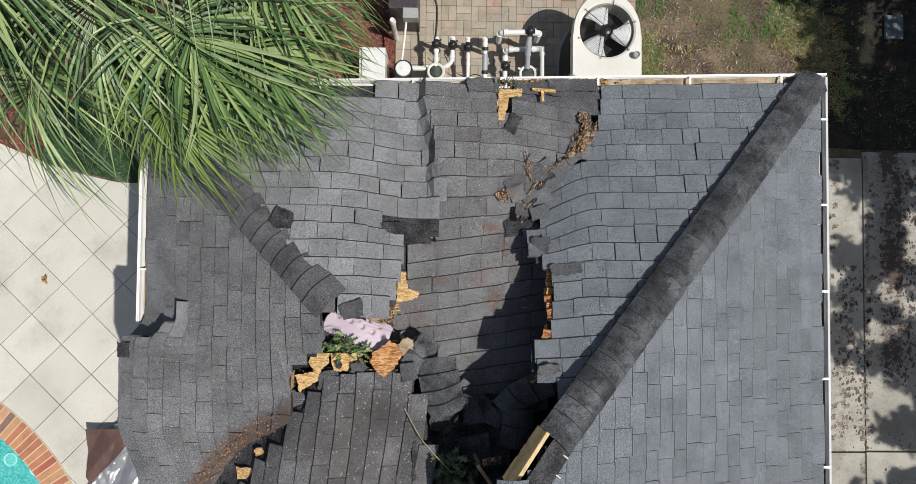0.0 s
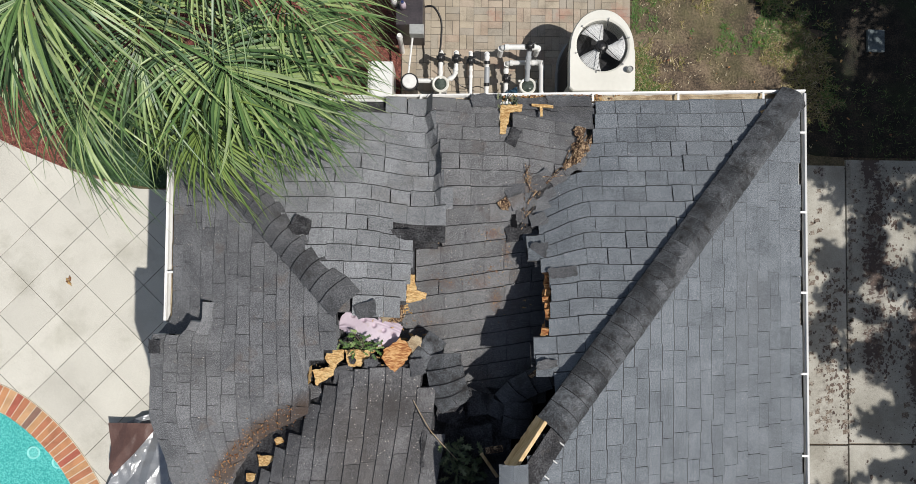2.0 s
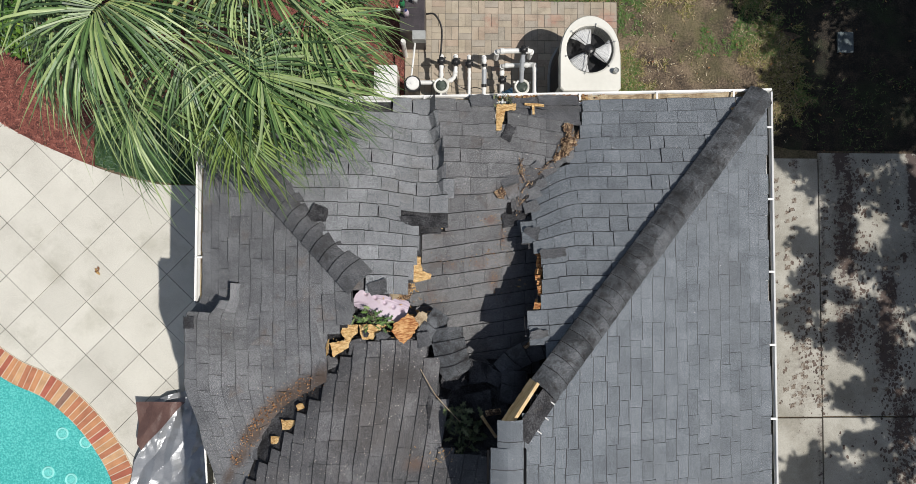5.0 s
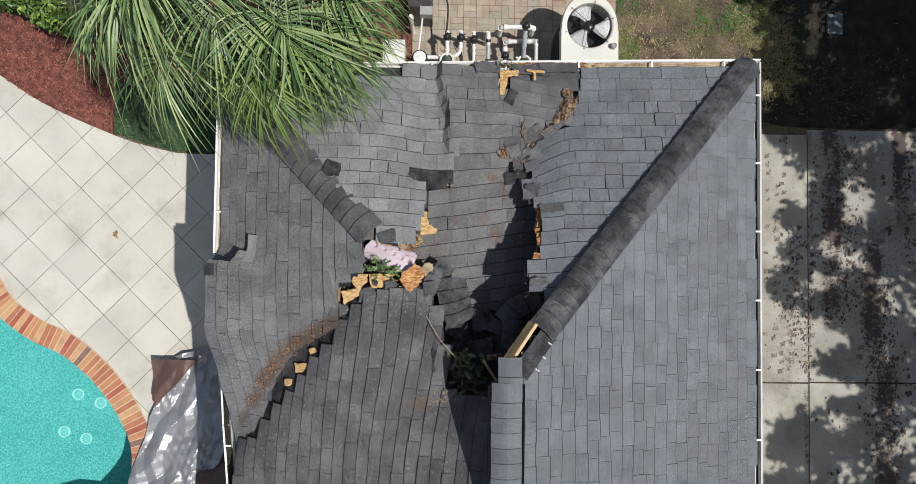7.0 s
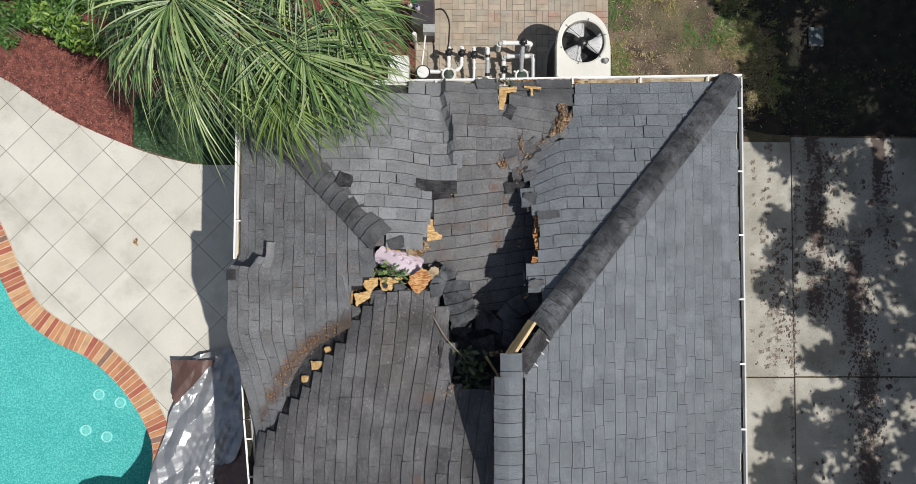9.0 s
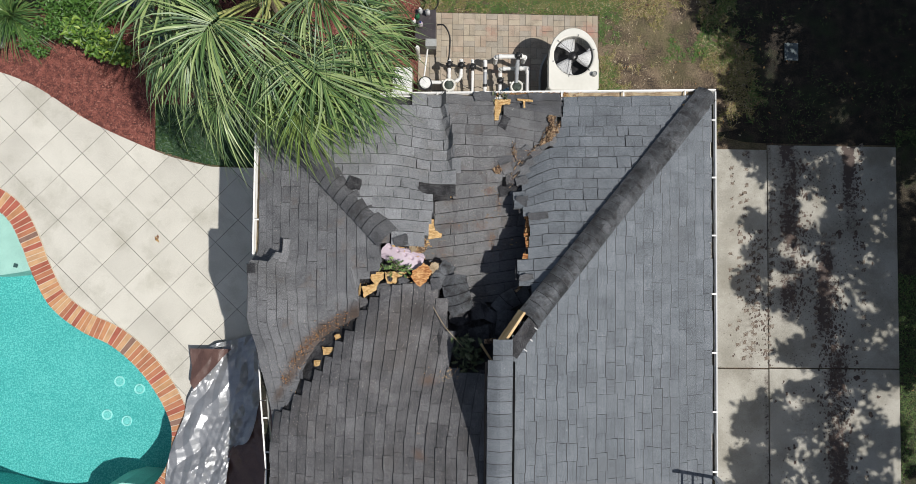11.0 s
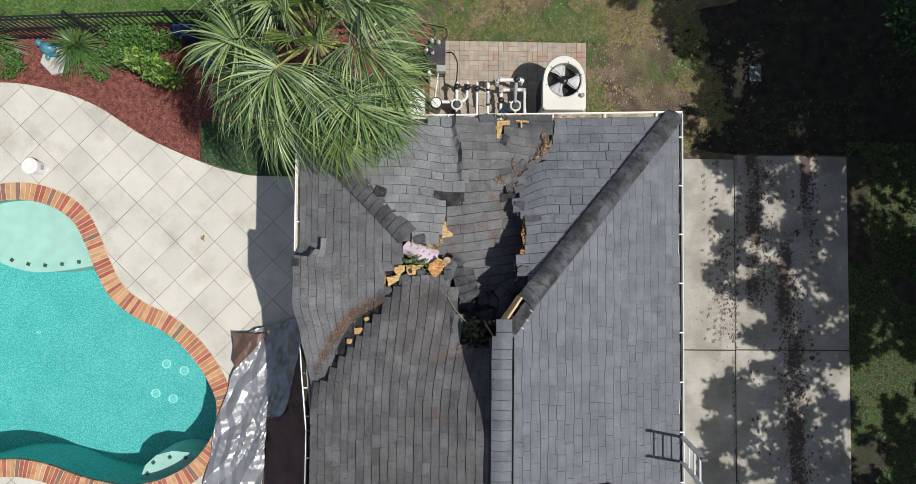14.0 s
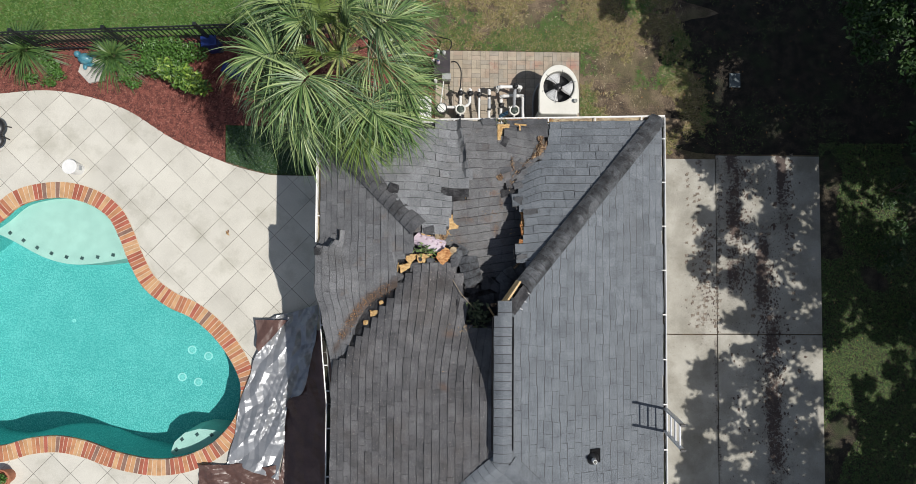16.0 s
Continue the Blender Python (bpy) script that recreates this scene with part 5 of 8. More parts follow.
# ---- debris on the roof ----
def plate(name, c, size, turn, mat, label, category, seed=0, thick=0.014, cuts=9, group=""):
    """A torn flat piece with a ragged outline."""
    rng = random.Random(seed)
    bm = bmesh.new()
    pts = []
    w, h = size
    corners = [(-w / 2, -h / 2), (w / 2, -h / 2), (w / 2, h / 2), (-w / 2, h / 2)]
    for (ax, ay), (bx, by) in zip(corners, corners[1:] + corners[:1]):
        for k in range(cuts // 3):
            f = k / (cuts // 3)
            j = 0.10 * min(w, h)
            pts.append((ax + (bx - ax) * f + rng.uniform(-j, j), ay + (by - ay) * f + rng.uniform(-j, j)))
    prism(bm, pts, -thick / 2, thick / 2)
    ob = solo(name, bm, mat, label, category, group)
    ob.matrix_world = pose(*c, *turn)
    return ob


def shard(name, outline, z, tilt, mat, label, category, thick=0.014, group="", seed=0, ragged=0.008):
    """A torn board of the given outline at height z in its middle, tilted (rise to the east, rise to the north), with a ragged edge."""
    rng = random.Random(seed)
    cx, cy = sum(p[0] for p in outline) / len(outline), sum(p[1] for p in outline) / len(outline)
    edge = []
    for (ax, ay), (bx, by) in zip(outline, outline[1:] + outline[:1]):
        n = max(1, int(math.hypot(bx - ax, by - ay) / 0.022))
        for k in range(n):
            j = ragged if k else ragged * 0.3
            edge.append((ax + (bx - ax) * k / n - cx + rng.uniform(-j, j), ay + (by - ay) * k / n - cy + rng.uniform(-j, j)))
    bm = bmesh.new()
    prism(bm, edge, -thick / 2, thick / 2)
    for v in bm.verts:
        v.co.z += v.co.x * tilt[0] + v.co.y * tilt[1]
    ob = solo(name, bm, mat, label, category, group)
    ob.location = (cx, cy, z)
    return ob


CHIP = "torn boards on the roof"
BOARD = "splintered yellow strand board exposed on the roof"
shard("board_fragment", [(-1.43, 0.58), (-1.40, 0.66), (-1.24, 0.66), (-1.25, 0.57), (-1.31, 0.52), (-1.34, 0.42), (-1.45, 0.35), (-1.50, 0.31), (-1.55, 0.46), (-1.37, 0.50)], 3.03, (0.10, 0.05), OSB, BOARD, "board", group=CHIP, seed=101)
shard("board_fragment", [(-1.23, 0.665), (-0.94, 0.66), (-1.05, 0.56), (-1.08, 0.51), (-1.19, 0.50), (-1.22, 0.57)], 3.07, (0.03, 0.05), OSB, BOARD, "board", group=CHIP, seed=109)
shard("torn_shingle", [(-1.19, 0.60), (-1.15, 0.62), (-1.12, 0.57), (-1.14, 0.53), (-1.18, 0.54)], 3.10, (0.05, 0.1), FELT, "scrap of black felt on the broken board", "roofing felt", 0.008, "torn felt", 141, 0.010)
shard("torn_shingle", [(-1.04, 0.58), (-0.95, 0.60), (-0.88, 0.55), (-0.97, 0.49), (-1.05, 0.51)], 3.12, (0.05, 0.1), CAP, "torn dark shingle at the edge of the hole", "shingle", 0.010, "broken shingles", 142, 0.010)
shard("torn_shingle", [(-1.33, 0.48), (-1.20, 0.53), (-1.12, 0.46), (-1.16, 0.36), (-1.34, 0.34)], 3.06, (0.25, -0.05), SHINGLE_BROWN, "torn dark shingle at the edge of the hole", "shingle", 0.010, "broken shingles", 143, 0.010)
shard("torn_shingle", [(-0.62, 0.58), (-0.50, 0.60), (-0.46, 0.46), (-0.60, 0.42)], 3.12, (0.05, -0.15), CAP, "torn dark shingle at the edge of the hole", "shingle", 0.010, "broken shingles", 144, 0.008)
shard("torn_shingle", [(-1.42, 1.00), (-1.27, 0.95), (-1.26, 0.82), (-1.31, 0.68), (-1.43, 0.66)], 3.17, (0.30, 0.05), SHINGLE_DIRTY, "torn dark shingle at the edge of the hole", "shingle", 0.010, "broken shingles", 145, 0.008)
shard("torn_shingle", [(-1.60, 0.34), (-1.47, 0.30), (-1.42, 0.20), (-1.52, 0.12), (-1.61, 0.16)], 2.99, (0.30, 0.15), SHINGLE_BROWN, "torn dark shingle at the edge of the hole", "shingle", 0.010, "broken shingles", 146, 0.010)
shard("felt_strip", [(-1.12, 1.10), (-0.92, 1.16), (-0.90, 1.02), (-1.06, 0.98)], 3.42, (0.10, -0.30), CAP, "dark shingle flap over the foam panel", "shingle", 0.010, "broken shingles", 147, 0.006)
shard("board_fragment", [(-1.645, 0.53), (-1.60, 0.53), (-1.615, 0.34), (-1.645, 0.36)], 3.04, (0.5, 0.0), LUMBER, "pale splintered board end standing in the crack", "board", group=CHIP, seed=102, ragged=0.004)
shard("board_fragment", [(-1.575, 0.49), (-1.545, 0.51), (-1.555, 0.36), (-1.585, 0.32)], 3.03, (0.8, 0.0), OSB, BOARD, "board", group=CHIP, seed=103, ragged=0.004)
shard("board_fragment", [(-0.65, 1.39), (-0.59, 1.38), (-0.57, 1.23), (-0.52, 1.21), (-0.52, 1.13), (-0.67, 1.11)], 3.0, (0.02, -0.05), OSB, BOARD, "board", group=CHIP, seed=104)
shard("felt_strip", [(-0.57, 1.43), (-0.40, 1.44), (-0.39, 1.27), (-0.55, 1.23)], 2.885, (0.0, -0.02), CAP, "dark shingle stripped of its grit", "shingle", 0.008, "torn felt", 148, 0.006)
shard("board_fragment", [(0.24, 3.10), (0.46, 3.12), (0.46, 3.04), (0.34, 3.02), (0.29, 2.79), (0.23, 2.79)], 2.765, (0.0, -0.33), OSB, BOARD, "board", group=CHIP, seed=105)
shard("board_fragment", [(-0.80, 1.07), (-0.70, 1.12), (-0.68, 0.98), (-0.74, 0.90), (-0.86, 0.94)], 3.03, (0.3, 0.1), ROTTEN, "dark splintered board end under the torn slope", "board", group=CHIP, seed=106, ragged=0.014)
shard("board_fragment", [(-1.18, 1.06), (-1.03, 1.07), (-0.92, 1.03), (-1.00, 0.98), (-1.13, 1.0)], 3.12, (0.1, 0.2), OSB, BOARD, "board", group=CHIP, seed=107, ragged=0.012)
shard("board_fragment", [(-0.94, 1.03), (-0.85, 1.06), (-0.80, 0.97), (-0.88, 0.92)], 3.10, (0.2, 0.1), SOIL, "crumbled pale insulation under the torn slope", "insulation", group=CHIP, seed=108, ragged=0.016, thick=0.03)
for k, (c, s, r) in enumerate((
        ((-0.40, 1.71, 2.93), (0.13, 0.09), (8, 0, -8)), ((-0.56, 1.17, 2.90), (0.16, 0.07), (0, 10, 0)),
        ((0.67, 3.10, 2.735), (0.22, 0.028), (10, 0, -4)), ((0.655, 3.04, 2.755), (0.026, 0.11), (10, 0, 4)),
                ((-1.855, -0.21, 2.99), (0.08, 0.06), (0, -18, 20)), ((-1.98, -0.41, 2.97), (0.16, 0.11), (0, -18, 5)), ((-2.135, -0.58, 2.92), (0.10, 0.08), (0, -18, 0)), ((-2.465, -0.98, 2.80), (0.06, 0.06), (0, -18, 20)),
        ((2.95, 3.08, 2.72), (0.08, 0.04), (12, 0, 25)))):
    z = on_roof(c[0], c[1])
    c = (c[0], c[1], (z + 0.028) if z and abs(z - c[2]) < 0.25 else c[2])
    r = (-r[0] if c[1] > 0.9 else r[0], r[1], r[2])
    plate("board_fragment", c, s, r, OSB, "splintered yellow strand board exposed on the roof", "board", seed=k, group=CHIP)
# the broken deck edge beside the deep trough
bm = bmesh.new()
rng = random.Random(8)
for k in range(16):
    y = 1.44 - k * 0.054
    if 0.80 < y < 0.84:
        continue
    x = 0.655 + 0.012 * math.sin(k) - (0.03 if y < 0.9 else 0)
    z = EAVE + PN * (NE_Y - y) - 0.12
    box(bm, (x, y, z - 0.03), (0.055 + rng.uniform(-0.012, 0.02), 0.058, 0.14 + rng.uniform(-0.05, 0.05)), pose(0, 0, 0, rng.uniform(-12, 12), rng.uniform(-25, 5), rng.uniform(-14, 14)))
solo("deck_edge", bm, ORANGE_OSB, "splintered strand board edge along the torn slope", "board", CHIP)
shard("broken_board", [(-0.86, 0.68), (-0.79, 0.72), (-0.71, 0.79), (-0.65, 0.75), (-0.60, 0.67), (-0.64, 0.58), (-0.76, 0.46), (-0.83, 0.53), (-0.88, 0.60)], 3.13, (-0.1, 0.10), ORANGE_OSB, "shattered orange strand board panel on the shingles", "board", thick=0.03, seed=31, ragged=0.009)

shard("board_fragment", [(-0.66, 0.74), (-0.60, 0.80), (-0.51, 0.79), (-0.52, 0.69), (-0.60, 0.64)], 3.04, (-0.1, 0.15), SOIL, "crumbled pale insulation under the torn slope", "insulation", group=CHIP, seed=110, ragged=0.016, thick=0.03)
# dark underlay and rubble that fill the break
bm = bmesh.new()
prev = None
for i in range(41):
    row = []
    for j in range(33):
        x, y = -1.66 + 1.16 * i / 40, 0.34 + 0.88 * j / 32
        z = 2.90 + 0.06 * noise.noise((x * 6, y * 6, 5.0)) + 0.05 * abs(noise.noise((x * 13, y * 13, 2.0))) + 0.10 * ramp(y, 0.7, 1.2) * (1 - ramp(x, -0.9, -0.6)) - 0.16 * ramp(x, -0.88, -0.72)
        row.append(bm.verts.new((x, y, z)))
    if prev:
        for j in range(32):
            bm.faces.new((prev[j], row[j], row[j + 1], prev[j + 1]))
    prev = row
sol = solo("felt_sheet", bm, FELT, "crumpled black felt under the torn boards", "roofing felt", "torn felt").modifiers.new("thick", "SOLIDIFY")
sol.thickness = 0.004

# foam panel with round dimples
foam = thing("foam_panel", "crumpled lilac foam insulation panel with round dimples", "insulation", at=(-1.00, 0.875, 3.07))
foam.rotation_euler = (radians(-7), radians(6), radians(-20))
bm = bmesh.new()
nx, ny = 64, 34
grid = {}
for i in range(nx + 1):
    for j in range(ny + 1):
        x, y = (i / nx - 0.5) * 0.58, (j / ny - 0.5) * 0.24
        z = 0.012 * math.sin(x * 9 + 1)
        for cx in (-0.19, -0.08, 0.03, 0.13, 0.23):
            q = math.hypot(x - cx, y - 0.035 + 0.02 * math.sin(cx * 8)) / 0.026
            z -= 0.034 * max(0.0, 1 - q * q)
        if x > -0.1:
            z += 0.022 * max(0.0, 1 - abs(y - 0.095) / 0.014) - 0.02 * max(0.0, 1 - abs(y - 0.065) / 0.014)
        if x < -0.12:
            z -= 0.6 * max(0.0, -0.06 - y) - 0.02 * max(0.0, 1 - abs(y + 0.07) / 0.03)
        y -= 0.018 * max(0, 7 - i) * j / ny
        grid[i, j] = bm.verts.new((x, y + 0.02 * math.sin(x * 14) * (j / ny - 0.5) + (0.008 * math.sin(i * 2.1) + 0.012 * math.sin(i * 0.35)) * max(0, 1 - min(j, ny - j) / 4), z))
for i in range(nx):
    for j in range(ny):
        if not (18 + (ny - j) < i < 27 - (ny - j) // 2 and j > ny - 9):
            bm.faces.new((grid[i, j], grid[i + 1, j], grid[i + 1, j + 1], grid[i, j + 1]))
bmesh.ops.delete(bm, geom=[v for v in bm.verts if not v.link_faces], context="VERTS")
fo = part("foam_sheet", bm, FOAM, foam, smooth=True)
sol = fo.modifiers.new("thick", "SOLIDIFY")
sol.thickness = 0.012

# felt left bare, and flaps of it
for n_, (c, s, r, seed) in enumerate((((0.10, 3.16, 2.705), (0.30, 0.15), (17, 0, 0), 2), ((0.62, 3.13, 2.70), (0.42, 0.14), (17, 0, -2), 3), ((0.95, 3.16, 2.70), (0.46, 0.13), (18, 0, 0), 4),
                     ((0.37, 2.76, 2.80), (0.11, 0.20), (16, 0, -24), 5), ((0.42, 1.80, 2.96), (0.26, 0.16), (4, 8, 12), 7), ((0.58, 1.62, 3.14), (0.16, 0.14), (0, -25, 0), 8),
                     ((0.78, 1.42, 3.44), (0.26, 0.10), (22, 0, 6), 9), ((-2.98, 0.69, 3.10), (0.13, 0.13), (0, -20, 0), 11),
                     ((0.60, 0.60, 3.76), (0.18, 0.12), (18, 0, 6), 13), ((-1.72, -0.02, 2.95), (0.26, 0.16), (0, -14, 40), 16),
                     ((-0.42, 0.42, 2.80), (0.30, 0.20), (0, 10, 40), 17), ((-1.02, 1.04, 3.31), (0.26, 0.09), (16, 0, -10), 18), ((0.79, 3.03, 2.69), (0.84, 0.30), (16, 0, -2), 19))):
    z = on_roof(c[0], c[1])
    c = (c[0], c[1], (z + 0.026) if z and abs(z - c[2]) < 0.25 else c[2])
    r = (-r[0] if c[1] > 0.9 else r[0], r[1], r[2])
    plate("felt_patch", c, s, r, CAP if seed in (2, 3, 4, 6, 8, 9, 13, 19) else FELT, "torn black roofing felt laid bare on the roof", "roofing felt", seed=seed + 50, thick=0.006, group="torn felt", cuts=21)
shard("felt_strip", [(-0.82, 1.80), (-0.60, 1.81), (-0.38, 1.76), (-0.34, 1.71), (-0.42, 1.69), (-0.68, 1.70), (-0.77, 1.73)], 3.15, (0.0, -0.36), FELT, "black felt bared where a shingle tore off", "roofing felt", 0.006, "torn felt", 132, 0.006)
shard("felt_strip", [(0.25, 2.26), (0.47, 2.29), (0.48, 2.19), (0.30, 2.13)], (on_roof(0.38, 2.22) or 2.9) + 0.028, (-0.05, -0.33), CAP, "black felt bared where a shingle tore off", "roofing felt", 0.006, "torn felt", 133, 0.006)
shard("felt_flap", [(-1.79, 1.74), (-1.69, 1.93), (-1.54, 1.87), (-1.56, 1.74)], (on_roof(-1.64, 1.82) or 3.1) + 0.045, (0.10, -0.15), FELT, "curled dark shingle flap standing off the roof", "roofing felt", 0.008, "torn felt", 134, 0.008)
# Black plate laid on top, its colour in place of a dark void.
shard("felt_strip", [(0.34, 1.97), (0.40, 1.98), (0.39, 1.84), (0.34, 1.85)], (on_roof(0.37, 1.91) or 2.9) + 0.028, (-0.05, -0.3), VENT, "black plate standing in for a dark gap between the shingles", "roofing felt", 0.006, "torn felt", 135, 0.005)
shard("torn_shingle", [(0.32, 2.11), (0.46, 2.21), (0.48, 2.05), (0.36, 2.00)], (on_roof(0.40, 2.10) or 2.9) + 0.03, (0.0, -0.3), SHINGLE_RUST, "pale torn shingle tilted beside the crack", "shingle", 0.008, "broken shingles", 136, 0.005)

shard("torn_shingle", [(-2.49, -0.71), (-2.34, -0.69), (-2.33, -0.80), (-2.51, -0.82)], 2.835, (0.4, 0.05), CAP, "dark shingle scrap under the crease", "shingle", 0.008, "broken shingles", 121, 0.004)
shard("torn_shingle", [(-1.72, 0.05), (-1.55, 0.12), (-1.53, -0.06), (-1.70, -0.10)], 2.99, (0.3, 0.2), SHINGLE_BROWN, "dark shingle scrap under the crease", "shingle", 0.008, "broken shingles", 123, 0.006)

# Strip added so its black gives the crack the darkness of a gap.
shard("felt_strip", [(1.02, 2.54), (0.84, 2.43), (0.66, 2.32), (0.52, 2.18), (0.44, 2.00), (0.42, 1.86), (0.52, 1.84), (0.56, 2.02), (0.64, 2.16), (0.78, 2.30), (1.0, 2.46)], 2.895, (-0.05, -0.20), FELT, "black strip added to darken the crack of the slope", "roofing felt", 0.01, "torn felt", 131, 0.02)

# broken shingles along the crack
rng = random.Random(58)
for x, y, w, h, turn in ((0.58, 2.28, 0.17, 0.14, 22), (0.66, 2.36, 0.15, 0.12, 38), (0.50, 2.10, 0.16, 0.15, 24), (0.62, 2.06, 0.20, 0.13, 30), (0.80, 2.34, 0.16, 0.12, 32), (0.60, 1.92, 0.17, 0.13, 14),
                         (0.46, 1.94, 0.15, 0.11, -8), (0.70, 2.20, 0.14, 0.13, 27), (0.54, 1.74, 0.16, 0.13, 8), (0.92, 2.44, 0.14, 0.12, 30)):
    z = on_roof(x, y) or 2.95
    plate("broken_shingle", (x, y, z + 0.035), (w, h), (-16 + rng.uniform(-10, 10), rng.uniform(-14, 14), turn), rng.choice((SHINGLE_DIRTY, SHINGLE_DIRTY, SHINGLE_BROWN)),
          "broken grey shingle piece tilted along the crack", "shingle", seed=int(x * 100), thick=0.007, cuts=9, group="broken shingles")
# loose caps round the hole
def cap_strip(name, line, width, mat, label, drop=0.05, seed=0):
    """Cap shingles still lapped together, lying bent along a line."""
    rng = random.Random(seed)
    holder = thing(name, label, "shingles", "loose cap shingles")
    line = [Vector(p) for p in line]
    for k in range(len(line) - 1):
        p, q = line[k], line[k + 1] + (line[k + 1] - line[k]) * 0.15
        t = (q - p).normalized()
        side = t.cross(Vector((0, 0, 1))).normalized()
        up = side.cross(t)
        w = width * rng.uniform(0.94, 1.04)
        hi, lo = [], []
        for c, h in ((p, 0.030), (q, 0.006)):
            for s in range(7):
                f = s / 6 * 2 - 1
                v = c + side * (f * w / 2) - up * (drop * abs(f) ** 1.6 - h)
                hi.append(v)
                lo.append(v - up * 0.013 - t * 0.004)
        fs = [(s, s + 1, 8 + s, 7 + s) for s in range(6)]
        for s in range(6):
            fs += [(14 + s, 15 + s, s + 1, s), (22 + s, 21 + s, 7 + s, 8 + s)]
        fs += [(0, 7, 21, 14), (6, 20, 27, 13)]
        raw("cap_shingle", hi + lo, fs, mat, holder, edge=ASPHALT, tops=6)
    return holder


BESIDE = "loose strip of dark cap shingles beside the hole"
FALLEN = "loose strip of dark cap shingles fallen into the hole"
cap_strip("loose_caps", [(-0.30, 0.63, 3.07), (-0.29, 0.50, 3.11), (-0.265, 0.37, 3.12), (-0.23, 0.25, 3.09), (-0.19, 0.14, 3.04)], 0.34, CAP_OLD, BESIDE, seed=1)
cap_strip("loose_caps", [(-0.36, 0.78, 2.99), (-0.46, 0.64, 3.05), (-0.57, 0.50, 3.05)], 0.20, CAP_OLD, BESIDE, seed=2, drop=0.02)
cap_strip("loose_caps", [(-0.10, 0.33, 3.05), (-0.22, 0.23, 3.07), (-0.34, 0.14, 3.04)], 0.17, CAP_OLD, BESIDE, seed=3, drop=0.015)
cap_strip("loose_caps", [(0.42, 0.17, 2.98), (0.41, 0.01, 2.98), (0.39, -0.17, 2.93)], 0.27, CAP, FALLEN, seed=4)
cap_strip("loose_caps", [(0.70, 0.42, 3.06), (0.54, 0.36, 3.05), (0.40, 0.28, 3.03), (0.30, 0.16, 2.98)], 0.24, CAP, FALLEN, seed=5)
cap_strip("loose_caps", [(0.16, 0.02, 2.86), (0.22, 0.14, 2.88)], 0.22, CAP, FALLEN, seed=6, drop=0.02)
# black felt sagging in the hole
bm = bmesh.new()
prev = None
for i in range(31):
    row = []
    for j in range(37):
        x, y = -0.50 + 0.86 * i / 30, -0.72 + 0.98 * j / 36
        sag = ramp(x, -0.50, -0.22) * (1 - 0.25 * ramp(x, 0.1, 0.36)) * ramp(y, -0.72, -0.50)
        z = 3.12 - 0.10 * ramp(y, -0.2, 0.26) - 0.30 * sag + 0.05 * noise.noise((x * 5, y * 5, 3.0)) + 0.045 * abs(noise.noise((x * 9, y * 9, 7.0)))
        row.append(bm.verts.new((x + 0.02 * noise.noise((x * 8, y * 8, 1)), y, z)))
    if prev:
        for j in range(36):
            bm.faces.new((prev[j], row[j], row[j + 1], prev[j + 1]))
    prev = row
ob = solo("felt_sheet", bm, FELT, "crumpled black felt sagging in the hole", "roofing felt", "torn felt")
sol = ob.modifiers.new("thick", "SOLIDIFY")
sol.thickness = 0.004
shard("felt_flap", [(-0.12, -0.10), (0.16, -0.02), (0.18, -0.27), (0.0, -0.38), (-0.06, -0.24)], 2.98, (0.25, 0.12), FELT, "stiff black felt flap lying over the hole", "roofing felt", 0.008, "torn felt", 91, 0.005)
shard("felt_flap", [(-0.36, 0.14), (-0.14, 0.20), (-0.08, 0.02), (-0.22, -0.06), (-0.36, 0.0)], 2.98, (-0.3, 0.3), FELT, "stiff black felt flap lying over the hole", "roofing felt", 0.008, "torn felt", 92, 0.008)
shard("felt_flap", [(-0.08, 0.30), (0.14, 0.22), (0.12, 0.04), (-0.06, 0.02)], 2.92, (0.2, -0.35), FELT, "stiff black felt flap lying over the hole", "roofing felt", 0.008, "torn felt", 93, 0.008)

# exposed framing
def timber(name, a, b, w, h, mat, label, up=(0, 0, 1), group=""):
    bm = bmesh.new()
    beam(bm, a, b, w, h, up)
    bmesh.ops.bevel(bm, geom=bm.edges[:], offset=0.004, segments=1, affect="EDGES")
    return solo(name, bm, mat, label, "timber", group)


timber("hip_rafter", (0.545, 0.20, 3.865), (0.275, -0.20, 3.90), 0.032, 0.03, LUMBER, "broken pale pine hip rafter laid bare")
shard("rafter_side", [(0.53, 0.20), (0.25, -0.21), (0.215, -0.165), (0.485, 0.225)], 3.82, (1.6, -1.1), LUMBER, "pale pine board along the broken hip", "timber", 0.02, "", 111, 0.003)
bm = bmesh.new()
p, q, s = Vector((0.685, 0.10, 0)), Vector((0.375, -0.30, 0)), Vector((0.075, -0.06, 0))
corners = [Vector((v.x, v.y, EAVE + PE * (EE_X - v.x) + 0.024)) for v in (p - s, p + s, q + s, q - s)]
prism(bm, [(v.x, v.y) for v in corners], 0.0, 0.006)
for v in bm.verts:
    v.co.z += EAVE + PE * (EE_X - v.co.x) + 0.020
solo("felt_strip", bm, FELT, "dark felt strip along the bare hip edge", "roofing felt", "torn felt")
timber("broken_lath", (0.06, -0.27, 3.16), (0.22, -0.52, 3.05), 0.03, 0.02, LUMBER, "short snapped pine lath in the hole")
timber("broken_lath", (0.52, 0.42, 3.05), (0.64, 0.56, 3.2), 0.04, 0.02, ROTTEN, "splintered brown lath in the hole")
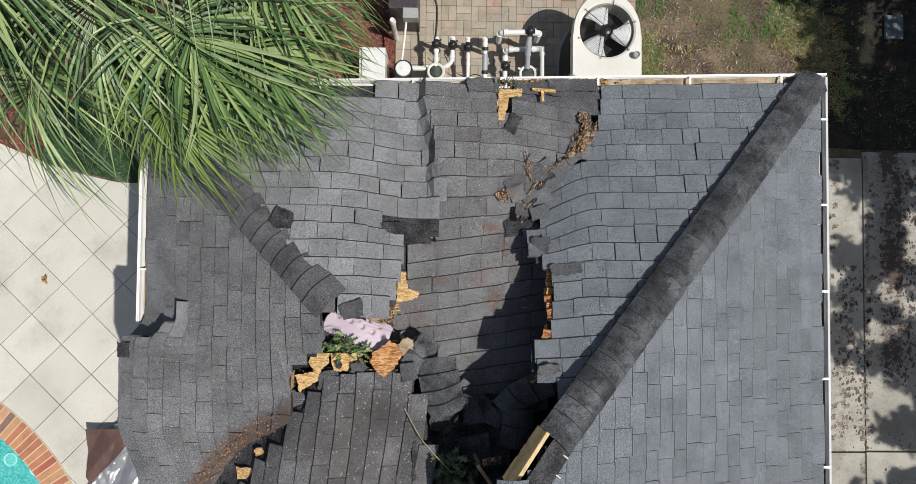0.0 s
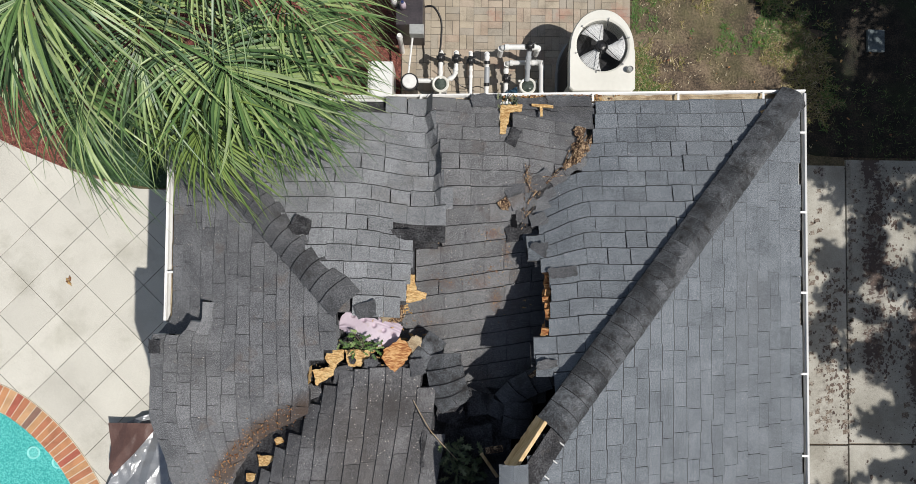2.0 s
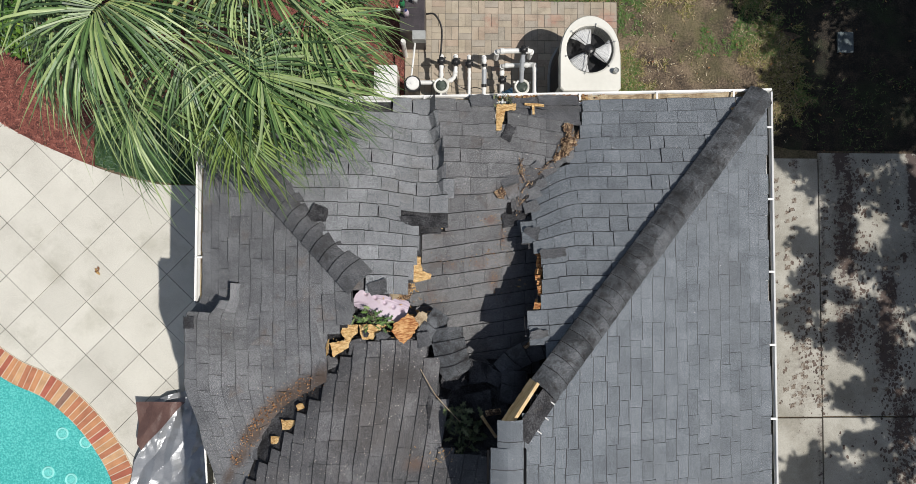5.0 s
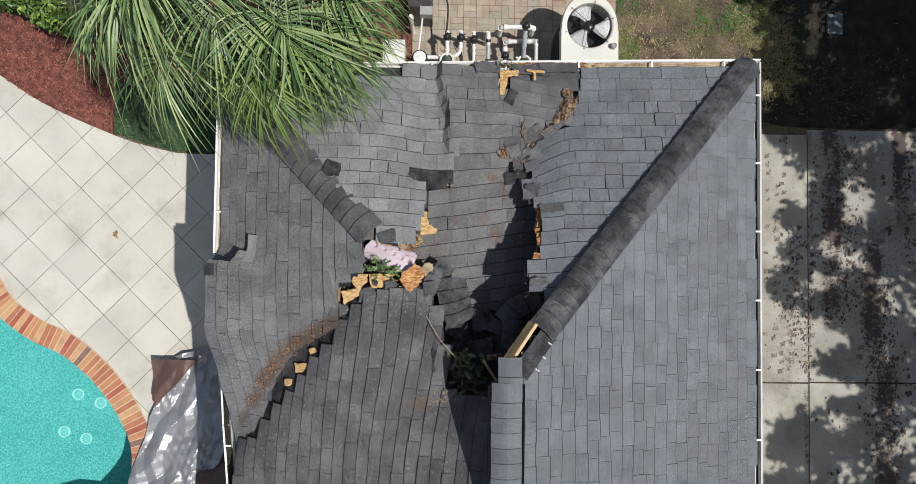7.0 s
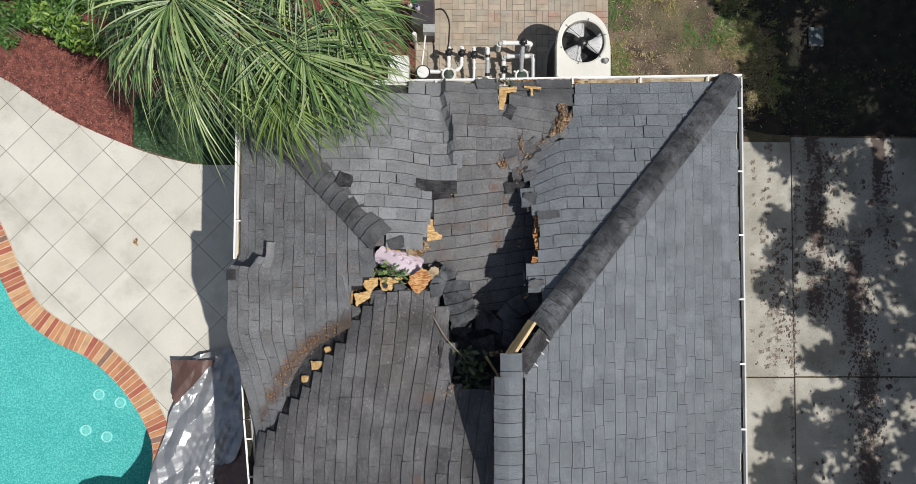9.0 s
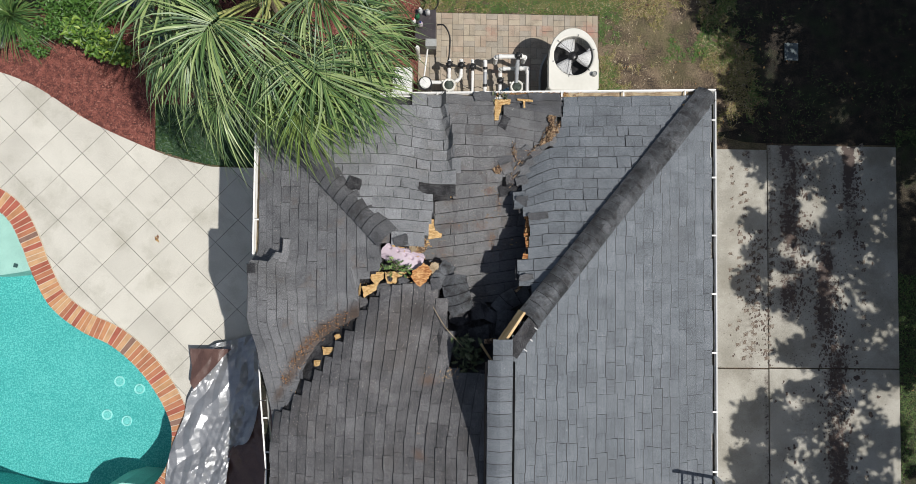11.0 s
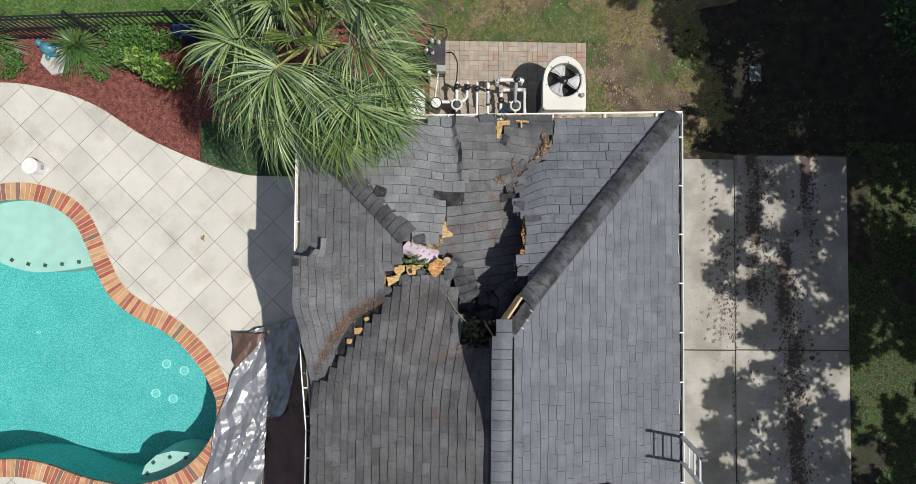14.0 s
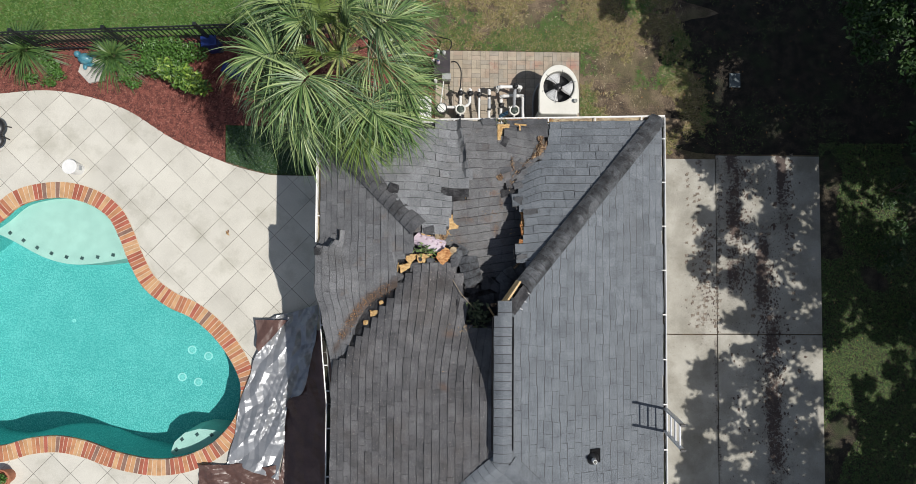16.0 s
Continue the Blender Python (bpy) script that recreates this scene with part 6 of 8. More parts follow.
timber("broken_lath", (0.10, -0.24, 3.18), (0.26, -0.22, 3.16), 0.06, 0.02, ROTTEN, "splintered brown lath in the hole")
for x in (-1.9, -1.3, -0.7, 1.2, 1.8, 2.4):
    timber("ceiling_joist", (x, -5.1, 2.37), (x, 2.7, 2.37), 0.045, 0.09, LUMBER, "pine ceiling joist in the dark roof space", group="joists")
for k, (x, y) in enumerate(((0.66, 0.02), (0.60, -0.12), (0.53, -0.24))):
    bm = bmesh.new()
    tube(bm, [(x, y, EAVE + PE * (EE_X - x) + 0.012), (x + 0.05, y - 0.035, EAVE + PE * (EE_X - x) + 0.02)], 0.006, 6)
    solo("nail", bm, GUTTER, "pale bent nail on the shingles", "nail", "nails")

# splintered rotten wood along the right-hand crack
def splinters(name, spots, label, mat, seed, category="debris"):
    rng = random.Random(seed)
    bm = bmesh.new()
    for x, y, z, r, n, size in spots:
        for k in range(n):
            p = (x + rng.gauss(0, r), y + rng.gauss(0, r), z + rng.uniform(0, 0.05))
            s = size * rng.uniform(0.4, 1.3)
            box(bm, p, (s * 1.3, s * rng.uniform(0.12, 0.4), 0.004 + 0.008 * rng.random()), pose(0, 0, 0, rng.uniform(-40, 40), rng.uniform(-40, 40), rng.uniform(0, 180)))
    return solo(name, bm, mat, label, category, kind="stuff")


def top_nc(x, y):
    return at_nc(*flat(at_nc, x, y, True)).z


def strands(name, runs, label, mat, seed):
    """Torn wood fibres lying along a line: (from, to, spread, count, thickness)."""
    rng = random.Random(seed)
    bm = bmesh.new()
    for a, b, spread, count, thick in runs:
        a, b = Vector(a), Vector(b)
        way = (b - a).normalized()
        for k in range(count):
            p = a.lerp(b, rng.random()) + Vector((rng.gauss(0, spread), rng.gauss(0, spread), rng.uniform(0.0, 0.05)))
            d = (way + Vector((rng.gauss(0, 0.35), rng.gauss(0, 0.35), rng.gauss(0, 0.25)))).normalized() * rng.uniform(0.02, 0.085)
            t = thick * rng.uniform(0.4, 1.4)
            beam(bm, p - d, p + d, t, t * rng.uniform(0.3, 0.9))
    return solo(name, bm, mat, label, "debris", kind="stuff")


strands("rotten_wood", [((1.08, 2.74, 2.77), (0.98, 2.55, 2.80), 0.030, 64, 0.020), ((0.97, 2.54, 2.82), (0.82, 2.40, 2.84), 0.009, 16, 0.018), ((1.06, 2.72, 2.80), (0.98, 2.56, 2.83), 0.028, 60, 0.007),
                        ((0.80, 2.40, 2.86), (0.60, 2.26, 2.87), 0.014, 16, 0.006), ((0.48, 2.48, 2.86), (0.54, 2.22, 2.90), 0.014, 14, 0.006), ((0.58, 2.22, 2.89), (0.50, 2.06, 2.92), 0.02, 22, 0.006), ((0.50, 2.04, 2.92), (0.46, 1.86, 2.93), 0.02, 18, 0.006)],
        "torn brown rotten wood fibres along the crack", ROTTEN, 4)
for outline, z, k in (([(0.97, 2.85), (1.03, 2.89), (1.10, 2.86), (1.08, 2.78), (1.00, 2.78)], 2.785, 151), ([(1.06, 2.72), (1.12, 2.76), (1.13, 2.66), (1.09, 2.62)], 2.80, 152), ([(0.95, 2.70), (1.01, 2.72), (1.02, 2.62), (0.96, 2.63)], 2.81, 153),
                      ([(0.89, 2.53), (0.96, 2.55), (0.97, 2.49), (0.84, 2.41), (0.81, 2.39)], 2.85, 154), ([(1.0, 2.60), (1.06, 2.62), (1.05, 2.55), (0.99, 2.54)], 2.835, 155)):
    shard("rotten_chunk", outline, z, (0.2, -0.35), ROTTEN, "splintered chunk of rotten wood in the crack", "debris", 0.030, "rotten wood", k, 0.012)
shard("rotten_chunk", [(0.20, 2.08), (0.28, 2.15), (0.33, 2.09), (0.31, 2.00), (0.24, 2.02)], (on_roof(0.27, 2.07) or 2.9) + 0.035, (0.0, -0.3), ROTTEN, "rotten brown board end on the shingles", "debris", 0.018, "rotten wood", 156, 0.010)
splinters("crease_rot", [(x, y, on_roof(x - 0.02, y + 0.03) or 2.9, 0.05, 46, 0.013) for x, y in ((-1.72, 0.06), (-1.86, -0.02), (-2.0, -0.10), (-2.14, -0.20), (-2.26, -0.32), (-2.36, -0.44), (-2.45, -0.60), (-2.56, -0.80))],
          "crumbs of rust-brown rotten wood lying along the crease", ORANGE_OSB, 16)
splinters("wood_chips", [(-0.70, 1.06, 2.95, 0.04, 26, 0.04), (-0.75, 1.12, 3.05, 0.03, 14, 0.05), (-0.58, 0.72, 2.86, 0.06, 20, 0.04), (-0.90, 0.62, 3.05, 0.1, 16, 0.03), (-1.62, 0.40, 2.94, 0.03, 10, 0.03),
                         (-1.60, 0.02, 2.92, 0.03, 14, 0.04), (0.52, 1.10, 2.75, 0.03, 8, 0.03), (-0.45, -0.72, 3.22, 0.05, 24, 0.012), (-0.62, -0.74, 3.20, 0.07, 22, 0.012), (-0.72, -1.36, 3.42, 0.03, 16, 0.014),
                         (-0.30, -0.62, 3.24, 0.04, 20, 0.018), (0.35, 1.50, 2.80, 0.05, 12, 0.025),
                         (-0.84, 0.97, 3.02, 0.05, 30, 0.02), (-0.90, 0.60, 3.04, 0.05, 26, 0.012), (-1.12, 0.60, 3.04, 0.06, 24, 0.012), (-1.86, 0.02, 2.93, 0.05, 18, 0.014), (-1.40, 0.45, 2.98, 0.05, 18, 0.014)], "pale wood chips scattered on the shingles", OSB, 6)
rng = random.Random(14)
bm = bmesh.new()
for k in range(2600):
    pick = rng.random()
    if pick < 0.45:
        x, y = rng.uniform(-0.6, 0.6), rng.uniform(0.7, 2.2)
        z = top_nc(x, y)
    elif pick < 0.6:
        f = rng.random()
        x, y = -1.65 - 1.2 * f + rng.gauss(0, 0.12), 0.35 - 1.25 * f + rng.gauss(0, 0.12)
        z = at_wu(*flat(at_wu, x, y, False)).z
        if not inside((x, y), WU_PLAN):
            continue
    elif pick < 0.9:
        x, y = rng.uniform(-2.2, 0.0), rng.uniform(-3.2, 0.4)
        z = at_wl(*flat(at_wl, x, y, False)).z
        if not inside((x, y), WL_PLAN):
            continue
    else:
        x, y = rng.uniform(-1.5, -0.4), rng.uniform(1.8, 3.1)
        z = at_nl(*flat(at_nl, x, y, True)).z
    s = rng.uniform(0.0015, 0.004) * (1.3 if 0.6 <= pick < 0.9 else 1)
    box(bm, (x, y, z + 0.024), (s, s * rng.uniform(0.6, 1.8), 0.004), pose(0, 0, 0, 0, 0, rng.uniform(0, 180)))
solo("wood_crumbs", bm, STONE, "fine pale crumbs of wood strewn over the shingles", "debris", kind="stuff")

# rust-brown leaf rot caught on the sunken strip
rng = random.Random(71)
bm = bmesh.new()
for x0, y0, sx, sy, n_ in ((0.22, 1.12, 0.04, 0.10, 60), (0.17, 1.78, 0.06, 0.04, 50), (0.30, 1.58, 0.03, 0.10, 40), (0.52, 2.16, 0.04, 0.10, 60), (-0.30, 1.30, 0.10, 0.05, 36), (-0.50, 0.90, 0.08, 0.10, 50), (0.05, 1.32, 0.12, 0.05, 40), (0.16, 1.44, 0.05, 0.04, 30)):
    for k in range(n_):
        x, y = rng.gauss(x0, sx), rng.gauss(y0, sy)
        if not inside((x, y), NC_PLAN):
            continue
        s = rng.uniform(0.003, 0.011)
        box(bm, (x, y, top_nc(x, y) + 0.024), (s, s * rng.uniform(0.3, 0.9), 0.004), pose(0, 0, 0, rng.uniform(-30, 30), rng.uniform(-30, 30), rng.uniform(0, 180)))
solo("leaf_rot", bm, DEAD_LEAF, "crumbled brown leaf rot strewn over the sunken shingles", "debris", kind="stuff")

# leaves of a fallen oak spray: lobed blades
def oak_spray(name, base, tips, label, count, seed, size=0.075, mat=OAK):
    rng = random.Random(seed)
    holder = thing(name, label, "branch")
    bm = bmesh.new()
    for tip in tips:
        a, b = Vector(base), Vector(tip)
        tube(bm, [a, a.lerp(b, 0.5) + Vector((rng.uniform(-0.02, 0.02), rng.uniform(-0.02, 0.02), 0.02)), b], [0.006, 0.004, 0.002], 6)
    part("twig", bm, TREE_BARK, holder)
    bm = bmesh.new()
    outline = [(0.012, 0), (0.03, 0.25), (0.17, 0.26), (0.06, 0.42), (0.26, 0.58), (0.08, 0.64), (0.20, 0.92), (0.06, 0.90), (0, 1.2)]
    shape = outline + [(-x, y) for x, y in outline[-2:0:-1]]
    for k in range(count):
        tip = Vector(rng.choice(tips))
        p = Vector(base).lerp(tip, rng.uniform(0.35, 1.05)) + Vector((rng.gauss(0, 0.03), rng.gauss(0, 0.03), rng.uniform(0.0, 0.04)))
        m = Matrix.Translation(p) @ pose(0, 0, 0, rng.uniform(-35, 35), rng.uniform(-35, 35), rng.uniform(0, 360)) @ Matrix.Scale(size * rng.uniform(0.7, 1.4), 4)
        mid = bm.verts.new(m @ Vector((0, 0.5, -0.05)))
        ring = [bm.verts.new(m @ Vector((x, y, 0.06 * abs(x) / 0.3))) for x, y in shape]
        for i in range(len(ring)):
            bm.faces.new((ring[i], ring[(i + 1) % len(ring)], mid))
    part("leaves", bm, mat, holder, "lobed green leaves")


oak_spray("oak_branch", (-0.05, -0.55, 3.0), [(-0.30, -0.22, 3.10), (-0.16, -0.18, 3.08), (0.0, -0.30, 3.06), (-0.26, -0.42, 3.08), (0.02, -0.48, 3.05), (-0.12, -0.62, 3.10)], "broken oak branch with dark green leaves lying in the hole", 95, 3, 0.095)
oak_spray("oak_sprig", (-1.04, 0.69, 3.13), [(-1.18, 0.87, 3.16), (-1.10, 0.81, 3.17), (-1.22, 0.75, 3.15), (-1.14, 0.70, 3.15), (-0.95, 0.71, 3.15), (-0.90, 0.69, 3.14)], "green oak sprig lying on the foam panel", 46, 5, 0.07, OAK_FRESH)
oak_spray("gutter_sprig", (0.32, 3.20, 2.66), [(0.26, 3.14, 2.72), (0.40, 3.16, 2.71), (0.36, 3.24, 2.70)], "wilted olive leaves caught in the gutter", 12, 7, 0.055)
bm = bmesh.new()
tube(bm, [(-0.58, 0.21, 3.13), (-0.51, 0.09, 3.16), (-0.42, -0.05, 3.19), (-0.31, -0.17, 3.20), (-0.16, -0.34, 3.14)], [0.003, 0.005, 0.005, 0.004, 0.003], 7)
solo("fallen_twig", bm, SOIL, "bare grey-brown twig lying across the shingles", "twig")

# soil and leaves in the north gutter
bm = bmesh.new()
rng = random.Random(2)
prev = None
for i in range(212):
    x = -1.85 + i * 0.0246
    row = [bm.verts.new((x, 3.150 + 0.028 * x + k * 0.0185, 2.58 + (0.006 + 0.02 * ramp(x, 0.1, 0.6)) * noise.noise((x * 7, k * 0.8, 1)) + rng.uniform(0, 0.003) + 0.02 * ramp(x, 0.1, 0.4))) for k in range(5)]
    if prev:
        for k in range(4):
            bm.faces.new((prev[k], row[k], row[k + 1], prev[k + 1]))
    prev = row
solo("gutter_soil", bm, SOIL, "yellow-brown grit and soil lying in the gutter", "soil", kind="stuff")
bm = bmesh.new()
for k in range(420):
    x = rng.gauss(0.75, 0.30)
    blot(bm, x, 0.028 * x + rng.uniform(3.14, 3.22), 2.63 + rng.uniform(-0.01, 0.02), rng.uniform(0.005, 0.015), rng.uniform(0, 3), 1.6, 6, rng)
solo("gutter_leaves", bm, DEAD_LEAF, "brown dead leaves heaped in the gutter", "leaves", kind="stuff")

bm = bmesh.new()
prev = None
for i in range(160):
    y = 3.24 - i * 0.049
    row = [bm.verts.new((3.346 + k * 0.02, y, 2.60 + 0.012 * noise.noise((k, y * 6, 4)))) for k in range(4)]
    if prev:
        for k in range(3):
            bm.faces.new((prev[k], prev[k + 1], row[k + 1], row[k]))
    prev = row
solo("gutter_dark_fill", bm, DARKENED_SOIL, "dark uneven fill lying in the narrow gutter", "soil", kind="stuff")

bm = bmesh.new()
prev = None
for i in range(52):
    y = 2.88 - i * 0.039
    row = [bm.verts.new((-3.026 - k * 0.022, y, 2.572 + 0.010 * noise.noise((k, y * 6, 5)))) for k in range(4)]
    if prev:
        for k in range(3):
            bm.faces.new((prev[k], row[k], row[k + 1], prev[k + 1]))
    prev = row
solo("gutter_soil", bm, SOIL, "thin brown grit lying in the gutter", "soil", kind="stuff")
for (xa, ya), (xb, yb) in (((-3.045, 0.82), (-2.895, -1.15)), ((-2.895, -1.16), (-2.80, -2.1)), ((-2.80, -2.11), (-2.79, -5.6))):
    bm = bmesh.new()
    n = int((ya - yb) / 0.04)
    prev = None
    for i in range(n + 1):
        f = i / n
        x, y = xa + (xb - xa) * f, ya + (yb - ya) * f
        row = [bm.verts.new((x - 0.004 - k * 0.022, y, 2.566 + 0.010 * noise.noise((k, y * 5, 9)))) for k in range(4)]
        if prev:
            for k in range(3):
                bm.faces.new((prev[k], row[k], row[k + 1], prev[k + 1]))
        prev = row
    solo("gutter_dark_fill", bm, DARKENED_SOIL, "dark uneven fill lying in the narrow gutter", "soil", kind="stuff")

# vent pipe
vent = thing("vent_pipe", "black roof vent boot with a short pale pipe on the shingles", "vent", at=(1.87, -2.87, EAVE + PE * (EE_X - 1.87)))
bm = bmesh.new()
box(bm, (0.03, 0.0, 0.022), (0.20, 0.24, 0.008), pose(0.03, 0.04, 0, 0, 22.6, 0))
part("flashing", bm, VENT, vent)
bm = bmesh.new()
turned(bm, (0, 0, 0), [(0.115, 0.0), (0.11, 0.05), (0.085, 0.10), (0.045, 0.13)], 20)
part("boot", bm, BLACK, vent, smooth=True)
bm = bmesh.new()
turned(bm, (0, 0, 0.1), [(0.036, 0.0), (0.036, 0.16), (0.027, 0.16), (0.027, 0.03)], 20)
part("pipe", bm, PVC, vent)

# ladder against the east eave
ladder = thing("extension_ladder", "aluminium extension ladder leaning against the eave", "ladder")
foot, head = Vector((3.72, -2.16, 0.0)), Vector((3.24, -2.16, 3.90))
for y in (0.0, -0.41):
    bm = bmesh.new()
    beam(bm, foot + Vector((0, y, 0.02)), head + Vector((0, y, 0)), 0.028, 0.075)
    part("rail", bm, ALU, ladder)
    bm = bmesh.new()
    box(bm, foot + Vector((0, y, 0.03)), (0.12, 0.06, 0.05), None, 0.008)
    part("rubber_foot", bm, BLACK, ladder)
    bm = bmesh.new()
    beam(bm, foot.lerp(head, 0.985) + Vector((0, y, 0)), head + Vector((0, y, 0.02)), 0.036, 0.084)
    part("end_cap", bm, BLACK, ladder)
for k in range(12):
    p = foot.lerp(head, (k + 0.7) / 12.4)
    bm = bmesh.new()
    tube(bm, [p, p + Vector((0, -0.41, 0))], 0.019, 8)
    part("rung", bm, ALU, ladder)

# ---- pool equipment behind the house ----
pump_top = 1.04
hp = thing("pool_heat_pump", "cream pool heat pump with a round fan grille on top", "heat pump", at=(1.70, 4.31, 0))
outline = []
for k in range(64):
    a = k * math.tau / 64
    c, s = math.cos(a), math.sin(a)
    if s >= 0:
        outline.append((0.42 * c, 0.51 * s))
    else:
        f = min(0.43 / abs(c) if abs(c) > 1e-6 else 9, 0.57 / abs(s))
        outline.append((f * c, f * s))
R, CY = 0.335, 0.03
bm = bmesh.new()
rings = []
for scale_, z in ((1.0, -0.12), (1.0, -0.02), (0.975, 0.0)):
    rings.append([bm.verts.new((x * scale_, y * scale_, pump_top + z)) for x, y in outline])
for r_, z in ((R + 0.02, 0.0), (R, -0.012), (R - 0.008, -0.26)):
    rings.append([bm.verts.new((r_ * math.cos(k * math.tau / 64), CY + r_ * math.sin(k * math.tau / 64), pump_top + z)) for k in range(64)])
for a, b in zip(rings, rings[1:]):
    for k in range(64):
        bm.faces.new((a[k], a[(k + 1) % 64], b[(k + 1) % 64], b[k]))
part("top_cover", bm, SHELL, hp, "cream moulded top cover")
bm = bmesh.new()
prism(bm, [(x * 0.96, y * 0.96) for x, y in outline], 0.05, pump_top - 0.28)
part("coil_body", bm, BLACK, hp, "black finned coil sides")
bm = bmesh.new()
prism(bm, [(x * 1.03, y * 1.03) for x, y in outline], 0.0, 0.06)
part("base", bm, GREY_METAL, hp)
bm = bmesh.new()
prism(bm, [(-0.42, -0.56), (0.42, -0.56), (0.42, -0.46), (-0.42, -0.46)], 0.06, pump_top - 0.11)
part("front_panel", bm, SHELL, hp)
fan = new("fan")
fan.parent = hp
fan.location = (0, CY, pump_top - 0.07)
for k in range(3):
    bm = bmesh.new()
    a0 = k * math.tau / 3 + 1.82
    prev = None
    for i in range(9):
        f = i / 8
        r_ = 0.07 + f * 0.245
        row = []
        for j in range(5):
            g = j / 4
            a = a0 + (g - 0.5) * (0.95 + 0.16 * f) + f * 0.22
            row.append(bm.verts.new((r_ * math.cos(a), r_ * math.sin(a), 0.035 * (g - 0.5) + 0.01 * math.sin(g * 3))))
        if prev:
            for j in range(4):
                bm.faces.new((prev[j], prev[j + 1], row[j + 1], row[j]))
        prev = row
    ob = part("blade", bm, FAN, fan, "pale grey fan blade", smooth=True)
    sol = ob.modifiers.new("thick", "SOLIDIFY")
    sol.thickness = 0.004
bm = bmesh.new()
turned(bm, (0, 0, 0), [(0.075, -0.08), (0.078, 0.055), (0.06, 0.07), (0.05, 0.06), (0.02, 0.07)], 24)
part("motor", bm, BLACK, fan, "black fan motor")
grille = new("grille")
grille.parent = hp
grille.location = (0, CY, pump_top + 0.004)
for k in range(15):
    r_ = 0.09 + k * 0.0165
    bm = bmesh.new()
    pts = [(r_ * math.cos(a * math.tau / 40), r_ * math.sin(a * math.tau / 40), 0.03 * (1 - (r_ / 0.34) ** 2)) for a in range(41)]
    tube(bm, pts, 0.0011, 4, caps=False)
    part("ring", bm, BLACK, grille)
for k in range(6):
    a = k * math.tau / 6 + 0.3
    bm = bmesh.new()
    tube(bm, [(0.06 * math.cos(a), 0.06 * math.sin(a), 0.032), (0.2 * math.cos(a), 0.2 * math.sin(a), 0.02), (0.355 * math.cos(a), 0.355 * math.sin(a), 0.002)], 0.004, 6)
    part("spoke", bm, BLACK, grille)
    bm = bmesh.new()
    turned(bm, (0.362 * math.cos(a), 0.362 * math.sin(a), -0.004), [(0.012, 0), (0.012, 0.012), (0.006, 0.015)], 10)
    part("bolt", bm, GREY_METAL, grille)
bm = bmesh.new()
turned(bm, (0.345, -0.29, pump_top), [(0.04, 0.0), (0.04, 0.07), (0.032, 0.078), (0.028, 0.06), (0.008, 0.06), (0.007, 0.07)], 20)
part("gauge_cap", bm, GREY_METAL, hp, "small grey capped port")


def pipe(name, runs, r, mat, label, category="pipe", group="pool pipes"):
    """A run of pipe with wider fittings at its ends and bends."""
    holder = thing(name, label, category, group)
    for pts in runs:
        bm = bmesh.new()
        fine = [Vector(pts[0])]
        for i in range(1, len(pts) - 1):
            p, q, n = Vector(pts[i - 1]), Vector(pts[i]), Vector(pts[i + 1])
            d = r * 1.6
            a, b = q + (p - q).normalized() * d, q + (n - q).normalized() * d
            fine += [a, a.lerp(q, 0.55).lerp(b.lerp(q, 0.55), 0.5) * 0.6 + q * 0.0 + (a + b) / 2 * 0.4, b]
        fine.append(Vector(pts[-1]))
        tube(bm, fine, r, 12)
        part("tube", bm, mat, holder, smooth=False)
        for i in range(1, len(pts) - 1):
            p, q, n = Vector(pts[i - 1]), Vector(pts[i]), Vector(pts[i + 1])
            for o in (p, n):
                d = (o - q).normalized()
                bm = bmesh.new()
                tube(bm, [q + d * r * 1.2, q + d * r * 2.6], r * 1.22, 12)
                part("fitting", bm, mat, holder)
    return holder


def valve(c, mat=BLACK):
    v = thing("ball_valve", "black three-way pool valve with a handle", "valve", "pool valves", at=c)
    bm = bmesh.new()
    turned(bm, (0, 0, 0), [(0.045, -0.05), (0.05, -0.02), (0.05, 0.035), (0.035, 0.05)], 18)
    tube(bm, [(-0.06, 0, 0), (0.06, 0, 0)], 0.034, 12)
    tube(bm, [(0, -0.06, 0), (0, 0.06, 0)], 0.034, 12)
    part("body", bm, mat, v)
    bm = bmesh.new()
    turned(bm, (0, 0, 0.05), [(0.022, 0), (0.022, 0.02), (0.01, 0.024)], 12)
    box(bm, (0.02, 0.012, 0.065), (0.11, 0.022, 0.014), pose(0, 0, 0, 0, 0, 30), 0.004)
    part("handle", bm, mat, v)
    return v


def strainer_pump(c):
    v = thing("pool_pump", "pool pump with a round clear strainer lid", "pump", "pool pumps", at=c)
    bm = bmesh.new()
    turned(bm, (0, 0, 0), [(0.09, 0.02), (0.10, 0.2), (0.105, 0.36), (0.09, 0.38)], 24)
    part("strainer_pot", bm, PVC, v)
    bm = bmesh.new()
    turned(bm, (0, 0, 0.38), [(0.118, 0), (0.118, 0.03), (0.105, 0.04), (0.085, 0.034), (0.085, 0.012)], 28)
    for k in range(3):
        a = k * math.tau / 3 + 0.5
        box(bm, (0.125 * math.cos(a), 0.125 * math.sin(a), 0.395), (0.05, 0.03, 0.025), pose(0, 0, 0, 0, 0, math.degrees(a)), 0.005)
    part("lid_ring", bm, SHELL, v, "cream screw ring")
    bm = bmesh.new()
    turned(bm, (0, 0, 0.385), [(0.086, 0), (0.08, 0.022), (0.05, 0.034), (0.001, 0.038)], 24)
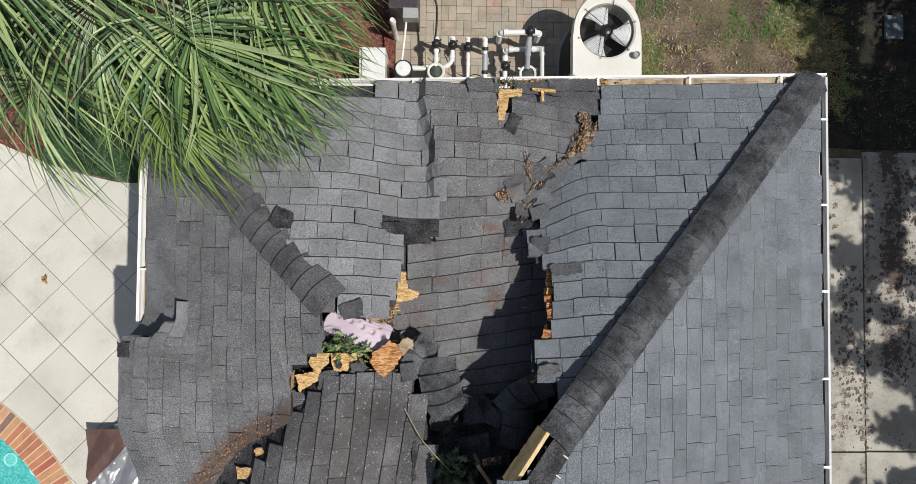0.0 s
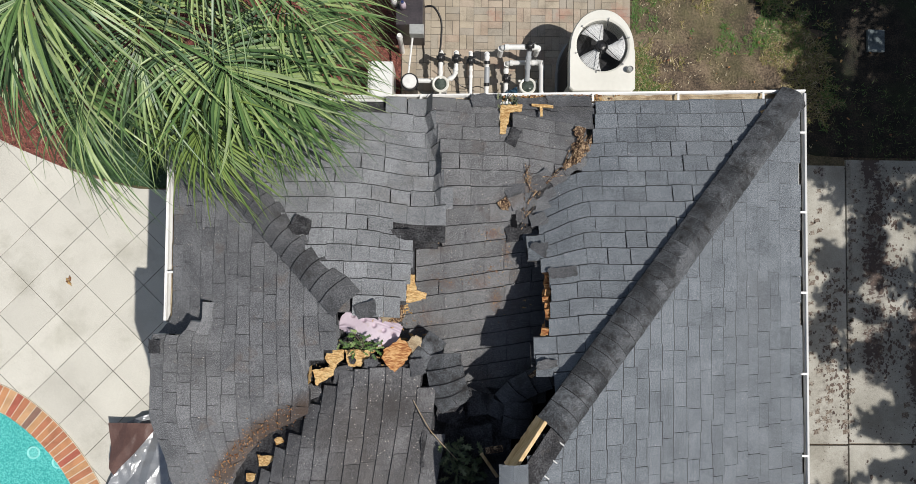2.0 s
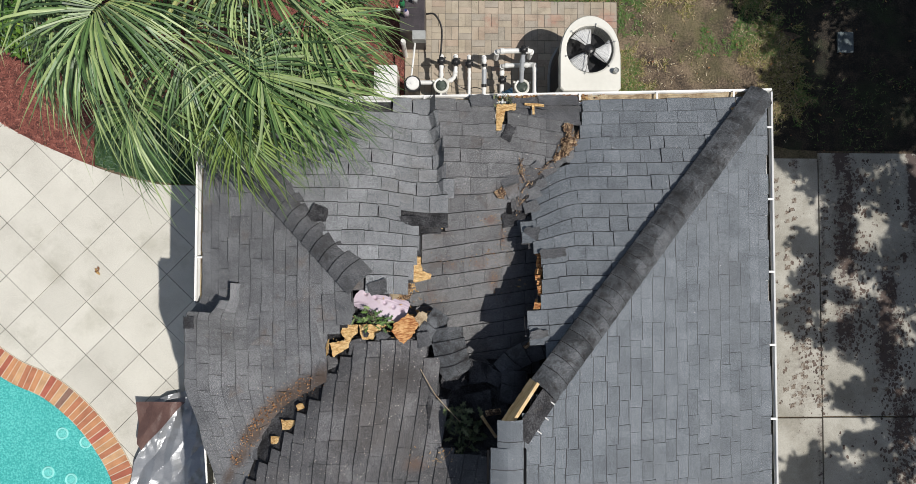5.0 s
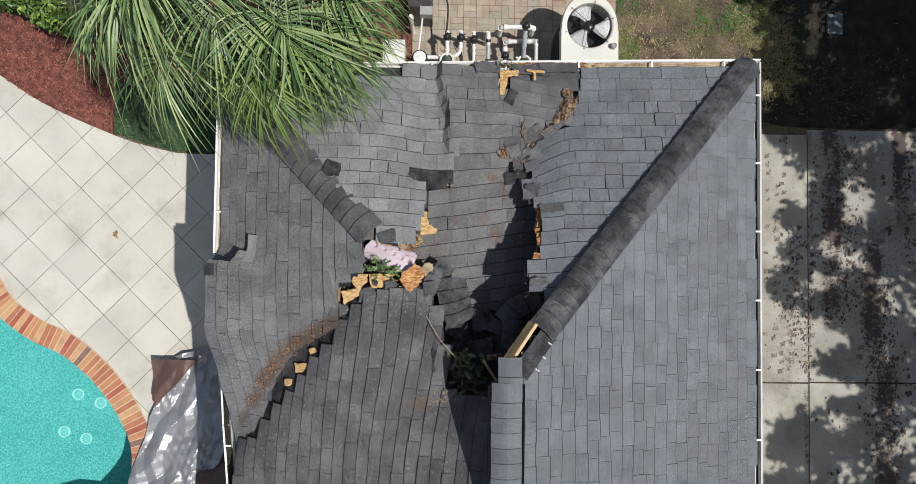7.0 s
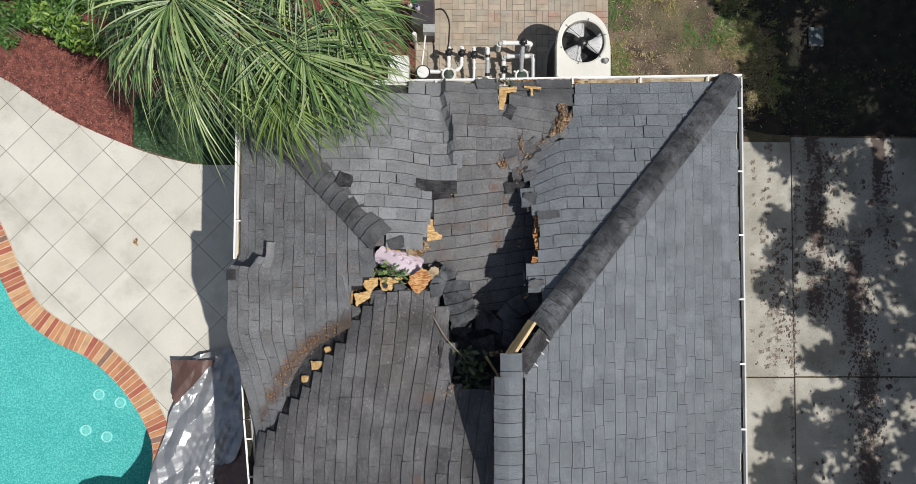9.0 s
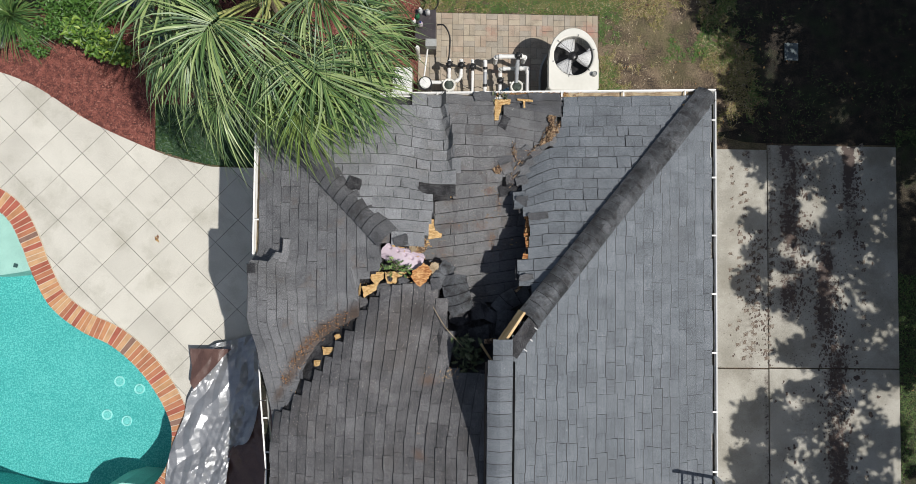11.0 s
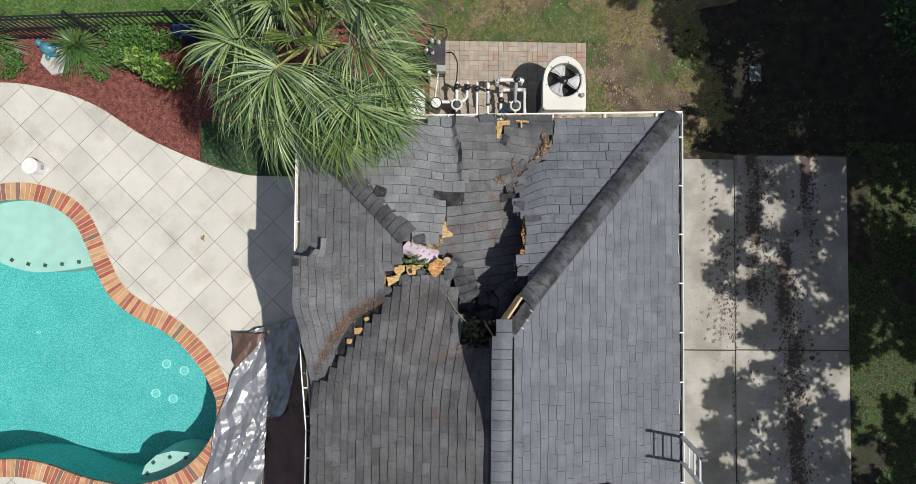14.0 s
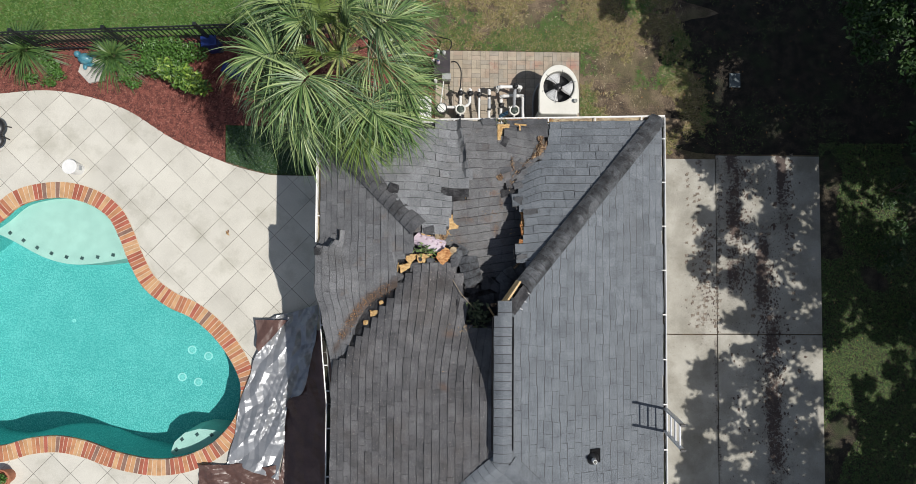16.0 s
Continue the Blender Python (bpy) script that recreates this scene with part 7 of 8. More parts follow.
    part("lid", bm, material("smoked_lid", [(0.03, 0.04, 0.035), (0.10, 0.12, 0.10)], 0.12, 14, 50, 0.0), v, "dark clear lid", smooth=True)
    bm = bmesh.new()
    tube(bm, [(0, -0.08, 0.2), (0, -0.52, 0.2)], 0.085, 18)
    part("motor", bm, BLACK, v)
    bm = bmesh.new()
    box(bm, (0, -0.28, 0.06), (0.2, 0.46, 0.1), None, 0.01)
    part("base", bm, BLACK, v)
    return v


strainer_pump((-0.40, 3.98, 0.02))
strainer_pump((0.81, 3.97, 0.02))
chlor = thing("chlorinator", "black cylindrical chlorinator with a white screw cap", "chlorinator", at=(-0.82, 3.96, 0.0))
bm = bmesh.new()
turned(bm, (0, 0, 0), [(0.09, 0.0), (0.095, 0.52), (0.122, 0.53), (0.122, 0.57)], 28)
part("body", bm, BLACK, chlor)
bm = bmesh.new()
turned(bm, (0, 0, 0.57), [(0.098, 0), (0.098, 0.03), (0.088, 0.04), (0.03, 0.043), (0.03, 0.05), (0.001, 0.052)], 28)
part("cap", bm, PVC, chlor, "white screw cap")
pipe("pvc_run", [[(-0.82, 3.96, 0.36), (-0.82, 4.04, 0.36), (-0.42, 4.04, 0.36)]], 0.032, PVC, "white PVC pipe between chlorinator and pump")
pipe("pvc_run", [[(-0.40, 4.02, 0.40), (-0.40, 4.20, 0.42), (-0.40, 4.42, 0.46), (-0.40, 4.42, 0.05)]], 0.030, PVC, "white PVC pipe run with elbow fittings")
pipe("pvc_run", [[(-0.30, 4.06, 0.36), (-0.20, 4.10, 0.38), (-0.185, 4.24, 0.42), (-0.185, 4.42, 0.46), (-0.185, 4.42, 0.05)]], 0.030, PVC, "white PVC pipe run with elbow fittings")
pipe("pvc_run", [[(0.02, 3.80, 0.30), (0.02, 4.15, 0.38), (0.015, 4.42, 0.46), (0.015, 4.42, 0.05)]], 0.024, PVC, "white PVC pipe run with elbow fittings")
pipe("pvc_run", [[(0.24, 3.72, 0.36), (0.24, 4.0, 0.42), (0.235, 4.38, 0.55), (0.235, 4.38, 0.05)]], 0.030, PVC, "white PVC pipe with a clear flow tube")
bm = bmesh.new()
tube(bm, [(0.24, 4.00, 0.45), (0.238, 4.20, 0.515)], 0.036, 14)
solo("flow_meter", bm, GREY_PVC, "clear grey flow tube on the white pipe", "flow meter")
for y in (3.96, 4.24):
    bm = bmesh.new()
    tube(bm, [(0.239, y, 0.43 + (y - 3.96) * 0.33), (0.239, y + 0.04, 0.445 + (y - 3.96) * 0.33)], 0.042, 14)
    solo("pipe_clamp", bm, BLACK, "black clamp round the white pipe", "clamp", "pipe clamps")
pipe("pvc_manifold", [[(0.42, 4.40, 0.40), (0.42, 4.42, 0.68), (0.92, 4.43, 0.68), (0.92, 4.42, 0.40)]], 0.036, PVC, "thick white PVC manifold on elbows")
pipe("pvc_loop", [[(0.52, 3.70, 0.22), (0.52, 4.28, 0.30), (0.52, 4.29, 0.42), (0.94, 4.29, 0.46), (0.99, 4.27, 0.50), (0.99, 3.70, 0.50)]], 0.033, PVC, "white PVC loop with elbow fittings")
pipe("pvc_run", [[(0.80, 4.40, 0.66), (0.79, 4.25, 0.58), (0.80, 4.04, 0.44)]], 0.034, GREY_PVC, "grey-white PVC pipe down to the pump")
for c in ((-0.40, 4.33, 0.46), (-0.185, 4.32, 0.46), (0.015, 4.30, 0.45), (0.80, 4.43, 0.70), (0.52, 4.10, 0.32)):
    valve(c)
hose = thing("black_hose", "black corrugated hose curving over the pavers", "hose")
bm = bmesh.new()
tube(bm, smooth_line([(-0.62, 4.98, 0.62), (-0.50, 4.96, 0.66), (-0.40, 4.80, 0.6), (-0.40, 4.55, 0.50), (-0.42, 4.38, 0.44)], 0.03), 0.014, 8)
part("tube", bm, BLACK, hose)
hose = thing("black_hose", "black hose arching from the cabinet to the ground", "hose")
bm = bmesh.new()
tube(bm, smooth_line([(-0.70, 5.16, 0.74), (-0.62, 5.34, 0.60), (-0.64, 5.55, 0.40), (-0.82, 5.68, 0.2), (-1.12, 5.80, 0.04)], 0.03), 0.013, 8)
part("tube", bm, BLACK, hose)
bm = bmesh.new()
prev = None
for i in range(13):
    row = [bm.verts.new((0.47 + 0.016 * i, 3.80 + 0.011 * j + 0.006 * i, 0.34 + 0.012 * i - 0.03 * abs(math.sin(i * 0.9 + j * 0.5)) - 0.004 * j)) for j in range(9)]
    if prev:
        for j in range(8):
            bm.faces.new((prev[j], row[j], row[j + 1], prev[j + 1]))
    prev = row
rag = solo("blue_rag", bm, material("faded_blue_cloth", [(0.02, 0.06, 0.11), (0.05, 0.13, 0.20)], 0.9, 12, 60, 0.3), "crumpled blue rag hung over the white pipe", "cloth")
rag.modifiers.new("thick", "SOLIDIFY").thickness = 0.004
hose2 = thing("thin_cable", "thin black cable hanging between the pipes", "cable")
bm = bmesh.new()
tube(bm, smooth_line([(-0.30, 4.22, 0.42), (-0.16, 4.06, 0.2), (0.0, 4.0, 0.16), (0.12, 4.02, 0.2), (0.24, 3.95, 0.3)], 0.03), 0.006, 6)
part("tube", bm, BLACK, hose2)
cab = thing("control_cabinet", "dark equipment cabinet with a grey junction box", "cabinet", at=(-0.84, 4.86, 0))
bm = bmesh.new()
box(bm, (0.02, 0.06, 0.40), (0.36, 0.52, 0.80), None, 0.012)
part("body", bm, material("dark_brown_enamel", [(0.03, 0.026, 0.03), (0.06, 0.05, 0.055)], 0.45, 5, 40, 0.05), cab)
bm = bmesh.new()
box(bm, (0.12, -0.27, 0.76), (0.19, 0.13, 0.16), None, 0.008)
part("junction_box", bm, GREY_METAL, cab, "grey metal junction box")
bm = bmesh.new()
tube(bm, [(0.06, -0.34, 0.70), (0.03, -0.55, 0.6), (-0.01, -0.85, 0.5)], 0.014, 8)
part("conduit", bm, PVC, cab, "white conduit")
bm = bmesh.new()
turned(bm, (-0.12, -0.30, 0.0), [(0.035, 0.0), (0.035, 0.6), (0.045, 0.61), (0.03, 0.68)], 14)
part("post_cap", bm, PVC, cab)
for x, y, m, cap_m, lab in ((-0.96, 5.02, GREEN, BLACK, "green plastic bottle"), (-0.90, 4.88, FOAM, DARK_BLUE, "clear plastic bottle with a blue cap"), (-1.02, 4.93, PVC, RED, "white plastic bottle with a red cap"), (-0.78, 5.09, ALU, GREY_METAL, "clear plastic jar with a grey lid"), (-0.91, 5.11, ALU, PVC, "clear plastic jar with a white lid")):
    b = thing("bottle", lab + " standing on the cabinet", "bottle", "bottles", at=(x, y, 0.80))
    bm = bmesh.new()
    turned(bm, (0, 0, 0), [(0.04, 0), (0.042, 0.12), (0.03, 0.16), (0.016, 0.18)], 16)
    part("body", bm, m, b, smooth=True)
    bm = bmesh.new()
    turned(bm, (0, 0, 0.18), [(0.018, 0), (0.018, 0.025), (0.001, 0.026)], 12)
    part("cap", bm, cap_m, b)
tank = thing("utility_box", "pale grey utility box on the ground beside the house", "utility box", at=(-1.22, 3.93, 0))
bm = bmesh.new()
box(bm, (0, 0, 0.28), (0.34, 0.62, 0.56), None, 0.015)
part("body", bm, SHELL, tank)
bm = bmesh.new()
box(bm, (0.02, 0, 0.575), (0.30, 0.60, 0.03), None, 0.01)
part("lid", bm, GUTTER, tank)

# ---- palm beside the house ----
def palm_leaf(bm, start, hub, size, droop, rng, spread=112, segs=78):
    """One fan leaf: a stalk from start to hub, a midrib that bows over beyond it, and folded strands that spring from it and hang. Returns how many faces the stalk has."""
    up = Vector((0, 0, 1))
    start, hub = Vector(start), Vector(hub)
    mid = start.lerp(hub, 0.5) + up * (0.08 * (hub - start).length)
    tube(bm, [start, mid, hub], [0.022, 0.015, 0.010], 6)
    stalk = len(bm.faces)
    way = hub - mid
    way.z = max(-0.30, min(0.30, way.z))
    way.normalize()
    lean = rng.uniform(-0.3, 0.3)
    for s in range(segs):
        g = s / (segs - 1) * 2 - 1
        u = (1 - abs(g)) ** 1.25
        root = hub + way * (0.30 * size * u) - up * (0.10 * droop * size * u * u)
        ahead = (way * 0.5 - up * (0.26 * droop * u)).normalized()
        side = ahead.cross(up).normalized()
        nrm = side.cross(ahead).normalized()
        side, nrm = side * math.cos(lean) + nrm * math.sin(lean), nrm * math.cos(lean) - side * math.sin(lean)
        a = math.copysign(abs(g) ** 0.85, g) * radians(spread) + rng.gauss(0, 0.07)
        ray = (ahead * math.cos(a) + side * math.sin(a) + nrm * (0.04 + 0.26 * abs(g) + rng.gauss(0, 0.06))).normalized()
        L = size * (0.86 - 0.10 * u) * rng.uniform(0.80, 1.10)
        w = 0.0118 * size ** 0.5 * rng.uniform(0.7, 1.12)
        cross = ray.cross(nrm).normalized()
        n2 = cross.cross(ray).normalized()
        dr = droop * rng.uniform(0.25, 1.45)
        sway = side * rng.gauss(0, 0.12) + ahead * (0.22 * abs(g) + rng.gauss(0, 0.06))
        twist = rng.uniform(-1.3, 1.3)
        prev = None
        for t, ww in ((0.02, 0.30), (0.22, 0.80), (0.45, 1.0), (0.66, 0.72), (0.84, 0.36), (1.0, 0.03)):
            far = max(0.0, t - 0.18)
            p = root + ray * (L * t) - up * (dr * L * far * far * 1.25) + sway * (L * far * far * 2)
            x2 = cross * math.cos(twist * far) + n2 * math.sin(twist * far)
            row = [bm.verts.new(p + x2 * (w * ww)), bm.verts.new(p - n2 * (0.8 * w * ww)), bm.verts.new(p - x2 * (w * ww))]
            if prev:
                bm.faces.new((prev[0], prev[1], row[1], row[0]))
                bm.faces.new((prev[1], prev[2], row[2], row[1]))
            prev = row
    return stalk


def palm(base, crown, seed):
    rng = random.Random(seed)
    tree = thing("fan_palm", "fan palm with a dense crown of drooping green leaves", "palm tree")
    bm = bmesh.new()
    b, c = Vector(base), Vector(crown)
    pts, rs = [], []
    for k in range(40):
        f = k / 39
        pts.append(b.lerp(c, f) + Vector((0.05 * math.sin(f * 3), 0, 0)))
        rs.append(0.21 - 0.05 * f + (0.02 if k % 2 else 0) + (0.06 * (1 - f * 6) if f < 0.16 else 0))
    tube(bm, pts, rs, 14)
    part("trunk", bm, BARK, tree, "ringed brown trunk")
    # old leaf bases round the top of the trunk
    for k in range(12):
        a = k * 2.4
        d = Vector((math.cos(a), math.sin(a), 0.5))
        bm = bmesh.new()
        p = c + Vector((0, 0, -0.35 + 0.03 * k))
        tube(bm, [p + d * 0.10, p + d * 0.24, p + d * 0.36 - Vector((0, 0, 0.04))], [0.05, 0.035, 0.012], 6)
        part("leaf_base", bm, BARK, tree)
    # stalk ends from the crown's heart, blade length, droop, young or old
    hubs = [(-0.29, -0.56, 0.72, 1.10, 0.9, 0), (-0.77, -0.22, 0.66, 1.06, 0.8, 0), (0.50, -0.17, 0.38, 1.08, 0.9, 0), (0.02, -0.55, 0.25, 1.12, 1.0, 0), (0.30, -1.16, -0.05, 0.86, 0.9, 1), (0.66, 0.22, 0.62, 1.02, 0.8, 0),
            (0.80, -0.82, 0.02, 0.92, 1.1, 0), (-0.52, -1.05, -0.05, 0.95, 1.1, 0), (-0.85, 0.60, 0.45, 1.05, 0.9, 0), (-0.28, 0.75, 0.70, 1.0, 0.8, 0), (0.30, 0.85, 0.52, 1.05, 0.9, 0), (0.82, 0.66, 0.25, 0.95, 1.0, 0),
            (-0.10, 0.30, 0.95, 0.62, 0.6, 1), (0.24, 0.02, 0.92, 0.62, 0.7, 0), (-0.34, 0.12, 0.86, 0.72, 0.8, 0), (-0.06, -0.30, 0.90, 0.62, 0.7, 1), (-1.00, -0.52, 0.05, 0.92, 1.1, 0), (0.90, -0.38, 0.10, 0.92, 1.1, 0), (0.50, -0.80, 0.22, 1.0, 1.0, 0),
            (-0.05, 1.10, 0.05, 1.0, 1.1, 0), (-1.04, 0.15, 0.0, 1.0, 1.1, 0), (0.86, 0.26, -0.10, 0.85, 1.1, 0), (-0.80, 0.95, -0.1, 0.95, 1.2, 0), (0.42, 0.42, 0.55, 0.9, 0.9, 0), (-0.46, 0.44, 0.62, 0.9, 0.9, 0), (-0.62, -0.60, 0.30, 1.0, 1.0, 0), (0.08, 0.10, 1.02, 0.5, 0.5, 1), (-0.16, -0.02, 0.98, 0.52, 0.6, 0), (0.20, 0.30, 0.84, 0.66, 0.8, 0)]
    for k in range(17):
        a = k * math.tau / 17 + rng.uniform(-0.2, 0.2)
        reach = 0.75 if k % 2 else 1.05
        hubs.append((reach * math.cos(a), reach * math.sin(a), -0.42 + rng.uniform(-0.1, 0.1), rng.uniform(0.75, 0.95) * (0.85 if math.cos(a) > 0.6 else 1.0), 1.35, 0))
    for dx, dy, dz, size, droop, young in hubs:
        bm = bmesh.new()
        flat_way = Vector((dx, dy, 0)).normalized()
        stalk = palm_leaf(bm, c + flat_way * 0.08 + Vector((0, 0, 0.12 * dz)), c + Vector((dx, dy, dz)), size, droop, rng)
        bm.faces.ensure_lookup_table()
        for i, fc in enumerate(bm.faces):
            fc.material_index = 0 if i < stalk else 1
        part("frond", bm, [PETIOLE, FROND_NEW if young else FROND], tree)


palm((-2.55, 3.95, 0), (-2.42, 3.75, 4.55), 9)


# ---- fence and planting ----
fence = thing("metal_fence", "black metal picket fence along the planting bed", "fence", kind="structure")


def fence_y(x):
    return 5.28 + (x + 10.06) * 0.052


for z in (0.18, 1.04, 1.18):
    bm = bmesh.new()
    beam(bm, (-16, fence_y(-16), z), (-2.2, fence_y(-2.2), z), 0.026, 0.034)
    part("rail", bm, IRON, fence)
picket = None
for k in range(126):
    x = -15.9 + k * 0.108
    if picket is None:
        bm = bmesh.new()
        box(bm, (0, 0, 0.62), (0.017, 0.017, 1.18))
        picket = finish("picket", bm, IRON)
    ob = new("picket", picket)
    ob.parent = fence
    ob.location = (x, fence_y(x), 0)
post = None
for k in range(8):
    x = -15.5 + k * 1.9
    if post is None:
        bm = bmesh.new()
        box(bm, (0, 0, 0.64), (0.055, 0.055, 1.30), None, 0.004)
        box(bm, (0, 0, 1.30), (0.07, 0.07, 0.025), None, 0.006)
        post = finish("post", bm, IRON)
    ob = new("post", post)
    ob.parent = fence
    ob.location = (x, fence_y(x), 0)


def rosette(c, r, n, seed, label):
    rng = random.Random(seed)
    plant = thing("spiky_plant", label, "plant", "spiky plants", at=c)
    for half in range(4):
        bm = bmesh.new()
        for k in range(n // 4):
            az = rng.uniform(0, math.tau)
            el = math.radians(rng.uniform(8, 80))
            L = r * rng.uniform(0.75, 1.1)
            out = Vector((math.cos(az), math.sin(az), 0))
            side = Vector((-out.y, out.x, 0))
            prev = None
            for t, w in ((0, 0.6), (0.35, 1.0), (0.7, 0.75), (1, 0.05)):
                p = out * (L * t * math.cos(el)) + Vector((0, 0, 0.25 + L * (t * math.sin(el) - 0.55 * t * t)))
                row = [bm.verts.new(p + side * 0.010 * w), bm.verts.new(p - side * 0.010 * w)]
                if prev:
                    bm.faces.new((prev[0], prev[1], row[1], row[0]))
                prev = row
        part("leaf_whorl", bm, SPIKE, plant)
    bm = bmesh.new()
    tube(bm, [(0, 0, 0), (0, 0, 0.3)], [0.05, 0.035], 8)
    part("stem", bm, BARK, plant)


rosette((-10.10, 5.20, 0.05), 0.98, 260, 1, "spiky green rosette plant in the mulch")
rosette((-8.15, 5.10, 0.05), 0.88, 240, 2, "spiky green rosette plant beside the stone")


def leaf_cloud(bm, c, r, n, size, rng, flat=1.0, spread=1.0):
    """Many small leaves round c, thicker towards the outside."""
    for k in range(n):
        d = Vector((rng.gauss(0, 1), rng.gauss(0, 1), rng.gauss(0, 1))).normalized()
        q = rng.random() ** 0.5
        p = Vector(c) + Vector((d.x * r[0] * q, d.y * r[1] * q, d.z * r[2] * q))
        s = size * rng.uniform(0.6, 1.3)
        m = Matrix.Translation(p) @ pose(0, 0, 0, rng.uniform(-55, 55) * flat, rng.uniform(-55, 55) * flat, rng.uniform(0, 360))
        v = [bm.verts.new(m @ Vector(x)) for x in ((0, -s * 0.5, 0), (s * 0.24, -s * 0.05, 0.05 * s), (0, s * 0.5, -0.06 * s), (-s * 0.24, -s * 0.05, 0.05 * s))]
        bm.faces.new(v)


def bush(c, r, n, size, mat, label, seed, clumps=7):
    rng = random.Random(seed)
    plant = thing("shrub", label, "shrub", "shrubs in the bed", at=(c[0], c[1], 0))
    bm = bmesh.new()
    for k in range(clumps):
        a, q = rng.uniform(0, math.tau), math.sqrt(rng.random()) * 0.85
        p = (r[0] * q * math.cos(a), r[1] * q * math.sin(a), r[2] * rng.uniform(0.6, 1.1))
        tube(bm, [(0, 0, 0), (p[0] * 0.5, p[1] * 0.5, p[2] * 0.6), p], [0.014, 0.009, 0.004], 5)
    part("stems", bm, TREE_BARK, plant)
    bm = bmesh.new()
    for k in range(clumps):
        a, q = rng.uniform(0, math.tau), math.sqrt(rng.random()) * 0.85
        p = (r[0] * q * math.cos(a), r[1] * q * math.sin(a), r[2] * rng.uniform(0.5, 1.0))
        leaf_cloud(bm, p, (r[0] * 0.42, r[1] * 0.42, r[2] * 0.45), n // clumps, size, rng, 0.8)
    part("foliage", bm, mat, plant)


bush((-6.85, 5.05), (0.85, 0.50, 0.70), 3800, 0.07, SHRUB, "dense green leafy shrub in the mulch", 1, 11)
bush((-6.52, 4.56), (0.52, 0.40, 0.85), 1300, 0.11, SHRUB_LIGHT, "lime green leafy shrub in the mulch", 2, 8)
bush((-7.95, 4.72), (0.45, 0.30, 0.35), 900, 0.06, SHRUB, "low green shrub beside the spiky plant", 3, 7)
bush((-9.75, 4.75), (0.42, 0.32, 0.35), 900, 0.06, SHRUB, "low green shrub beside the spiky plant", 4, 7)
bush((-4.75, 5.1), (0.6, 0.4, 0.5), 1000, 0.07, SHRUB, "green shrub under the palm", 5, 8)
bush((-10.9, 5.05), (0.5, 0.4, 0.5), 900, 0.07, SHRUB, "green shrub in the mulch", 6, 7)

# ornament on a flat stone
bm = bmesh.new()
prism(bm, [(-0.30, -0.10), (-0.05, -0.36), (0.28, -0.28), (0.34, 0.05), (0.10, 0.24), (-0.22, 0.20)], 0.0, 0.06)
flag = solo("flagstone", bm, STONE, "flat pale stone slab in the mulch", "stone")
flag.location = (-8.78, 4.92, 0.004)
bm = bmesh.new()
for c, r_, sc in (((0, 0, 0.14), 0.13, (1.3, 1.0, 0.9)), ((-0.12, 0.07, 0.24), 0.075, (1, 1, 1)), ((0.10, -0.12, 0.09), 0.06, (2.0, 0.8, 0.7)), ((-0.03, -0.16, 0.08), 0.05, (1.0, 1.6, 0.7)), ((0.13, 0.10, 0.09), 0.06, (1.8, 0.9, 0.7))):
    got = bmesh.ops.create_icosphere(bm, subdivisions=2, radius=r_)["verts"]
    bmesh.ops.transform(bm, matrix=Matrix.Translation(c) @ Matrix.Diagonal((*sc, 1)), verts=got)
statue = solo("garden_ornament", bm, BLUE, "glazed turquoise garden ornament on a stone slab", "ornament", smooth=True)
statue.location = (-8.86, 5.08, 0.05)
for k, (x, y, ang) in enumerate(((-5.98, 5.40, 8), (-5.50, 4.78, -20))):
    bm = bmesh.new()
    box(bm, (0, 0, 0.26), (0.30, 0.19, 0.52), None, 0.03)
    box(bm, (0, 0, 0.54), (0.34, 0.23, 0.05), None, 0.015)
    ob = solo("blue_tub", bm, DARK_BLUE, "dark blue plastic tub beside the fence", "tub", "blue tubs")
    ob.matrix_world = pose(x, y, 0.0, 0, 0, ang)
bucket = thing("bucket", "white plastic bucket with a lid on the deck", "bucket", at=(-9.02, 2.60, 0))
bm = bmesh.new()
turned(bm, (0, 0, 0), [(0.13, 0.0), (0.145, 0.33), (0.158, 0.335), (0.158, 0.36)], 28)
part("body", bm, PVC, bucket, smooth=False)
bm = bmesh.new()
turned(bm, (0, 0, 0.36), [(0.162, -0.01), (0.162, 0.015), (0.145, 0.018), (0.14, 0.008), (0.001, 0.010)], 28)
part("lid", bm, PVC, bucket)
bm = bmesh.new()
box(bm, (0.147, 0.0, 0.2), (0.006, 0.10, 0.10), pose(0, 0, 0, 0, 3, 0))
part("printed_label", bm, GREY_PVC, bucket, "small grey printed label")
seat = thing("pool_stool", "low black cushioned stool on the deck", "stool", at=(-10.72, 3.36, 0))
bm = bmesh.new()
turned(bm, (0, 0.1, 0.30), [(0.22, 0.0), (0.25, 0.04), (0.24, 0.10), (0.16, 0.13), (0.001, 0.135)], 28)
part("cushion", bm, BLACK, seat, smooth=True)
bm = bmesh.new()
turned(bm, (0.02, -0.18, 0.28), [(0.16, 0.0), (0.20, 0.04), (0.18, 0.09), (0.001, 0.11)], 24)
part("arm_pad", bm, BLACK, seat, smooth=True)
for k in range(4):
    a = k * math.tau / 4 + 0.7
    bm = bmesh.new()
    tube(bm, [(0.16 * math.cos(a), 0.05 + 0.16 * math.sin(a), 0.31), (0.2 * math.cos(a), 0.05 + 0.2 * math.sin(a), 0.0)], 0.015, 8)
    part("leg", bm, BLACK, seat)
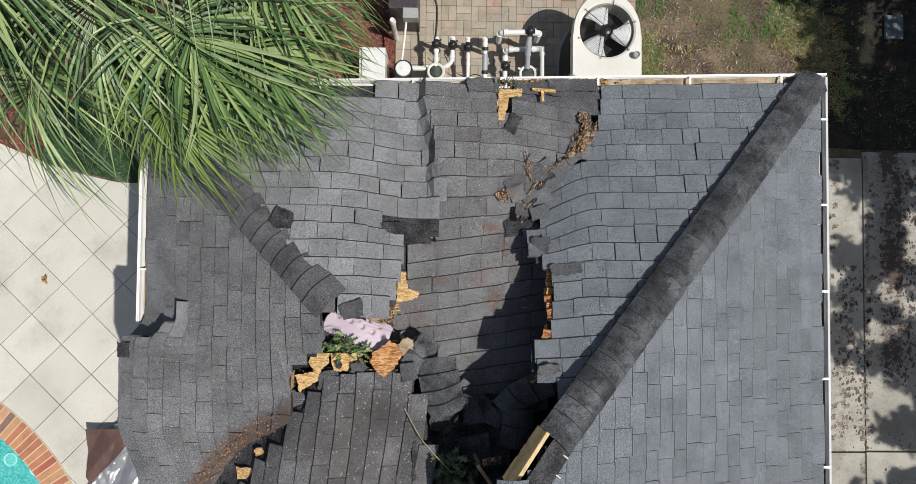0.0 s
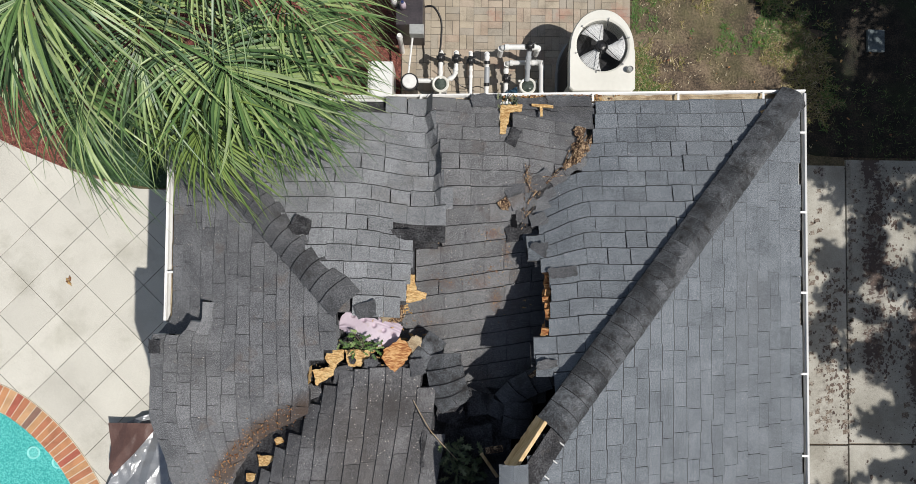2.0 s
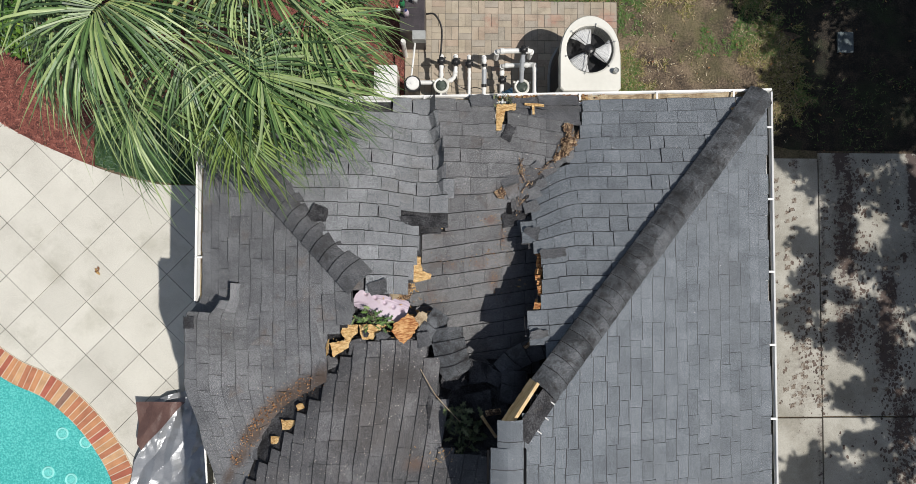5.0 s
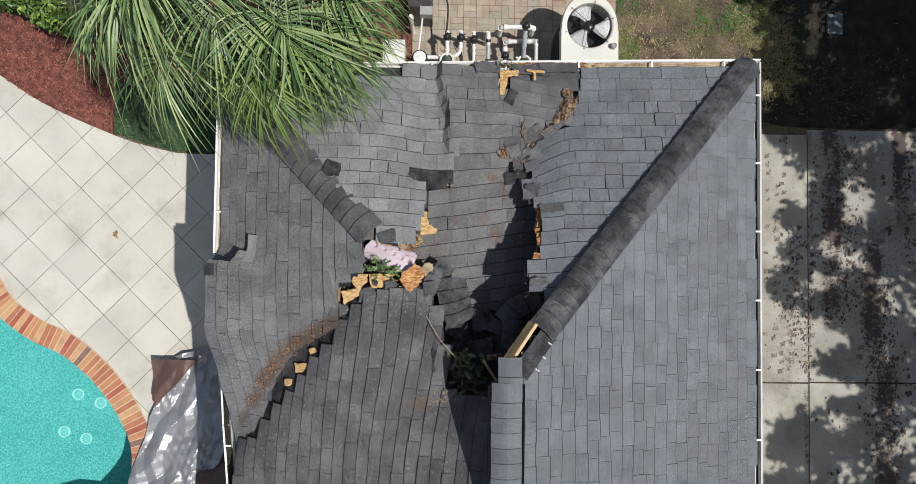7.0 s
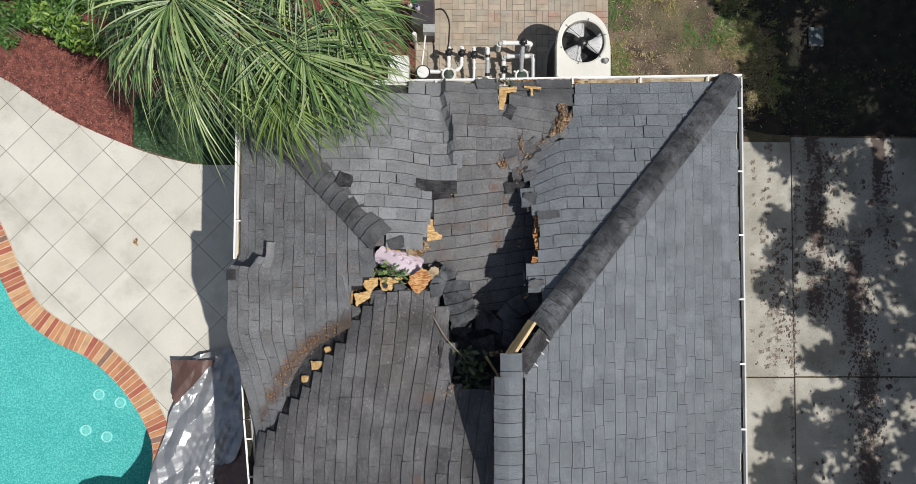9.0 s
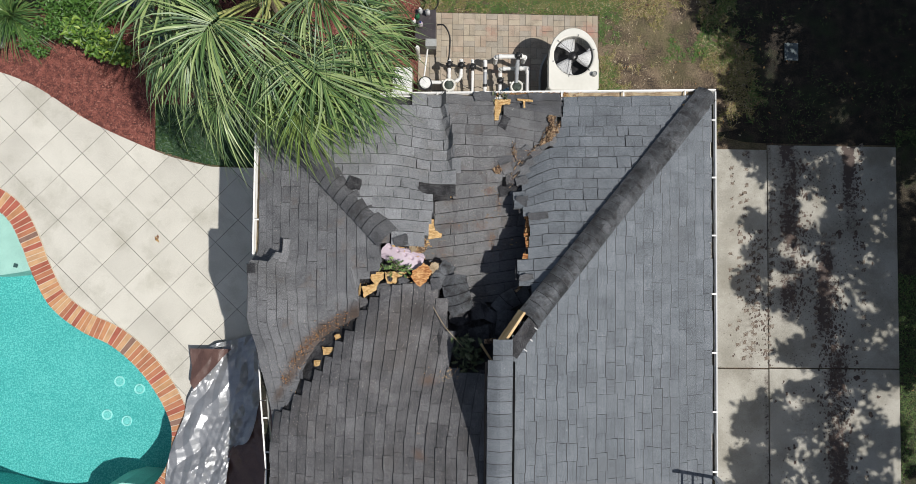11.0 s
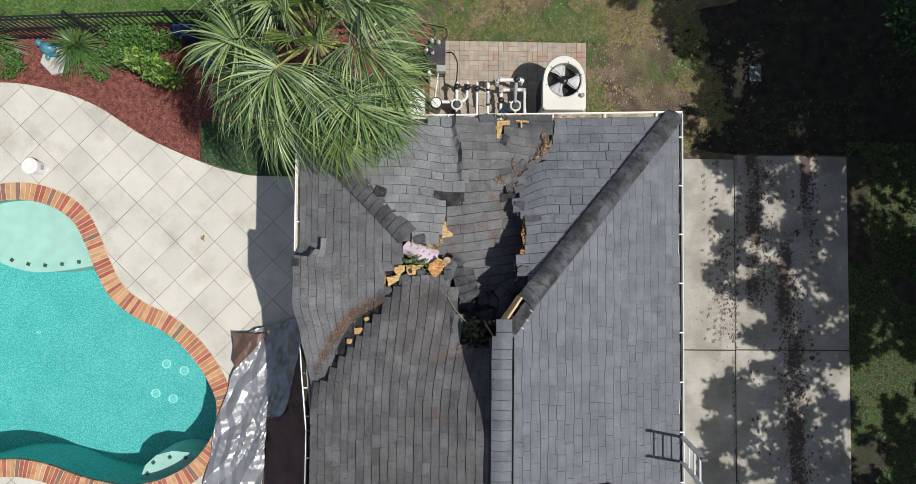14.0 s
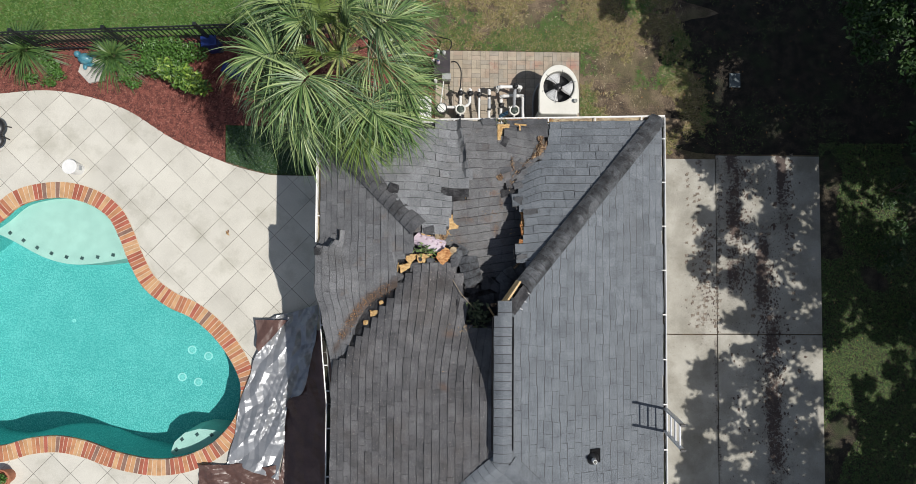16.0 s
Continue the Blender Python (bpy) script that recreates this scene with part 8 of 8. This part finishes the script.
pot = thing("plant_pot", "terracotta pot with a small green plant on the deck", "plant pot", at=(-10.30, -4.22, 0))
bm = bmesh.new()
turned(bm, (0, 0, 0), [(0.14, 0.0), (0.19, 0.26), (0.21, 0.26), (0.21, 0.31), (0.18, 0.31), (0.17, 0.24), (0.001, 0.25)], 26)
part("pot", bm, TERRACOTTA, pot)
bm = bmesh.new()
leaf_cloud(bm, (0, 0, 0.36), (0.16, 0.16, 0.1), 220, 0.07, random.Random(6))
part("plant", bm, SHRUB, pot)
bm = bmesh.new()
leaf_cloud(bm, (0, 0, 0.02), (0.05, 0.07, 0.015), 7, 0.09, random.Random(8), 0.3)
lf = solo("fallen_leaf", bm, DEAD_LEAF, "small brown dead leaf cluster on the deck", "leaf")
lf.location = (-5.66, 1.19, 0.0)


# ---- tarps ----
def crimp(x, width):
    """A sharp fold that repeats: 0 in the valley, 1 on the crest."""
    return abs((x / width) % 1.0 - 0.5) * 2


def tarp(name, left, right, mat, label, seed, cell=0.024, high=0.10, slant=62.0, parent=None):
    """A crumpled sheet between two edges, with sharp folds that run the way of slant."""
    rng = random.Random(seed)
    L, Rr = smooth_line(left, 0.02), smooth_line(right, 0.02)
    rows = max(6, round(max((L[-1] - L[0]).length, (Rr[-1] - Rr[0]).length) / cell))
    cols = max(5, round(max((a - b).length for a, b in zip(L[::10], Rr[::10])) / cell))
    c, s = math.cos(radians(slant)), math.sin(radians(slant))
    bm = bmesh.new()
    prev = None
    for i in range(rows + 1):
        row = []
        for j in range(cols + 1):
            f, g = i / rows, j / cols
            p = L[int(f * (len(L) - 1))].lerp(Rr[int(f * (len(Rr) - 1))], g)
            u, v = p.x * s - p.y * c, p.x * c + p.y * s
            bend = 0.22 * noise.noise((p.x * 1.2, p.y * 1.2, seed))
            soft = 0.5 + noise.noise((p.x * 0.9, p.y * 0.9, seed + 4.0))
            z = 0.55 * crimp(u + bend, 0.46) + 0.30 * (0.5 + soft) * crimp(u * 0.92 + v * 0.40 - bend, 0.29) + 0.26 * crimp(v * 0.85 - u * 0.5 + bend, 0.62)
            z += 0.16 * soft * crimp(u * 0.75 - v * 0.65, 0.17) + 0.12 * soft * crimp(u * 0.5 + v * 0.85 + bend, 0.135) + 0.10 * soft * soft * crimp(u * 0.95 + v * 0.2 + 0.5 * bend, 0.085)
            jig = noise.noise((p.x * 2, p.y * 2, seed + 9.0)) * 0.05
            row.append(bm.verts.new((p.x + jig, p.y - jig, 0.014 + p.z + high * z)))
        if prev:
            for j in range(cols):
                a, b, d, e = prev[j], prev[j + 1], row[j + 1], row[j]
                if rng.random() < 0.5:
                    bm.faces.new((a, b, d))
                    bm.faces.new((a, d, e))
                else:
                    bm.faces.new((a, b, e))
                    bm.faces.new((b, d, e))
        prev = row
    bmesh.ops.recalc_face_normals(bm, faces=bm.faces)
    ob = part(name, bm, mat, parent, label) if parent else solo(name, bm, mat, label, "tarp", "tarps")
    sol = ob.modifiers.new("thick", "SOLIDIFY")
    sol.thickness = 0.003
    return ob


silver = thing("silver_tarp", "crumpled silver tarpaulin with a turned-over brown corner lying on the deck", "tarp", "tarps")
tarp("sheet", [(-4.88, -0.79), (-4.88, -1.4), (-4.98, -1.75), (-5.22, -2.62), (-5.50, -3.92)], [(-3.55, -0.42), (-3.58, -1.05), (-3.85, -2.3), (-4.20, -2.65), (-4.34, -4.3)], TARP_SILVER,
     "", 3, high=0.15, slant=56, parent=silver)
tarp("brown_tarp", [(-3.60, -1.0), (-3.88, -2.3), (-4.22, -2.7), (-4.36, -5.2)], [(-2.72, -0.9), (-2.72, -2.2), (-2.72, -3.6), (-2.72, -5.2)], TARP_BROWN, "dark brown tarpaulin spread under the eave", 7, high=0.07, slant=100)
tarp("brown_tarp", [(-6.15, -3.95, 0.0), (-6.1, -4.5, 0.0), (-6.0, -5.4, 0)], [(-4.35, -3.98, 0.0), (-4.2, -4.6, 0.0), (-4.1, -5.4, 0)], TARP_BROWN, "crumpled dark brown tarpaulin beside the pool", 1, high=0.14, slant=140)
tarp("turned_corner", [(-4.90, -0.77, 0.16), (-4.89, -1.0, 0.17), (-4.87, -1.38, 0.16)], [(-4.16, -0.78, 0.16), (-4.45, -1.05, 0.19), (-4.80, -1.48, 0.17)], TARP_BROWN, "turned-over brown underside", 4, 0.04, 0.06, 50, silver)


# ---- trees beyond the driveway ----
def shade_tree(base, clumps, seed, label, leaf=0.2, per=130, low=()):
    rng = random.Random(seed)
    tree = thing("broadleaf_tree", label, "tree", "trees beside the driveway")
    b = Vector(base)
    fork = b + Vector((0, 0, 3.0))
    bm = bmesh.new()
    tube(bm, [b, b + Vector((0.05, 0, 0.4)), b + Vector((0.0, 0.05, 1.8)), fork], [0.36, 0.27, 0.23, 0.20], 12)
    part("trunk", bm, TREE_BARK, tree)
    bm = bmesh.new()
    for c, r in clumps[::24]:
        c = Vector(c)
        if c.x - 0.54 * c.z < 10.2:
            continue
        m = fork.lerp(c, 0.5) + Vector((rng.uniform(-0.3, 0.3), rng.uniform(-0.3, 0.3), 0.4))
        tube(bm, [fork, m, c], [0.05, 0.022, 0.006], 7)
    part("limbs", bm, TREE_BARK, tree)
    bm = bmesh.new()
    for c, r in clumps:
        leaf_cloud(bm, c, (r * rng.uniform(0.8, 1.35), r * rng.uniform(0.8, 1.35), r * 0.7), max(14, int(per * min(1.0, r / 0.55) ** 1.6)), leaf, rng, 0.75)
    part("crown", bm, LEAF, tree, "glossy dark green leaves")


LIGHT_GAPS = ((7.2, 4.6, 3.3, 0.75), (9.2, 2.1, 0.0, 0.24), (9.65, 1.55, 0.0, 0.20), (8.15, 2.2, 0.0, 0.14), (6.6, 1.9, 0, 0.07), (6.7, 0.6, 0, 0.08), (6.4, 2.75, 0, 0.08), (7.4, 1.2, 0, 0.07), (7.3, 0.2, 0, 0.09), (7.6, -0.5, 0, 0.09), (6.9, -2.0, 0, 0.09), (6.1, -2.6, 0, 0.11), (7.3, -2.4, 0, 0.06), (6.0, -1.7, 0, 0.06), (7.0, -3.9, 0, 0.06), (6.3, -3.9, 0, 0.07), (4.9, 3.7, 0.0, 0.1), (8.3, -1.85, 0.0, 0.40), (9.3, -1.9, 0.0, 0.60), (8.7, -1.40, 0.0, 0.36), (8.35, -2.6, 0.0, 0.18), (8.6, -3.5, 0.0, 0.14),
              (6.29, 1.74, 0.0, 0.15), (5.90, 1.25, 0.0, 0.16), (5.70, 0.58, 0.0, 0.15), (6.19, 2.15, 0.0, 0.09), (6.05, -0.32, 0.0, 0.10), (6.32, 0.95, 0.0, 0.08), (7.05, 2.9, 0.0, 0.08), (5.56, 2.25, 0.0, 0.1),
              (7.2, -3.3, 0.0, 0.06), (7.65, -2.9, 0.0, 0.05), (5.3, -3.3, 0.0, 0.14), (5.6, -3.35, 0.0, 0.08), (7.65, -1.55, 0.0, 0.16), (6.5, -2.3, 0.0, 0.10), (6.2, 5.4, 0.0, 0.10), (6.9, 3.7, 0.0, 0.10))
EDGE = ((-4.4, 4.55), (-3.6, 4.65), (-2.9, 4.72), (-2.3, 5.0), (-1.75, 4.75), (-1.45, 5.3), (-1.2, 6.3), (-0.95, 6.2), (-0.75, 5.6), (-0.4, 5.6), (-0.28, 6.1), (0.0, 5.95), (0.12, 5.35), (0.35, 4.88), (0.62, 4.84),
        (0.9, 5.05), (1.4, 5.22), (1.7, 5.0), (2.05, 5.45), (2.5, 5.3), (2.9, 4.9), (3.3, 4.3), (3.75, 4.25), (4.1, 4.38), (4.4, 4.58), (4.7, 4.58), (5.0, 4.42), (5.3, 4.25), (5.6, 4.0), (6.0, 3.9), (6.3, 3.9), (6.7, 3.7), (7.2, 3.4))


def shade_edge(y):
    """How near to the house the trees' shade comes."""
    w = 0.22 * noise.noise((y * 4.0, 8.0, 1.0))
    if y <= EDGE[0][0]:
        return EDGE[0][1] + 2 * w
    for (ya, xa), (yb, xb) in zip(EDGE, EDGE[1:]):
        if y <= yb:
            return xa + (xb - xa) * (y - ya) / (yb - ya) + w
    return EDGE[-1][1] + 2 * w


def lets_sun(c, r):
    """Whether a clump would shade the strip beside the house or close a gap through which the sun falls."""
    gx, gy = c[0] - 0.54 * c[2], c[1] + 0.19 * c[2]
    if any(gx - r * 0.75 < shade_edge(gy + d) - (0 if not d else 0.2) for d in (-0.6 * r, 0, 0.6 * r)):
        return True
    return any(h < c[2] - r and math.hypot(c[0] - 0.54 * (c[2] - h) - x, c[1] + 0.19 * (c[2] - h) - y) < q + r * 0.75 for x, y, h, q in LIGHT_GAPS)


rng = random.Random(77)
one = []
for k in range(260):
    gx, gy = rng.uniform(3.2, 13.5), rng.uniform(3.3, 12.5)
    h = rng.uniform(5.2, 8.6)
    one.append(((gx + 0.54 * h, gy - 0.19 * h, h), rng.uniform(0.5, 0.9)))
# Low clumps mostly beyond view, added to block sky light.
for k in range(150):
    z = rng.uniform(2.8, 5.2)
    x = 0.7265 * (14.4 - z) - 0.1 + rng.uniform(0, 4.5)
    y = rng.uniform(2.6, 11)
    one.append(((x, y, z), rng.uniform(0.45, 0.8)))
# Extra unseen clumps, added only to screen the sky above the yard.
far_rng = random.Random(5)
for k in range(130):
    gx, gy, h = far_rng.uniform(5.6, 13.0), far_rng.uniform(3.3, 12.0), far_rng.uniform(6.0, 9.0)
    one.append(((gx + 0.54 * h, gy - 0.19 * h, h), far_rng.uniform(0.6, 1.0)))
one = [c for c in one if not lets_sun(*c)]
shade_tree((12.2, 5.0, 0), one, 1, "large glossy-leaved tree shading the yard", leaf=0.22, per=170)
two = []
for k in range(620):
    gx, gy = rng.uniform(4.6, 13.5), rng.uniform(-9.0, 3.3)
    h = rng.uniform(5.5, 8.2)
    if noise.noise((gx * 0.8, gy * 0.8, 4.0)) < -0.42:
        continue
    two.append(((gx + 0.54 * h, gy - 0.19 * h, h), rng.uniform(0.28, 0.42) if gx < 6.4 or 7.6 < gx < 10 else rng.uniform(0.35, 0.65)))
for k in range(250):
    gx, gy = rng.uniform(4.6, 8.0), rng.uniform(-8.0, -1.3)
    h = rng.uniform(5.5, 7.0)
    two.append(((gx + 0.54 * h, gy - 0.19 * h, h), rng.uniform(0.17, 0.30)))
# The same low screen of added clumps on the driveway side.
for k in range(90):
    z = rng.uniform(2.8, 5.2)
    x = 0.7265 * (14.4 - z) + 0.2 + rng.uniform(0, 4.5)
    y = rng.uniform(-8, 2.6)
    if not (7.6 < x - 0.54 * z < 9.6 and -3.0 < y + 0.19 * z < -0.9):
        two.append(((x, y, z), rng.uniform(0.4, 0.7)))
for k in range(230):
    gx, gy = rng.uniform(5.6, 8.2), rng.uniform(-1.2, 3.5)
    h = rng.uniform(5.5, 7.0)
    two.append(((gx + 0.54 * h, gy - 0.19 * h, h), rng.uniform(0.18, 0.32)))
for k in range(760):
    gy = rng.uniform(-6.0, 7.5)
    gx = shade_edge(gy) + rng.uniform(0.1, 0.9 if gy < 3.3 else 2.0)
    two.append(((gx + 0.54 * 5.6, gy - 0.19 * 5.6, 5.6), rng.uniform(0.12, 0.2)))
two = [c for c in two if not lets_sun(*c)]
# Unseen clumps added to cast shade on yard, driveway and side grass.
for k in range(16):
    gx, gy = rng.uniform(2.9, 3.4), rng.uniform(6.25, 7.0)
    two.append(((gx + 0.54 * 8, gy - 0.19 * 8, 8.0), rng.uniform(0.14, 0.24)))
for k in range(46):
    gx, gy = rng.uniform(6.2, 7.75), rng.uniform(-5.6, -2.1)
    two.append(((gx + 0.54 * 6.2, gy - 0.19 * 6.2, 6.2), rng.uniform(0.16, 0.30)))
for k in range(30):
    gx, gy = rng.uniform(4.95, 5.4), rng.uniform(4.2, 6.0)
    two.append(((gx + 0.54 * 8, gy - 0.19 * 8, 8.0), rng.uniform(0.22, 0.36)))
for k in range(110):
    gx, gy = rng.uniform(7.9, 9.9), rng.uniform(-3.0, -1.0)
    if noise.noise((gx * 1.6, gy * 1.6, 3.0)) > -0.05:
        two.append(((gx + 0.54 * 6.2, gy - 0.19 * 6.2, 6.2), rng.uniform(0.12, 0.2)))
shade_tree((12.4, -3.2, 0), two, 2, "large leafy tree casting dappled shade on the driveway", leaf=0.18, per=120)
# Made-up crown beyond view that only blocks sky light.
back = []
for k in range(260):
    z = rng.uniform(4.0, 11.0)
    back.append(((rng.uniform(9.8, 17.0), rng.uniform(-10, 13), z), rng.uniform(0.9, 1.4)))
back = [c for c in back if not lets_sun(*c)]
limb = []
for k in range(46):
    x, y = rng.uniform(6.65, 9.4), rng.uniform(4.0, 6.4)
    if x > 6.7 + 0.55 * max(0.0, 4.75 - y):
        limb.append(((x, y, 3.1 + rng.uniform(-0.35, 0.3)), rng.uniform(0.22, 0.36)))
shade_tree((11.4, 5.4, 0), limb, 5, "low glossy-leaved tree reaching into the sun", leaf=0.115, per=330)
shade_tree((15.5, 1.0, 0), back, 3, "unseen tall tree added to block sky light from the yard", leaf=0.34, per=150)
for k, (x, y) in enumerate(((9.6, 2.3), (9.9, 1.4), (9.3, 0.9), (10.2, 3.3), (10.1, -0.6))):
    bush((x, y), (0.45, 0.45, 0.35), 420, 0.10, LEAF, "low dark green ground plant under the trees", 20 + k, 6)

# ---- grass, chips and litter ----
def blades(name, area, n, mat, label, seed, tall=(0.03, 0.08), keep=None, z=0.0, wide=0.013):
    rng = np.random.default_rng(seed)
    x0, x1, y0, y1 = area
    xs, ys = rng.uniform(x0, x1, n), rng.uniform(y0, y1, n)
    verts, faces = [], []
    for x, y in zip(xs, ys):
        if keep and not keep(float(x), float(y)):
            continue
        a = rng.uniform(0, math.tau)
        h = rng.uniform(*tall)
        lean, way = h * rng.uniform(0.7, 1.8), rng.uniform(0, math.tau)
        lx, ly = lean * math.cos(way), lean * math.sin(way)
        a = way + math.pi / 2
        c, s = math.cos(a) * wide, math.sin(a) * wide
        k = len(verts)
        verts += [(x - c, y - s, z + 0.002), (x + c, y + s, z + 0.002), (x + lx, y + ly, z + h * 0.6)]
        faces.append((k, k + 1, k + 2))
    me = bpy.data.meshes.new(name)
    me.from_pydata(verts, [], faces)
    me.materials.append(mat)
    return tagged(new(name, me), label, "grass", kind="stuff")


blades("lawn_grass", (-12, -3.5, 5.45, 7.6), 26000, GRASS, "short mown green grass", 1, (0.02, 0.06), z=-0.012, keep=lambda x, y: inside((x, y), LAWN_POLY))
blades("turf_grass", (-5.7, -2.8, 2.55, 3.62), 6000, SOD, "short dark green grass with the palm's shade in its colour", 2, (0.02, 0.05), keep=lambda x, y: inside((x, y), TURF_POLY))
def yard(x, y):
    return not (-1.0 < x < 2.4 and y < 5.48) and not (2.9 < x < 8.0 and y < 3.1) and not (x < -0.9 and y < 5.75) and not (x < 3.2 and y < 3.3)


def sunny(x, y):
    """Where enough sun reaches the yard for grass; it thins out under the trees."""
    return x + 0.9 * noise.noise((x * 1.1, y * 1.1, 1.0)) + 0.7 * noise.noise((x * 6, y * 6, 4.0)) < 5.05


def tufts(x, y):
    bare = 1.1 * max(0.0, 1 - math.hypot((x - 3.7) / 1.3, (y - 4.15) / 0.85)) + 0.5 * max(0.0, 1 - math.hypot((x - 1.6) / 1.2, (y - 6.0) / 0.5))
    return -bare + noise.noise((x * 0.9, y * 0.9, 2.0)) + 0.5 * noise.noise((x * 3, y * 3, 1))


blades("yard_grass", (-3.4, 5.6, 3.0, 8.0), 150000, DRY_GRASS, "patchy half-dry grass over bare ground", 3, (0.02, 0.075), z=-0.03, wide=0.006, keep=lambda x, y: yard(x, y) and sunny(x, y) and tufts(x, y) + 0.55 * noise.noise((x * 11, y * 11, 3.0)) > -0.12)
blades("green_tufts", (-3.4, 5.6, 3.0, 8.0), 110000, GRASS, "green grass tufts in the dry yard", 8, (0.03, 0.09), z=-0.03, wide=0.006,
       keep=lambda x, y: yard(x, y) and sunny(x, y) and (noise.noise((x * 0.8, y * 0.8, 9.0)) + 0.5 * noise.noise((x * 2.5, y * 2.5, 4)) + 0.5 * noise.noise((x * 10, y * 10, 5.0)) > 0.16 + max(0.0, 1 - math.hypot((x - 3.9) / 1.3, (y - 4.15) / 0.8)) or math.hypot((x - 2.62) / 0.3, (y - 3.75) / 0.4) < 1 + 0.4 * noise.noise((x * 5, y * 5, 2))))
blades("dry_straw", (-3.4, 5.2, 3.1, 8.0), 8000, STRAW, "pale dry straw lying over the yard", 12, (0.02, 0.042), z=-0.012, wide=0.005, keep=lambda x, y: yard(x, y) and sunny(x, y) and noise.noise((x * 1.3, y * 1.3, 6.0)) + 0.6 * noise.noise((x * 7, y * 7, 2.0)) > 0.12)
blades("shade_grass", (4.3, 10.0, 3.1, 8.0), 9000, SIDE_GRASS, "sparse grass under the trees", 9, (0.02, 0.06), z=-0.028, wide=0.006, keep=lambda x, y: yard(x, y) and tufts(x, y) > 0.05)
blades("side_grass", (7.96, 12.0, -8, 3.4), 110000, SIDE_GRASS, "thin green grass beside the driveway", 4, (0.02, 0.06), z=-0.022, wide=0.008, keep=lambda x, y: noise.noise((x * 0.8, y * 0.8, 7.0)) > -0.3)
rng = random.Random(41)
bm_v, bm_f = [], []
n = 0
while n < 11000:
    x, y = rng.uniform(-11.5, -0.9), rng.uniform(2.8, 5.8)
    if not inside((x, y), MULCH_POLY):
        continue
    n += 1
    a, l, w = rng.uniform(0, math.tau), rng.uniform(0.008, 0.028), rng.uniform(0.003, 0.009)
    c, s, z, t = math.cos(a), math.sin(a), 0.008 + rng.uniform(0, 0.02), rng.uniform(-0.012, 0.012)
    k = len(bm_v)
    bm_v += [(x - c * l - s * w, y - s * l + c * w, z - t), (x - c * l + s * w, y - s * l - c * w, z - t), (x + c * l + s * w, y + s * l - c * w, z + t), (x + c * l - s * w, y + s * l + c * w, z + t)]
    bm_f.append((k, k + 1, k + 2, k + 3))
me = bpy.data.meshes.new("mulch_chips")
me.from_pydata(bm_v, [], bm_f)
me.materials.append(palette(material("mulch_chip", [(0.8, 0.8, 0.8), (1, 1, 1)], 0.9, 5, 40, 0.0), [(0.20, 0.065, 0.05), (0.30, 0.10, 0.075), (0.14, 0.05, 0.04), (0.36, 0.16, 0.12)], True))
tagged(new("mulch_chips", me), "red wood chips covering the planting bed", "mulch", kind="stuff")
vs, fs = [], []
for k in range(3200):
    x, y = rng.gauss(3.7, 0.75), rng.gauss(4.15, 0.42)
    if not yard(x, y) or y < 3.42:
        continue
    r_, b_ = rng.uniform(0.004, 0.009) * rng.choice((1, 1, 1.4, 2.2)), len(vs)
    for i in range(6):
        a = i * math.tau / 6 + rng.uniform(-0.3, 0.3)
        q = r_ * rng.uniform(0.7, 1.3)
        vs.append((x + q * math.cos(a), y + q * math.sin(a), -0.035))
    vs.append((x + rng.uniform(-0.3, 0.3) * r_, y + rng.uniform(-0.3, 0.3) * r_, -0.03 + r_ * rng.uniform(0.4, 0.9)))
    fs += [(b_ + i, b_ + (i + 1) % 6, b_ + 6) for i in range(6)]
me = bpy.data.meshes.new("soil_clods")
me.from_pydata(vs, [], fs)
me.materials.append(DIRT)
tagged(new("soil_clods", me), "dry clods of brown soil on the bare ground", "soil", kind="stuff")
bm = bmesh.new()
for k in range(650):
    x, y = rng.uniform(0.5, 11), rng.uniform(-5, 7.5)
    if (x < 2.5 and y < 5.6) or (x > 7.9 and y < 3.1 and k % 3):
        continue
    if 2.5 < x < 7.95 and y < 3.1:
        continue
    blot(bm, x, y, 0.0 + rng.uniform(0, 0.02), rng.uniform(0.006, 0.017), rng.uniform(0, 3), 1.9, 6, rng)
solo("leaf_litter", bm, DEAD_LEAF, "brown fallen leaves scattered under the trees", "leaves", kind="stuff")
bm = bmesh.new()
box(bm, (0, 0, 0.01), (0.25, 0.33, 0.04), None, 0.01)
turned(bm, (0, 0, 0.03), [(0.05, 0.0), (0.05, 0.012), (0.001, 0.014)], 14)
# Cover's tones are dimmed to put the tree shade into them.
cover = solo("ground_cover_plate", bm, material("shade_dimmed_plastic", [(0.07, 0.09, 0.095), (0.15, 0.18, 0.19)], 0.8, 9, 40, 0.2, contrast=0.8), "small valve box cover in the ground, dimmed in colour for tree shade", "valve box")
cover.location = (6.0, 4.85, -0.01)
